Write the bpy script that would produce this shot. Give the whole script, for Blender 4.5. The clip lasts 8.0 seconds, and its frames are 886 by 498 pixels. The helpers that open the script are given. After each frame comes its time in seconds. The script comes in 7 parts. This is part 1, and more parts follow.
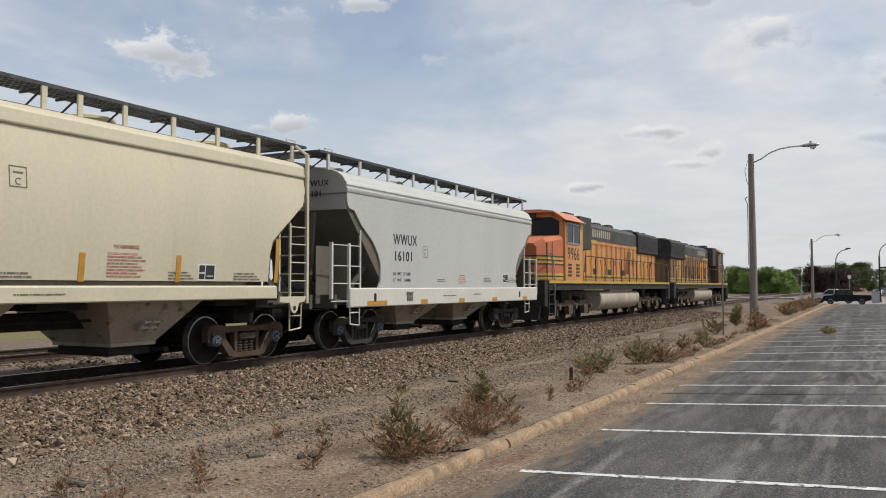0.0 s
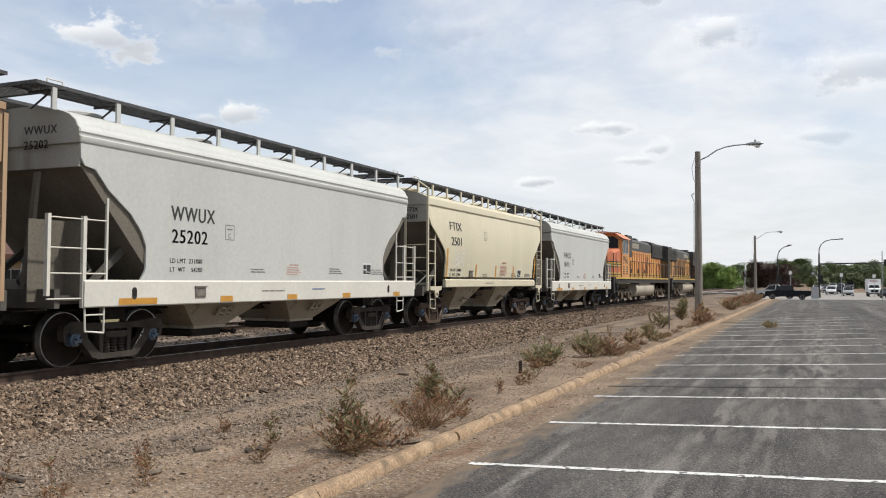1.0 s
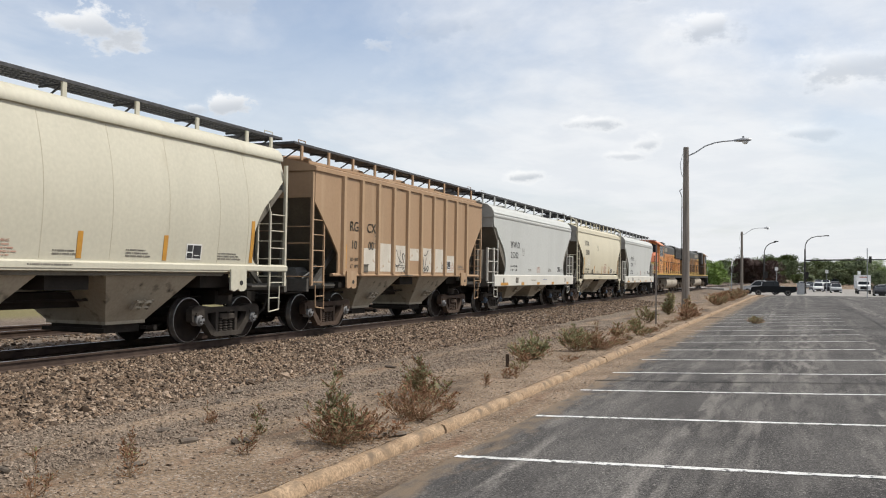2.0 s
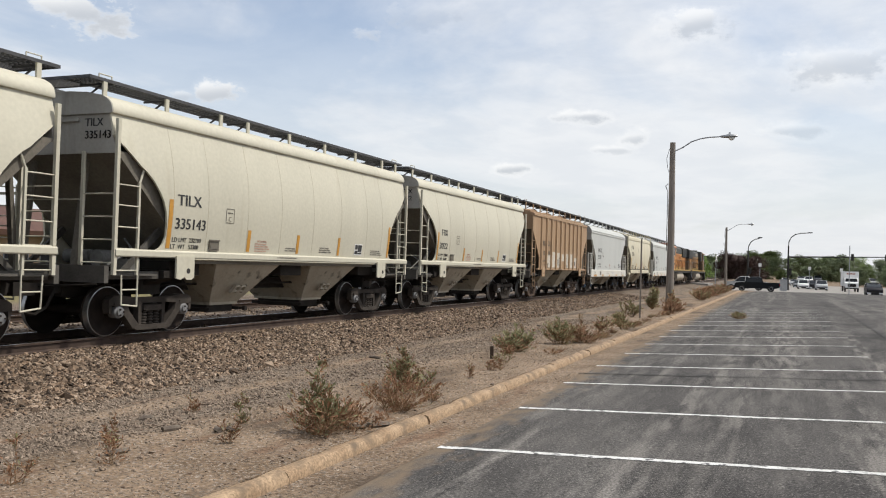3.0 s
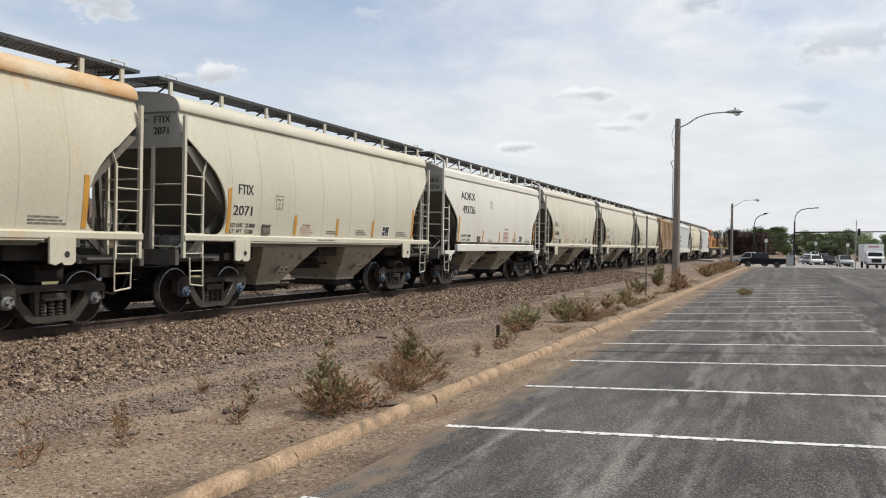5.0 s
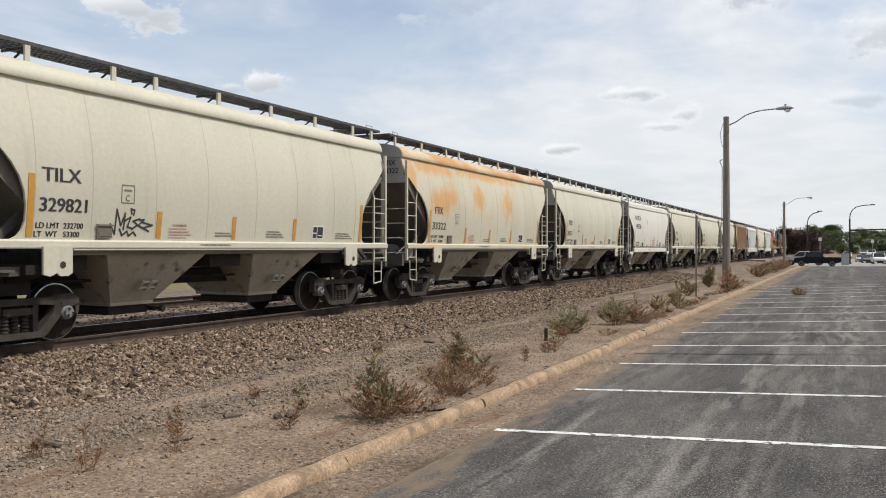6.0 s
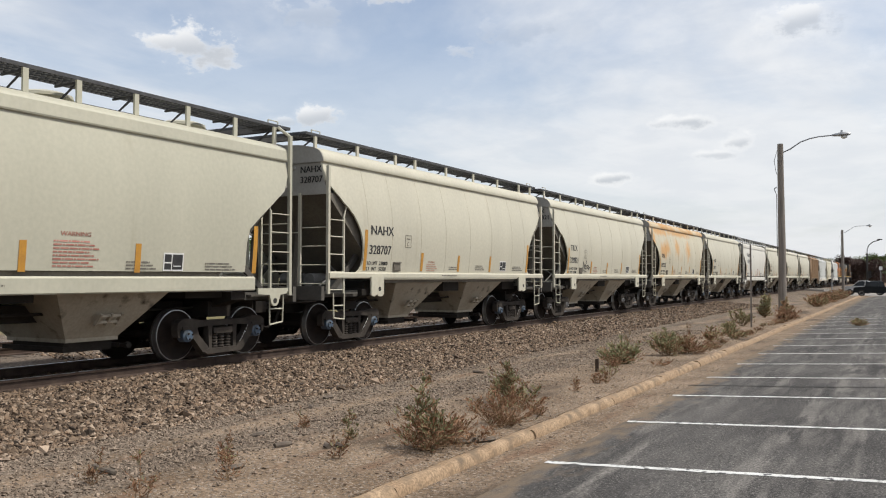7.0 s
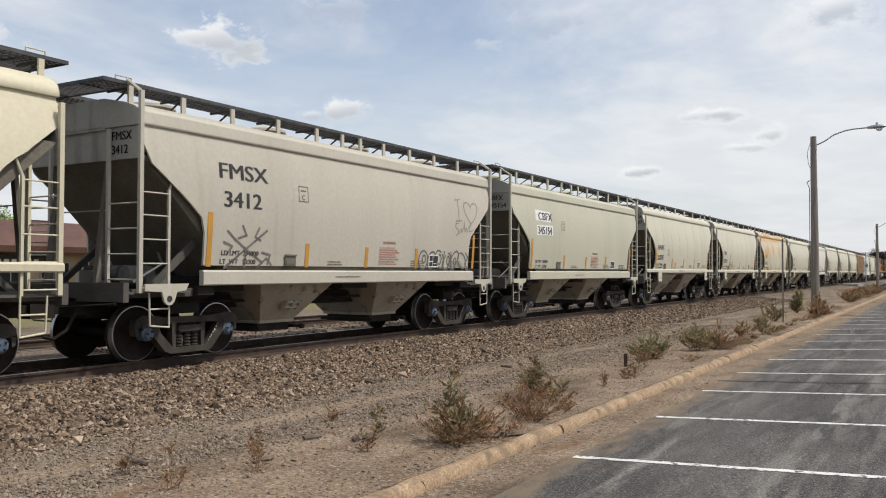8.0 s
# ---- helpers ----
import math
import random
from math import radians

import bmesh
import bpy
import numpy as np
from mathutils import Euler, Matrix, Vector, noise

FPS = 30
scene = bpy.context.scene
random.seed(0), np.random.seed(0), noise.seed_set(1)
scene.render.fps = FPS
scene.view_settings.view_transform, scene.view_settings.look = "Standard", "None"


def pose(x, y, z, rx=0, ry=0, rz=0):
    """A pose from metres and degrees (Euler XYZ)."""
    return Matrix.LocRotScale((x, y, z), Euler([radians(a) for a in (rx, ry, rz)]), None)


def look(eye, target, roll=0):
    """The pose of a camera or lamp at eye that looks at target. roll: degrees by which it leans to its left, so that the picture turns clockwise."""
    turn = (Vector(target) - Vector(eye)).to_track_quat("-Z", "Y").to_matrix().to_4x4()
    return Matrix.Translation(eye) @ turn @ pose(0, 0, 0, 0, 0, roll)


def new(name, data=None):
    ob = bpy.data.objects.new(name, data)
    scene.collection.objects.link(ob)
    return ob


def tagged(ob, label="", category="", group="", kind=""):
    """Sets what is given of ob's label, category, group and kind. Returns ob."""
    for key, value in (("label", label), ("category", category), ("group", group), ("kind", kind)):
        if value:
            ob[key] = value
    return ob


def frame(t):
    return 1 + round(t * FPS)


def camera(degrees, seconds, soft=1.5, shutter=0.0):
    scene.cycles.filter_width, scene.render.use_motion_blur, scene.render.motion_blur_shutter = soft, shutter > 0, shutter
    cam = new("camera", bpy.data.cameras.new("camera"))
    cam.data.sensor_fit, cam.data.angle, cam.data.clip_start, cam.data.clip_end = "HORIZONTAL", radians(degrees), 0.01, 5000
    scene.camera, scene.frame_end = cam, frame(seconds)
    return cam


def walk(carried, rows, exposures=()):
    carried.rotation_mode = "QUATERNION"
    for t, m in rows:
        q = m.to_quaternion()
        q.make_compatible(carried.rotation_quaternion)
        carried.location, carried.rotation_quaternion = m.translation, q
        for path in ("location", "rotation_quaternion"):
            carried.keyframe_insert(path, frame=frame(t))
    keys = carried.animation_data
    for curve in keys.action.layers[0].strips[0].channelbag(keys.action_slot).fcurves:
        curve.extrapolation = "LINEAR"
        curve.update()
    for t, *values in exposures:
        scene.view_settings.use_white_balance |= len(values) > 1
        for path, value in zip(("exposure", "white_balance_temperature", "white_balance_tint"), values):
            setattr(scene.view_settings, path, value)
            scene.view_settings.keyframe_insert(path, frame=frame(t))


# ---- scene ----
cam = camera(55.5, 8.0, soft=1.1)
EYE = (0.0, 0.0, 1.857)
ROWS = [
    (0.0, 26.961, 2.532, 0.040), (0.5, 25.316, 2.419, -0.209), (1.0, 23.621, 2.080, -0.344), (1.5, 23.220, 1.904, -0.487),
    (3.0, 21.839, 1.055, -1.669), (3.5, 21.420, 1.032, -1.433), (4.0, 21.256, 0.538, -1.204), (5.5, 23.484, -0.470, -0.622),
    (6.0, 25.341, -0.092, -0.087), (6.5, 27.221, 1.137, 0.031), (7.0, 28.680, 1.927, -0.020), (7.5, 29.381, 1.756, -0.156),
    (8.0, 30.572, 1.520, -0.119)]
walk(cam, [(t, pose(*EYE, 90 + pitch, roll, yaw)) for t, yaw, pitch, roll in ROWS], [(0.0, -0.25), (0.5, -0.02), (1.0, 0.05), (1.5, 0.04), (3.0, 0.02), (4.0, -0.04), (5.5, 0.0), (7.0, -0.02), (8.0, -0.06)])

# ---- light: broken cloud, a high sun softened by thin cloud ----
SUN_AZ, SUN_EL = radians(70), radians(58)      # azimuth from +y towards +x
sun = new("sun", bpy.data.lights.new("sun", "SUN"))
sun.data.energy, sun.data.angle, sun.data.color = 4.0, radians(2), (1.0, 0.95, 0.87)
sun.matrix_world = look((0, 0, 0), (-math.sin(SUN_AZ) * math.cos(SUN_EL), -math.cos(SUN_AZ) * math.cos(SUN_EL), -math.sin(SUN_EL)))


CLOUDS = ((-45.6, 14.8, 3.3, 1.6, 1.0), (-37.1, 10.7, 1.5, 1.1, 1.0), (-39.6, 10.3, 1.1, 0.5, 0.8), (-16.9, 6.6, 1.3, 0.6, 1.0), (-12.5, 10.1, 1.9, 0.5, 0.9), (-9.2, 8.6, 1.2, 0.7, 0.8), (-10.6, 7.9, 2.0, 0.35, 0.6),
          (-38.1, 17.3, 3.0, 1.1, 0.55), (-27.3, 15.1, 1.5, 0.8, 0.6), (-23.8, 16.3, 3.8, 1.3, 0.5), (-5.3, 15.8, 2.8, 1.2, 0.9), (-32.3, 18.6, 2.6, 0.7, 0.9), (-10.4, 18.4, 2.4, 0.7, 0.9), (3.1, 12.9, 4.6, 1.5, 0.8),
          (1.0, 9.0, 2.6, 0.6, 0.7), (-62.0, 13.0, 6.0, 2.5, 0.9), (16.0, 12.0, 6.0, 2.0, 0.9), (30.0, 22.0, 8.0, 3.0, 0.9))


def make_world():
    w = bpy.data.worlds.new("sky")
    scene.world = w
    w.use_nodes = True
    nt = w.node_tree
    nt.nodes.clear()
    N = nt.nodes.new
    out, mix = N("ShaderNodeOutputWorld"), N("ShaderNodeMixShader")
    blue, cloud = N("ShaderNodeBackground"), N("ShaderNodeBackground")
    sky = N("ShaderNodeTexSky")
    sky.sky_type, sky.sun_disc = "NISHITA", False
    sky.sun_elevation, sky.sun_rotation = SUN_EL, SUN_AZ
    sky.air_density, sky.dust_density, sky.ozone_density = 1.0, 2.0, 1.5
    blue.inputs["Strength"].default_value = 0.15
    nt.links.new(sky.outputs[0], blue.inputs["Color"])
    co = N("ShaderNodeTexCoord")
    sep = N("ShaderNodeSeparateXYZ")
    nt.links.new(co.outputs["Generated"], sep.inputs[0])

    def op(kind, a, b=None, clamp=False):
        m = N("ShaderNodeMath")
        m.operation, m.use_clamp = kind, clamp
        for i, v in enumerate((a, b)):
            if v is None:
                continue
            if isinstance(v, (int, float)):
                m.inputs[i].default_value = v
            else:
                nt.links.new(v, m.inputs[i])
        return m.outputs[0]

    zz = op("ADD", op("MAXIMUM", sep.outputs[2], 0.0), 0.16)
    flat = N("ShaderNodeCombineXYZ")
    nt.links.new(op("DIVIDE", sep.outputs[0], zz), flat.inputs[0])
    nt.links.new(op("DIVIDE", sep.outputs[1], zz), flat.inputs[1])

    def noisy(scale, detail, rough, shift, distort=0.0, stretch=(1, 1, 1)):
        mp = N("ShaderNodeMapping")
        mp.inputs["Location"].default_value = shift
        mp.inputs["Scale"].default_value = stretch
        n = N("ShaderNodeTexNoise")
        n.inputs["Scale"].default_value, n.inputs["Detail"].default_value = scale, detail
        n.inputs["Roughness"].default_value, n.inputs["Distortion"].default_value = rough, distort
        nt.links.new(flat.outputs[0], mp.inputs[0])
        nt.links.new(mp.outputs[0], n.inputs["Vector"])
        return n.outputs["Fac"]

    def ramp(v, a, b):
        m = N("ShaderNodeMapRange")
        m.interpolation_type = "SMOOTHSTEP"
        nt.links.new(v, m.inputs["Value"])
        m.inputs["From Min"].default_value, m.inputs["From Max"].default_value = a, b
        return m.outputs[0]

    veil = ramp(noisy(0.55, 7, 0.55, (3.1, 1.7, 0), 0.6, (1, 0.7, 1)), 0.34, 0.58)
    az = op("ARCTAN2", sep.outputs[0], sep.outputs[1])
    el = op("ARCSINE", sep.outputs[2])
    dome = N("ShaderNodeCombineXYZ")
    nt.links.new(az, dome.inputs[0])
    nt.links.new(op("MULTIPLY", el, 1.5), dome.inputs[1])
    lump = N("ShaderNodeTexNoise")
    lump.inputs["Scale"].default_value, lump.inputs["Detail"].default_value, lump.inputs["Roughness"].default_value = 26.0, 7, 0.62
    nt.links.new(dome.outputs[0], lump.inputs["Vector"])
    wob = op("SUBTRACT", lump.outputs["Fac"], 0.5)
    puff, belly = None, None
    # cumulus: azimuth, elevation, half width and half height in degrees, how solid
    for az0, el0, wa, we, solid in CLOUDS:
        dx = op("DIVIDE", op("SUBTRACT", az, radians(az0)), radians(wa))
        dy = op("DIVIDE", op("SUBTRACT", el, radians(el0)), radians(we))
        r = op("ADD", op("SQRT", op("ADD", op("MULTIPLY", dx, dx), op("MULTIPLY", dy, dy))), op("MULTIPLY", wob, -2.9))
        p = op("MULTIPLY", op("SUBTRACT", 1.0, ramp(r, 0.35, 1.25)), solid)
        g = op("MULTIPLY", op("MULTIPLY", p, op("SUBTRACT", 1.0, ramp(r, 0.25, 1.05))), op("SUBTRACT", 1.0, ramp(op("ADD", dy, op("MULTIPLY", dx, -0.25)), -0.2, 0.75)))
        puff = p if puff is None else op("MAXIMUM", puff, p)
        belly = g if belly is None else op("MAXIMUM", belly, g)
    low = ramp(op("SUBTRACT", 0.42, sep.outputs[2]), 0.0, 0.40)
    mask = op("MAXIMUM", op("MAXIMUM", op("ADD", op("MULTIPLY", veil, 0.70), 0.22), op("MULTIPLY", puff, 0.9)), op("MULTIPLY", low, 0.78), True)
    nt.links.new(mask, mix.inputs[0])
    tone = N("ShaderNodeMix")
    tone.data_type = "RGBA"
    tone.inputs[6].default_value = (0.67, 0.70, 0.745, 1)
    tone.inputs[7].default_value = (0.96, 0.952, 0.935, 1)
    shade = ramp(noisy(3.4, 6, 0.6, (1.3, 9.1, 0), 0.3), 0.35, 0.65)
    shade = op("ADD", op("MULTIPLY", shade, op("SUBTRACT", 1.0, op("MULTIPLY", low, 0.75))), op("MULTIPLY", low, 0.24))
    lit = op("ADD", op("MULTIPLY", shade, 0.55), op("MULTIPLY", puff, 0.6), True)
    nt.links.new(op("SUBTRACT", op("ADD", lit, 0.12), op("MULTIPLY", belly, 0.4), True), tone.inputs[0])
    under = N("ShaderNodeMix")
    under.data_type = "RGBA"
    under.inputs[7].default_value = (0.50, 0.525, 0.56, 1)
    nt.links.new(op("MULTIPLY", belly, 0.8), under.inputs[0])
    nt.links.new(tone.outputs[2], under.inputs[6])
    nt.links.new(under.outputs[2], cloud.inputs["Color"])
    cloud.inputs["Strength"].default_value = 1.10
    nt.links.new(blue.outputs[0], mix.inputs[1])
    nt.links.new(cloud.outputs[0], mix.inputs[2])
    nt.links.new(mix.outputs[0], out.inputs[0])


make_world()


# ---- materials ----
def surface(name, a, b, scale=3.0, rough=0.7, metal=0.0, bump=0.0, bump_scale=40.0, stretch=(1, 1, 1), fine=None, spot=None, rand=0.0, lo=0.35, hi=0.65, spec=0.3, fine_scale=None):
    """Two colours mixed by broad noise, with fine grain, an optional third stain colour and relief."""
    m = bpy.data.materials.new(name)
    m.use_nodes = True
    nt = m.node_tree
    N, link = nt.nodes.new, nt.links.new
    bsdf = nt.nodes["Principled BSDF"]
    bsdf.inputs["Roughness"].default_value, bsdf.inputs["Metallic"].default_value = rough, metal
    bsdf.inputs["Specular IOR Level"].default_value = spec
    co = N("ShaderNodeTexCoord")
    mp = N("ShaderNodeMapping")
    mp.inputs["Scale"].default_value = stretch
    link(co.outputs["Object"], mp.inputs[0])

    def noise_fac(s, detail, lo_, hi_, vec):
        n = N("ShaderNodeTexNoise")
        n.inputs["Scale"].default_value, n.inputs["Detail"].default_value = s, detail
        link(vec, n.inputs["Vector"])
        r = N("ShaderNodeMapRange")
        r.inputs["From Min"].default_value, r.inputs["From Max"].default_value = lo_, hi_
        link(n.outputs["Fac"], r.inputs["Value"])
        return r.outputs[0]

    def blend(f, p, q, kind="MIX"):
        x = N("ShaderNodeMix")
        x.data_type, x.blend_type = "RGBA", kind
        for v, i in ((f, 0), (p, 6), (q, 7)):
            if isinstance(v, tuple):
                x.inputs[i].default_value = (*v, 1)
            elif isinstance(v, float):
                x.inputs[i].default_value = v
            else:
                link(v, x.inputs[i])
        return x.outputs[2]

    col = blend(noise_fac(scale, 6, lo, hi, mp.outputs[0]), a, b)
    g = fine or 0.15
    col = blend(1.0, col, blend(noise_fac(fine_scale or scale * 17, 4, 0.3, 0.7, co.outputs["Object"]), (1 - g,) * 3, (1 + g,) * 3), "MULTIPLY")
    if spot:
        c, s, lo_, hi_ = spot[:4]
        vec = co.outputs["Object"]
        if len(spot) > 4:
            m2 = N("ShaderNodeMapping")
            m2.inputs["Scale"].default_value = spot[4]
            link(vec, m2.inputs[0])
            vec = m2.outputs[0]
        col = blend(noise_fac(s, 8, lo_, hi_, vec), col, c)
    if rand:
        info = N("ShaderNodeObjectInfo")
        geo = N("ShaderNodeNewGeometry")
        add = N("ShaderNodeMath")
        add.operation = "ADD"
        link(info.outputs["Random"], add.inputs[0])
        link(geo.outputs["Random Per Island"], add.inputs[1])
        r = N("ShaderNodeMapRange")
        r.inputs["From Max"].default_value = 2.0
        r.inputs["To Min"].default_value, r.inputs["To Max"].default_value = 1 - rand, 1 + rand
        link(add.outputs[0], r.inputs["Value"])
        cx = N("ShaderNodeCombineXYZ")
        for i in range(3):
            link(r.outputs[0], cx.inputs[i])
        col = blend(1.0, col, cx.outputs[0], "MULTIPLY")
    link(col, bsdf.inputs["Base Color"])
    if bump:
        n = N("ShaderNodeTexNoise")
        n.inputs["Scale"].default_value, n.inputs["Detail"].default_value = bump_scale, 5
        link(co.outputs["Object"], n.inputs["Vector"])
        bp = N("ShaderNodeBump")
        bp.inputs["Strength"].default_value, bp.inputs["Distance"].default_value = 0.6, bump
        link(n.outputs["Fac"], bp.inputs["Height"])
        link(bp.outputs[0], bsdf.inputs["Normal"])
    return m


def paint(name, c, dirt, streak=0.3, rough=0.5):
    """Weathered car paint: vertical streaks, grimy patches and faint panel waviness."""
    m = surface(name, c, tuple(x * 0.91 for x in c), 0.8, rough, 0, 0.012, 0.9, (1, 1, 0.25), 0.05, (dirt, 2.6, 0.66 - 0.12 * streak, 0.95, (1, 1, 0.10)), spec=0.35)
    return m


cream = paint("cream_paint", (0.55, 0.505, 0.375), (0.36, 0.29, 0.18), 0.3)
beige = paint("beige_paint", (0.50, 0.475, 0.38), (0.36, 0.31, 0.22), 0.4)
greyish = paint("pale_grey_paint", (0.47, 0.48, 0.455), (0.36, 0.36, 0.33), 0.2)
white = paint("white_paint", (0.585, 0.57, 0.51), (0.52, 0.42, 0.27), 0.6)
tan = paint("faded_tan_paint", (0.345, 0.228, 0.135), (0.46, 0.35, 0.235), 0.9, 0.65)
rib_tan = paint("worn_golden_tan_paint", (0.40, 0.272, 0.162), (0.48, 0.37, 0.255), 0.9, 0.65)
rusty = surface("rust_streaked_paint", (0.50, 0.47, 0.37), (0.45, 0.415, 0.315), 0.8, 0.6, 0, 0.006, 1.3, (1, 1, 0.25), 0.05, ((0.52, 0.30, 0.11), 0.75, 0.60, 0.82, (1, 0.85, 0.6)))


def rust_blooms(m, blooms):
    """Rust stains on a side sheet, each at (y, z) with its half width and half height, ragged and streaked."""
    nt = m.node_tree
    N, link = nt.nodes.new, nt.links.new
    co, sep = N("ShaderNodeTexCoord"), N("ShaderNodeSeparateXYZ")
    link(co.outputs["Object"], sep.inputs[0])

    def calc(kind, a, b):
        x = N("ShaderNodeMath")
        x.operation = kind
        for k, v in enumerate((a, b)):
            if isinstance(v, (int, float)):
                x.inputs[k].default_value = v
            else:
                link(v, x.inputs[k])
        return x.outputs[0]

    def ragged(scale, stretch):
        mp, n = N("ShaderNodeMapping"), N("ShaderNodeTexNoise")
        mp.inputs["Scale"].default_value = stretch
        n.inputs["Scale"].default_value, n.inputs["Detail"].default_value, n.inputs["Roughness"].default_value = scale, 8, 0.65
        link(co.outputs["Object"], mp.inputs[0])
        link(mp.outputs[0], n.inputs["Vector"])
        return n.outputs["Fac"]
    wear = calc("MULTIPLY", calc("SUBTRACT", calc("ADD", ragged(2.2, (1, 1, 0.45)), ragged(6.0, (1, 1, 0.3))), 1.0), 1.9)
    total = None
    for y, z, wy, wz in blooms:
        dy, dz = calc("DIVIDE", calc("SUBTRACT", sep.outputs[1], y), wy), calc("DIVIDE", calc("SUBTRACT", sep.outputs[2], z), wz)
        d = calc("SUBTRACT", 1.0, calc("SQRT", calc("ADD", calc("MULTIPLY", dy, dy), calc("MULTIPLY", dz, dz)), 0.0))
        total = d if total is None else calc("MAXIMUM", total, d)
    r = N("ShaderNodeMapRange")
    r.interpolation_type = "SMOOTHSTEP"
    r.inputs["From Min"].default_value, r.inputs["From Max"].default_value, r.inputs["To Max"].default_value = -0.25, 0.85, 0.80
    link(calc("ADD", total, wear), r.inputs["Value"])
    mix = N("ShaderNodeMix")
    mix.data_type = "RGBA"
    mix.inputs[7].default_value = (0.52, 0.265, 0.075, 1)
    base = nt.nodes["Principled BSDF"].inputs["Base Color"]
    link(base.links[0].from_socket, mix.inputs[6])
    link(r.outputs[0], mix.inputs[0])
    link(mix.outputs[2], base)


rust_blooms(rusty, [(2.8, 2.82, 1.0, 0.42), (3.4, 2.95, 0.6, 0.50), (5.6, 3.02, 0.72, 0.66), (8.15, 2.92, 0.80, 0.60), (0.95, 3.55, 0.45, 0.5), (6.6, 3.85, 3.4, 0.22), (2.4, 3.8, 1.8, 0.25)])
rusty_roof = surface("rusty_roof_paint", (0.50, 0.42, 0.29), (0.44, 0.25, 0.10), 0.9, 0.65, 0, 0.004, 3, (1, 0.6, 1), 0.08, lo=0.40, hi=0.58)
taupe = paint("taupe_paint", (0.445, 0.417, 0.350), (0.30, 0.26, 0.20), 0.6)
olive = paint("olive_beige_paint", (0.45, 0.435, 0.345), (0.32, 0.28, 0.20), 0.4)
end_dark = surface("shaded_grey_paint", (0.16, 0.16, 0.15), (0.11, 0.105, 0.095), 1.5, 0.7)
steel_dark = surface("grimy_steel", (0.022, 0.020, 0.018), (0.034, 0.029, 0.025), 3, 0.85, 0.0, 0.004, 30, spec=0.1)
truck_iron = surface("dusty_cast_iron", (0.037, 0.032, 0.028), (0.062, 0.053, 0.045), 4, 0.85, 0.0, 0.004, 40, spec=0.1)
loco_iron = surface("dusty_brown_truck_iron", (0.085, 0.066, 0.050), (0.13, 0.105, 0.08), 3, 0.85, 0.0, 0.004, 30, spec=0.1)
rust_iron = surface("rusty_cast_iron", (0.055, 0.038, 0.028), (0.085, 0.058, 0.042), 4, 0.85, 0.1, 0.004, 40)
wheel_face = surface("brown_wheel_steel", (0.018, 0.0145, 0.013), (0.030, 0.023, 0.019), 5, 0.85, 0.0, spec=0.1)
wheel_tread = surface("bright_wheel_tread", (0.42, 0.42, 0.42), (0.3, 0.3, 0.3), 8, 0.35, 0.9)
cap_blue = surface("blue_bearing_cap", (0.055, 0.095, 0.15), (0.10, 0.12, 0.14), 9, 0.55)
cap_grey = surface("grey_bearing_cap", (0.20, 0.20, 0.20), (0.11, 0.11, 0.11), 9, 0.55)
grate = surface("galvanised_grating", (0.095, 0.095, 0.098), (0.06, 0.06, 0.062), 6, 0.6, 0.4)
# grime, with the shade under the sloping car ends put into its colour
grime_shade = surface("brown_grime_and_shade_paint", (0.115, 0.102, 0.082), (0.16, 0.145, 0.118), 1.2, 0.8, 0, 0.003, 20, (1, 1, 0.4))
# body paint greyed for the shade on the car ends, plus soot streaks
end_grey = surface("shaded_sooty_end_paint", (0.36, 0.35, 0.315), (0.30, 0.285, 0.25), 1.0, 0.7, 0, 0.003, 20, (1, 1, 0.4), 0.06, ((0.12, 0.105, 0.085), 2.0, 0.58, 0.8, (1, 1, 0.15)))
bay_paint = surface("dusty_hopper_paint", (0.40, 0.36, 0.285), (0.31, 0.275, 0.215), 1.2, 0.75, 0, 0.003, 20, (1, 1, 0.4), 0.1, ((0.07, 0.06, 0.05), 3.0, 0.62, 0.75))
sooty_orange = surface("sooty_orange_paint", (0.27, 0.155, 0.070), (0.17, 0.10, 0.050), 1.2, 0.65, 0, 0.003, 3, (1, 1, 0.3), 0.1, ((0.05, 0.04, 0.035), 1.6, 0.50, 0.75, (1, 1, 0.25)))
patch_white = surface("flaking_white_patch", (0.56, 0.53, 0.46), (0.48, 0.44, 0.37), 3, 0.7, 0, 0, 40, (1, 1, 0.4), 0.08, ((0.36, 0.26, 0.17), 5.0, 0.62, 0.72))
end_steel = surface("dark_grey_steel", (0.068, 0.063, 0.055), (0.10, 0.092, 0.080), 2, 0.8, 0, 0.003, 20)
weld_m = surface("brown_weld_line", (0.45, 0.415, 0.325), (0.40, 0.36, 0.275), 3, 0.7)
letter_black = surface("black_stencil_paint", (0.028, 0.028, 0.03), (0.045, 0.045, 0.045), 8, 0.6)
letter_grey = surface("dark_grey_stencil_paint", (0.13, 0.122, 0.105), (0.17, 0.155, 0.13), 8, 0.6)
letter_red = surface("red_stencil_paint", (0.34, 0.13, 0.10), (0.40, 0.20, 0.16), 8, 0.6)
faded_red = surface("faded_red_stencil_paint", (0.43, 0.25, 0.19), (0.45, 0.31, 0.24), 8, 0.6)
letter_white = surface("white_stencil_paint", (0.72, 0.72, 0.70), (0.6, 0.6, 0.58), 8, 0.6)
reflector_m = surface("amber_reflective_tape", (0.50, 0.255, 0.042), (0.42, 0.21, 0.042), 6, 0.45)
graffiti_m = surface("charcoal_spray_paint", (0.10, 0.095, 0.09), (0.17, 0.16, 0.145), 9, 0.7)
faint_spray = surface("faint_grey_spray_paint", (0.27, 0.25, 0.21), (0.22, 0.20, 0.17), 9, 0.7)
rail_side = surface("rusty_rail_steel", (0.045, 0.030, 0.024), (0.075, 0.052, 0.040), 5, 0.8, 0.2, 0.003, 40)
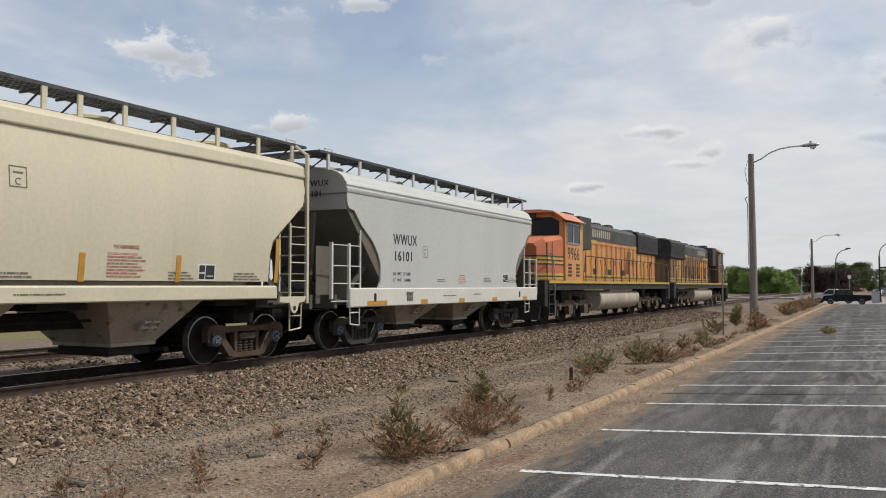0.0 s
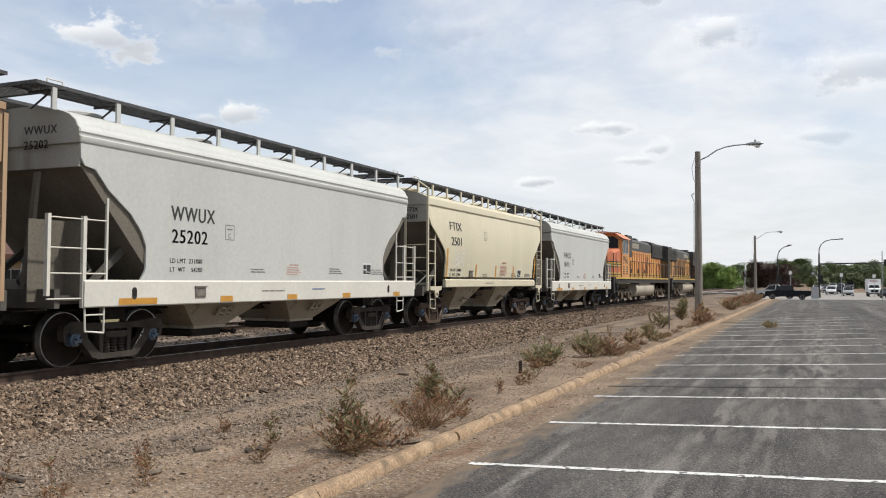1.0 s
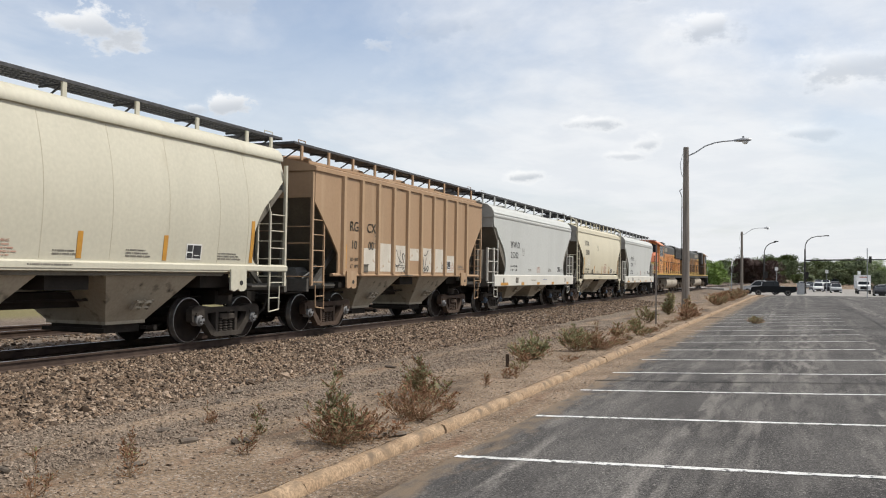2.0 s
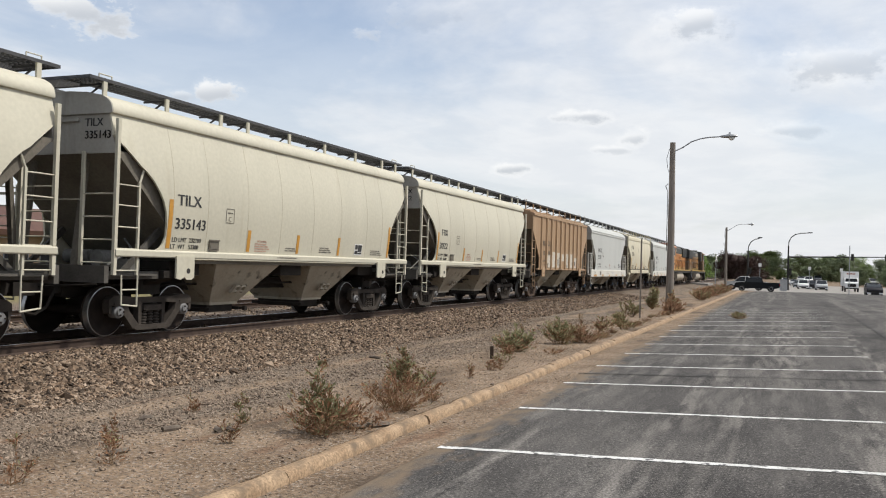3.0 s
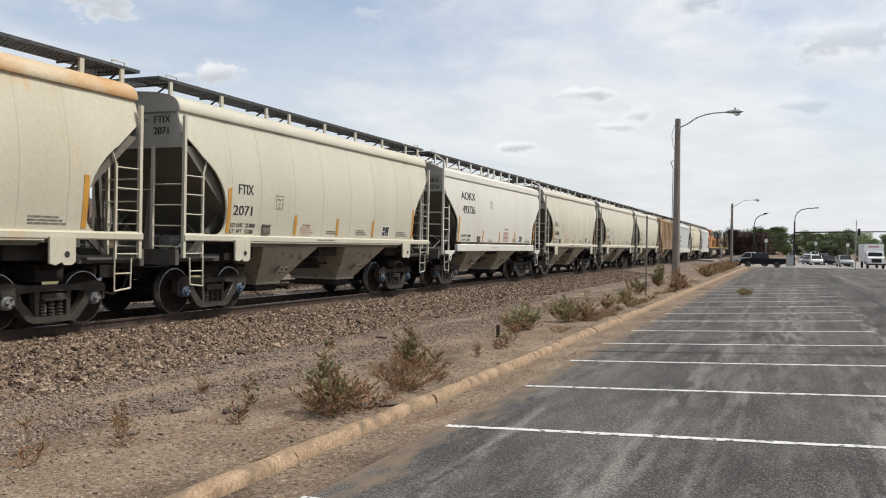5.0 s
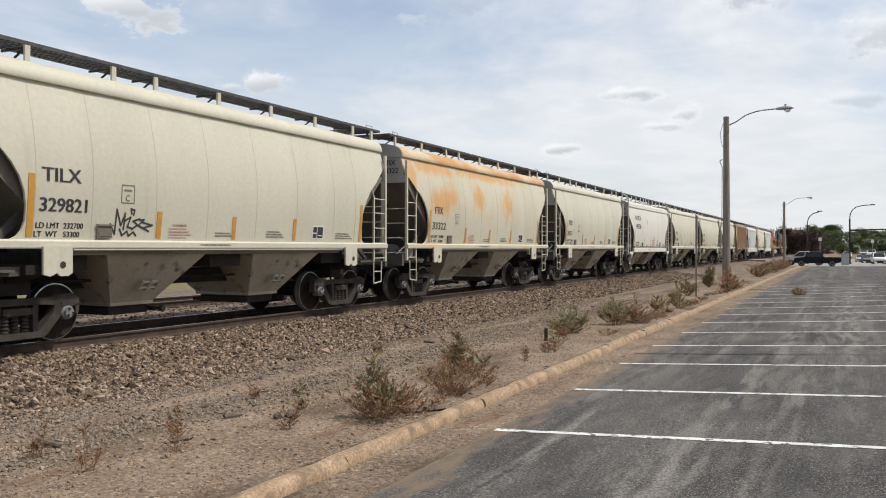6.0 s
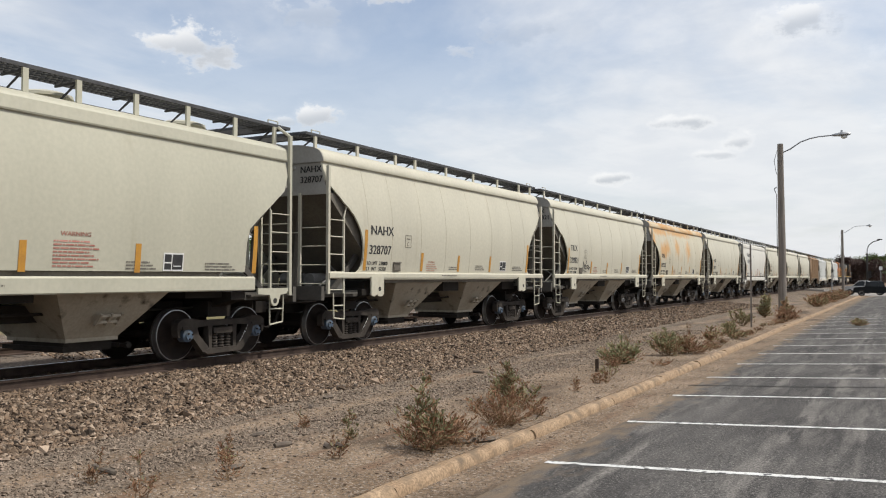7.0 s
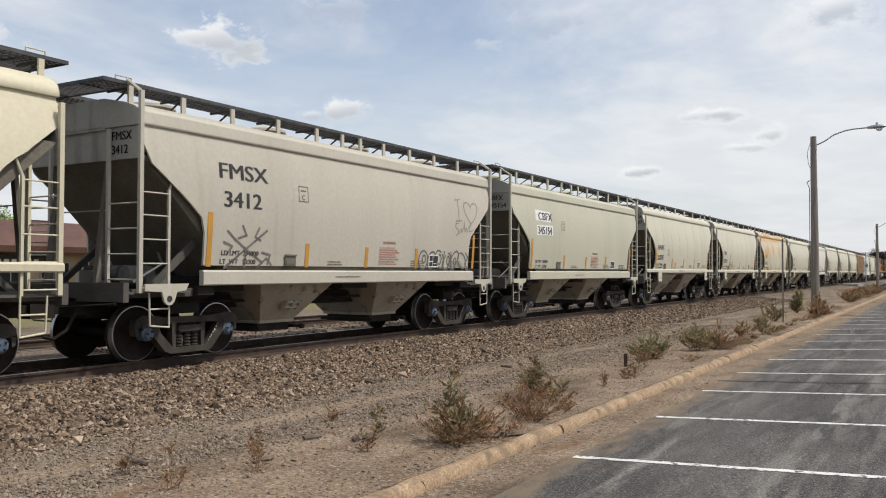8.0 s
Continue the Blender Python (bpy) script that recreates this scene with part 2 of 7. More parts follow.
rail_top = surface("polished_rail_head", (0.45, 0.44, 0.43), (0.30, 0.28, 0.27), 3, 0.35, 0.9)
tie_wood = surface("weathered_tie_wood", (0.085, 0.068, 0.055), (0.14, 0.115, 0.09), 6, 0.9, 0, 0.01, 30, (4, 1, 1))
concrete = surface("worn_curb_concrete", (0.24, 0.162, 0.098), (0.33, 0.238, 0.152), 2.2, 0.9, 0, 0.012, 30, fine=0.35, spot=((0.15, 0.11, 0.075), 4.0, 0.52, 0.68))
line_paint = surface("worn_white_line_paint", (0.62, 0.62, 0.60), (0.50, 0.50, 0.48), 3, 0.8, 0, 0, 40, fine=0.15, spot=((0.10, 0.10, 0.10), 13.0, 0.55, 0.64))
pole_wood = surface("grey_weathered_pole", (0.25, 0.22, 0.19), (0.16, 0.14, 0.12), 5, 0.9, 0, 0.01, 30, (3, 3, 0.15))
galv = surface("galvanised_steel", (0.36, 0.37, 0.38), (0.28, 0.29, 0.30), 5, 0.5, 0.5)
stone_m = surface("ballast_stone", (0.138, 0.110, 0.087), (0.235, 0.190, 0.150), 9, 0.9, 0, 0.004, 60, fine=0.2)


def speckled(m, stops):
    """Gives every loose stone of a joined mesh a tone of its own."""
    nt = m.node_tree
    geo, ramp_, mul = nt.nodes.new("ShaderNodeNewGeometry"), nt.nodes.new("ShaderNodeValToRGB"), nt.nodes.new("ShaderNodeMix")
    mul.data_type, mul.blend_type = "RGBA", "MULTIPLY"
    mul.inputs[0].default_value = 1.0
    while len(ramp_.color_ramp.elements) < len(stops):
        ramp_.color_ramp.elements.new(0.5)
    for e_, (p, c) in zip(ramp_.color_ramp.elements, stops):
        e_.position, e_.color = p, (*c, 1)
    base = nt.nodes["Principled BSDF"].inputs["Base Color"]
    old = base.links[0].from_socket
    nt.links.new(geo.outputs["Random Per Island"], ramp_.inputs[0])
    nt.links.new(old, mul.inputs[6])
    nt.links.new(ramp_.outputs[0], mul.inputs[7])
    nt.links.new(mul.outputs[2], base)


speckled(stone_m, [(0.0, (0.15, 0.135, 0.125)), (0.25, (0.40, 0.34, 0.29)), (0.50, (0.80, 0.72, 0.63)), (0.74, (0.98, 0.82, 0.68)), (0.90, (1.35, 1.28, 1.18)), (1.0, (1.8, 1.72, 1.62))])
pebble_m = surface("fine_gravel", (0.178, 0.132, 0.098), (0.295, 0.234, 0.178), 9, 0.9, 0, 0, 60, rand=0.62, fine=0.2)
orange_m = surface("faded_orange_paint", (0.56, 0.285, 0.105), (0.46, 0.185, 0.070), 1.4, 0.6, 0, 0.003, 3, (1, 1, 0.3), 0.1, ((0.14, 0.075, 0.045), 2.0, 0.53, 0.80, (1, 1, 0.25)))
yellow_m = surface("yellow_stripe_paint", (0.52, 0.34, 0.065), (0.42, 0.27, 0.06), 2, 0.5)
dark_green_m = surface("faded_dark_hood_paint", (0.035, 0.036, 0.035), (0.06, 0.056, 0.05), 1.5, 0.6)
black_m = surface("sooty_black_steel", (0.022, 0.021, 0.02), (0.04, 0.037, 0.034), 3, 0.7)
tank_m = surface("dusty_fuel_tank", (0.42, 0.375, 0.31), (0.31, 0.275, 0.22), 1.6, 0.8, 0, 0.003, 20)


def glass(name, c, rough=0.05):
    m = surface(name, c, c, 2, rough, 0.0, fine=0.02, spec=0.22)
    return m


window_glass = glass("dark_cab_glass", (0.02, 0.024, 0.028), 0.25)


def ground_material():
    """Sandy dirt turning to grey gravel near the tracks and dry grass beyond them."""
    m = bpy.data.materials.new("dirt_and_gravel")
    m.use_nodes = True
    nt = m.node_tree
    N, link = nt.nodes.new, nt.links.new
    bsdf = nt.nodes["Principled BSDF"]
    bsdf.inputs["Roughness"].default_value = 0.95
    bsdf.inputs["Specular IOR Level"].default_value = 0.1
    co = N("ShaderNodeTexCoord")
    sep = N("ShaderNodeSeparateXYZ")
    link(co.outputs["Object"], sep.inputs[0])

    def noise_of(s, detail=6, stretch=None):
        n = N("ShaderNodeTexNoise")
        n.inputs["Scale"].default_value, n.inputs["Detail"].default_value = s, detail
        if stretch:
            mp = N("ShaderNodeMapping")
            mp.inputs["Scale"].default_value = stretch
            link(co.outputs["Object"], mp.inputs[0])
            link(mp.outputs[0], n.inputs["Vector"])
        else:
            link(co.outputs["Object"], n.inputs["Vector"])
        return n.outputs["Fac"]

    def rng(v, a, b):
        r = N("ShaderNodeMapRange")
        r.interpolation_type = "SMOOTHSTEP"
        link(v, r.inputs["Value"])
        r.inputs["From Min"].default_value, r.inputs["From Max"].default_value = a, b
        return r.outputs[0]

    def blend(f, p, q, kind="MIX"):
        x = N("ShaderNodeMix")
        x.data_type, x.blend_type = "RGBA", kind
        for v, i in ((f, 0), (p, 6), (q, 7)):
            if isinstance(v, tuple):
                x.inputs[i].default_value = (*v, 1)
            elif isinstance(v, float):
                x.inputs[i].default_value = v
            else:
                link(v, x.inputs[i])
        return x.outputs[2]

    def plus(v, w, k):
        a = N("ShaderNodeMath")
        a.operation = "MULTIPLY_ADD"
        link(w, a.inputs[0])
        a.inputs[1].default_value = k
        link(v, a.inputs[2])
        return a.outputs[0]

    dirt = blend(rng(noise_of(0.9), 0.35, 0.65), (0.150, 0.106, 0.070), (0.240, 0.176, 0.122))
    speck = N("ShaderNodeTexVoronoi")
    speck.inputs["Scale"].default_value = 28
    link(co.outputs["Object"], speck.inputs["Vector"])
    hue = N("ShaderNodeSeparateColor")
    link(speck.outputs["Color"], hue.inputs[0])
    gravel = blend(hue.outputs[0], (0.075, 0.058, 0.044), (0.235, 0.19, 0.15))
    share = N("ShaderNodeAttribute")
    share.attribute_name = "gravel"
    where = plus(share.outputs["Fac"], noise_of(5.0, 8), 0.75)
    fleck = N("ShaderNodeTexVoronoi")
    fleck.inputs["Scale"].default_value = 60
    link(co.outputs["Object"], fleck.inputs["Vector"])
    hue2 = N("ShaderNodeSeparateColor")
    link(fleck.outputs["Color"], hue2.inputs[0])
    dirt = blend(rng(hue2.outputs[1], 0.70, 0.77), dirt, blend(hue2.outputs[0], (0.07, 0.055, 0.042), (0.33, 0.28, 0.23)))
    col = blend(rng(where, 0.62, 0.98), dirt, gravel)
    col = blend(rng(noise_of(0.8, 7, (1, 0.35, 1)), 0.52, 0.70), col, (0.082, 0.062, 0.046))
    col = blend(rng(noise_of(1.7, 7, (1.4, 0.30, 1)), 0.58, 0.74), col, (0.165, 0.108, 0.072))
    # dry grass beyond the tracks
    grass = blend(noise_of(2.0), (0.12, 0.115, 0.05), (0.20, 0.165, 0.09))
    col = blend(rng(sep.outputs[0], -25.0, -28.0), col, grass)
    col = blend(1.0, col, blend(rng(noise_of(22, 5), 0.3, 0.7), (0.70, 0.70, 0.70), (1.28, 1.28, 1.28)), "MULTIPLY")
    link(col, bsdf.inputs["Base Color"])
    bp = N("ShaderNodeBump")
    bp.inputs["Strength"].default_value, bp.inputs["Distance"].default_value = 0.9, 0.03
    link(noise_of(26, 8), bp.inputs["Height"])
    link(bp.outputs[0], bsdf.inputs["Normal"])
    return m


dirt_m = ground_material()


def asphalt_material():
    """Dark worn asphalt: pale aggregate, scuffed tyre tracks along y and dust near the curb."""
    m = bpy.data.materials.new("worn_asphalt")
    m.use_nodes = True
    nt = m.node_tree
    N, link = nt.nodes.new, nt.links.new
    bsdf = nt.nodes["Principled BSDF"]
    bsdf.inputs["Roughness"].default_value = 0.92
    bsdf.inputs["Specular IOR Level"].default_value = 0.15
    co = N("ShaderNodeTexCoord")
    sep = N("ShaderNodeSeparateXYZ")
    link(co.outputs["Object"], sep.inputs[0])

    def noise_of(s, detail, stretch, lo_, hi_):
        mp, n, r = N("ShaderNodeMapping"), N("ShaderNodeTexNoise"), N("ShaderNodeMapRange")
        mp.inputs["Scale"].default_value = stretch
        n.inputs["Scale"].default_value, n.inputs["Detail"].default_value = s, detail
        r.interpolation_type = "SMOOTHSTEP"
        r.inputs["From Min"].default_value, r.inputs["From Max"].default_value = lo_, hi_
        link(co.outputs["Object"], mp.inputs[0])
        link(mp.outputs[0], n.inputs["Vector"])
        link(n.outputs["Fac"], r.inputs["Value"])
        return r.outputs[0]

    def calc(kind, a, b):
        x = N("ShaderNodeMath")
        x.operation = kind
        for i, v in enumerate((a, b)):
            if isinstance(v, (int, float)):
                x.inputs[i].default_value = v
            else:
                link(v, x.inputs[i])
        return x.outputs[0]

    def blend(f, p, q, kind="MIX"):
        x = N("ShaderNodeMix")
        x.data_type, x.blend_type = "RGBA", kind
        for v, i in ((f, 0), (p, 6), (q, 7)):
            if isinstance(v, tuple):
                x.inputs[i].default_value = (*v, 1)
            elif isinstance(v, float):
                x.inputs[i].default_value = v
            else:
                link(v, x.inputs[i])
        return x.outputs[2]

    col = blend(noise_of(0.7, 7, (1, 0.45, 1), 0.33, 0.67), (0.040, 0.038, 0.037), (0.080, 0.0755, 0.0715))
    # tyre tracks: broad bands broken up by finer scuffs
    bands = noise_of(1.9, 3, (1, 0.02, 1), 0.42, 0.70)
    scuff = noise_of(7.0, 9, (1, 0.13, 1), 0.40, 0.64)
    col = blend(calc("MULTIPLY", calc("MULTIPLY", bands, scuff), 0.95), col, (0.185, 0.172, 0.157))
    patchy = noise_of(1.6, 6, (1, 0.5, 1), 0.42, 0.66)
    col = blend(calc("MULTIPLY", calc("MULTIPLY", patchy, scuff), 0.40), col, (0.125, 0.117, 0.108))
    # pale stones showing through the worn binder
    vo = N("ShaderNodeTexVoronoi")
    vo.inputs["Scale"].default_value = 125
    link(co.outputs["Object"], vo.inputs["Vector"])
    hue = N("ShaderNodeSeparateColor")
    link(vo.outputs["Color"], hue.inputs[0])
    seen = calc("GREATER_THAN", calc("ADD", hue.outputs[0], calc("MULTIPLY", noise_of(1.1, 7, (1, 0.4, 1), 0.3, 0.7), 0.30)), 1.0)
    col = blend(calc("MULTIPLY", seen, 0.7), col, blend(hue.outputs[1], (0.10, 0.096, 0.090), (0.25, 0.235, 0.215)))
    col = blend(1.0, col, blend(noise_of(45, 5, (1, 1, 1), 0.3, 0.7), (0.55, 0.55, 0.55), (1.45, 1.45, 1.45)), "MULTIPLY")
    # sandy dust drifting in from the curb
    edge = N("ShaderNodeMapRange")
    edge.inputs["From Min"].default_value, edge.inputs["From Max"].default_value = -2.55, -3.25
    link(sep.outputs[0], edge.inputs["Value"])
    drift = calc("ADD", calc("MULTIPLY", edge.outputs[0], 1.15), calc("SUBTRACT", noise_of(5.0, 9, (1, 0.35, 1), 0.2, 0.8), 0.95))
    drift = calc("MINIMUM", calc("MAXIMUM", calc("MULTIPLY", drift, 1.5), 0.0), 0.9)
    col = blend(drift, col, (0.165, 0.125, 0.088))
    link(col, bsdf.inputs["Base Color"])
    bp, n = N("ShaderNodeBump"), N("ShaderNodeTexNoise")
    n.inputs["Scale"].default_value, n.inputs["Detail"].default_value = 110, 5
    link(co.outputs["Object"], n.inputs["Vector"])
    bp.inputs["Strength"].default_value, bp.inputs["Distance"].default_value = 0.6, 0.009
    link(n.outputs["Fac"], bp.inputs["Height"])
    link(bp.outputs[0], bsdf.inputs["Normal"])
    return m


asphalt = asphalt_material()


# ---- mesh helpers ----
def box(bm, x0, x1, y0, y1, z0, z1, mi=0):
    vs = [bm.verts.new((x, y, z)) for x in (x0, x1) for y in (y0, y1) for z in (z0, z1)]
    for q in ((0, 1, 3, 2), (4, 6, 7, 5), (0, 4, 5, 1), (2, 3, 7, 6), (0, 2, 6, 4), (1, 5, 7, 3)):
        bm.faces.new([vs[i] for i in q]).material_index = mi


def rod(bm, p0, p1, r, n=8, r1=None, mi=0, caps=True):
    p0, p1 = Vector(p0), Vector(p1)
    ax = (p1 - p0).normalized()
    u = ax.orthogonal().normalized()
    w = ax.cross(u)
    rings = []
    for p, rr in ((p0, r), (p1, r if r1 is None else r1)):
        rings.append([bm.verts.new(p + (u * math.cos(a) + w * math.sin(a)) * rr) for a in [2 * math.pi * i / n for i in range(n)]])
    for i in range(n):
        bm.faces.new((rings[0][i], rings[0][(i + 1) % n], rings[1][(i + 1) % n], rings[1][i])).material_index = mi
    if caps:
        bm.faces.new(rings[0][::-1]).material_index = mi
        bm.faces.new(rings[1]).material_index = mi


def pipe(bm, points, r, n=6, mi=0):
    for a, b in zip(points, points[1:]):
        rod(bm, a, b, r, n, None, mi)


def plate(bm, outline, axis, a, b, mi=0):
    """A polygon in the plane across an axis, between a and b along it. Outline pairs: (y, z), (x, z) or (x, y)."""
    def at(p, k):
        return {"x": (k, p[0], p[1]), "y": (p[0], k, p[1]), "z": (p[0], p[1], k)}[axis]
    lo_, hi_ = [bm.verts.new(at(p, a)) for p in outline], [bm.verts.new(at(p, b)) for p in outline]
    n = len(outline)
    for i in range(n):
        bm.faces.new((lo_[i], lo_[(i + 1) % n], hi_[(i + 1) % n], hi_[i])).material_index = mi
    bm.faces.new(lo_[::-1]).material_index = mi
    bm.faces.new(hi_).material_index = mi


def loft(bm, rings, mi=0, caps=True, closed=True):
    made = [[bm.verts.new(p) for p in ring] for ring in rings]
    n = len(made[0])
    for a, b in zip(made, made[1:]):
        for i in range(n if closed else n - 1):
            bm.faces.new((a[i], a[(i + 1) % n], b[(i + 1) % n], b[i])).material_index = mi
    if caps and closed:
        bm.faces.new(made[0][::-1]).material_index = mi
        bm.faces.new(made[-1]).material_index = mi


def lathe(bm, profile, n, centre=(0, 0, 0), axis="x", mi=0, caps=True):
    """Profile pairs (along the axis, radius)."""
    c = Vector(centre)
    rings = []
    for s, r in profile:
        ring = []
        for i in range(n):
            a = 2 * math.pi * i / n
            v = {"x": (s, r * math.cos(a), r * math.sin(a)), "y": (r * math.sin(a), s, r * math.cos(a)), "z": (r * math.cos(a), r * math.sin(a), s)}[axis]
            ring.append(bm.verts.new(c + Vector(v)))
        rings.append(ring)
    for a, b in zip(rings, rings[1:]):
        for i in range(n):
            f = bm.faces.new((a[i], a[(i + 1) % n], b[(i + 1) % n], b[i]))
            f.material_index = mi
    if caps:
        bm.faces.new(rings[0][::-1]).material_index = mi
        bm.faces.new(rings[-1]).material_index = mi


def mesh_of(name, bm, slots=1, angle=35):
    bmesh.ops.recalc_face_normals(bm, faces=bm.faces)
    me = bpy.data.meshes.new(name)
    bm.to_mesh(me)
    bm.free()
    me.shade_smooth()
    me.set_sharp_from_angle(angle=radians(angle))
    for _ in range(slots):
        me.materials.append(None)
    return me


def put(name, me, mats, parent=None, label="", m=None):
    """An object on a mesh that may be shared, with materials of its own."""
    ob = new(name, me)
    for i, mt in enumerate(mats if isinstance(mats, (list, tuple)) else [mats]):
        if ob.data.materials[i] is None:
            ob.data.materials[i] = mt
        elif ob.data.materials[i] != mt:
            ob.material_slots[i].link = "OBJECT"
            ob.material_slots[i].material = mt
    if parent is not None:
        ob.parent = parent
    if m is not None:
        ob.matrix_basis = m
    if label:
        tagged(ob, label)
    return ob


def part(name, bm, mats, parent=None, label="", m=None, angle=35):
    return put(name, mesh_of(name, bm, len(mats) if isinstance(mats, (list, tuple)) else 1, angle), mats, parent, label, m)


CACHE = {}


def cached(key, build, slots=1, angle=35):
    if key not in CACHE:
        bm = bmesh.new()
        build(bm)
        CACHE[key] = mesh_of(key[0], bm, slots, angle)
    return CACHE[key]


def words(text, size, bold=0.0, width=1.0, space=1.0):
    key = ("words", text, size, bold, width, space)
    if key not in CACHE:
        cu = bpy.data.curves.new("lettering", "FONT")
        cu.body, cu.size, cu.extrude = text, size / 0.70, 0.0008
        cu.resolution_u, cu.space_character = 3, space
        ob = bpy.data.objects.new("lettering", cu)
        me = bpy.data.meshes.new_from_object(ob)
        me.transform(Matrix.Diagonal((width, 1, 1, 1)))
        if bold:
            # thicken the strokes by overlapping three shifted copies
            bm = bmesh.new()
            for k in (-bold, 0.0, bold):
                me.transform(Matrix.Translation((k, 0, 0)))
                bm.from_mesh(me)
                me.transform(Matrix.Translation((-k, 0, 0)))
            bm.to_mesh(me)
            bm.free()
        me.materials.clear()
        me.materials.append(None)
        bpy.data.objects.remove(ob)
        CACHE[key] = me
    return CACHE[key]


def on_side(x, y, z):
    return Matrix(((0, 0, 1, x), (1, 0, 0, y), (0, 1, 0, z), (0, 0, 0, 1)))


def on_end(x, y, z):
    return Matrix(((1, 0, 0, x), (0, 0, -1, y), (0, 1, 0, z), (0, 0, 0, 1)))


# ---- ground ----
XC, ZR = -12.17, 0.37          # centre line and rail-top height of the near track
X2 = -17.9                     # centre line of the far track
CURB = -3.82
SECTION = [(-3000, -0.6), (-400, -0.3), (-120, 0.0), (-40, 0.0), (-22.5, -0.05), (-20.4, 0.02), (-19.4, 0.14), (-16.4, 0.14), (-15.4, 0.02), (-14.9, 0.02), (-14.0, 0.17),
           (-13.4, 0.185), (-10.9, 0.185), (-10.5, 0.16), (-9.6, 0.085), (-8.9, 0.03), (-8.2, 0.0), (-7.2, 0.0), (-6.2, 0.02), (-5.0, 0.05), (-4.3, 0.055), (-4.02, 0.05), (-4.0, -0.06),
           (-3.84, -0.06), (-3.82, -0.035), (-3.3, -0.01), (-2.0, 0.055), (0.0, 0.155), (1.7, 0.245), (3.5, 0.33), (6.0, 0.37), (12, 0.33), (25, 0.25), (60, 0.1), (200, 0.0), (3000, -0.6)]
Y_CUTS = [-600, -120, -40, -15, 0, 2] + [3 + 0.3 * i for i in range(125)] + [41, 42.5, 45, 50, 55, 60, 66, 72, 80, 88, 94, 100, 110, 120, 130, 140, 150, 165, 185, 220, 280, 400, 700, 1500, 3000]


def section(x):
    for (x0, z0), (x1, z1) in zip(SECTION, SECTION[1:]):
        if x0 <= x <= x1:
            return z0 + (z1 - z0) * (x - x0) / (x1 - x0)
    return 0.0


def gravel_share(x, y):
    """How much of the surface is loose stone: the ballast slope, a sandy wheel track, a gravel strip and open sand."""
    w = x + 0.42 * noise.noise((x * 0.5, y * 0.22, 2)) + 0.22 * noise.noise((x * 1.6, y * 0.7, 5))
    steps = [(-99, 1.0), (-7.85, 1.0), (-7.50, 0.45), (-7.28, 0.12), (-7.08, 0.40), (-6.85, 0.80), (-6.35, 0.70), (-5.85, 0.22), (-5.2, 0.06), (-4.6, 0.16), (99, 0.16)]
    for (a, g0), (b, g1) in zip(steps, steps[1:]):
        if a <= w < b:
            return min(1.0, max(0.0, g0 + (g1 - g0) * (w - a) / (b - a) + 0.28 * noise.noise((x * 1.1, y * 0.5, 9))))
    return 0.0


def ground_z(x, y):
    z = section(x)
    if x > -3.8:
        k = min(max((y - 35) / 50, 0), 1)
        z = z * (1 - 0.75 * k)
    if -10.4 < x < -4.1 and -5 < y < 60:
        z += (0.035 * noise.noise((x * 0.9, y * 0.5, 0)) + 0.012 * noise.noise((x * 3.1, y * 1.3, 4))) * min(1, (x + 10.4) / 1.5, (-4.1 - x) / 0.4)
    drop = 0.45 * min(max((y - 85) / 30, 0), 1) + 0.63 * min(max((y - 115) / 75, 0), 1) - 2.1 * min(max((y - 205) / 90, 0), 1)
    return z - drop * (1 if x > -9 else 0)


concrete_pale = surface("pale_concrete", (0.28, 0.262, 0.238), (0.21, 0.198, 0.18), 1.2, 0.9)


def build_ground():
    xs = [s[0] for s in SECTION]
    dense = sorted(set(xs + [-10.2, -9.9, -9.3] + [-9.0 + 0.17 * k for k in range(29)]))
    verts = [(x, y, ground_z(x, y)) for y in Y_CUTS for x in dense]
    nx = len(dense)
    faces, mi = [], []
    for j in range(len(Y_CUTS) - 1):
        for i in range(nx - 1):
            faces.append((j * nx + i, j * nx + i + 1, (j + 1) * nx + i + 1, (j + 1) * nx + i))
            paved = dense[i] >= -3.31 and Y_CUTS[j] < 200 and dense[i] < 60
            road = 112 < Y_CUTS[j] < 190 and dense[i] > -9
            mi.append(2 if 119 < Y_CUTS[j] < 219 and -9 < dense[i] < 200 else 1 if paved or road else 0)
    me = bpy.data.meshes.new("ground")
    me.from_pydata(verts, [], faces)
    share = me.attributes.new("gravel", "FLOAT", "POINT")
    share.data.foreach_set("value", [gravel_share(x, y) if -12 < x < -3.5 and 0 < y < 80 else 1.0 if x < -8 else 0.15 for x, y, z in verts])
    me.materials.append(dirt_m)
    me.materials.append(asphalt)
    me.materials.append(concrete_pale)
    me.polygons.foreach_set("material_index", mi)
    me.shade_smooth()
    me.set_sharp_from_angle(angle=radians(40))
    tagged(new("ground", me), "sandy dirt and gravel beside a worn asphalt parking lot", "ground", kind="structure")


build_ground()


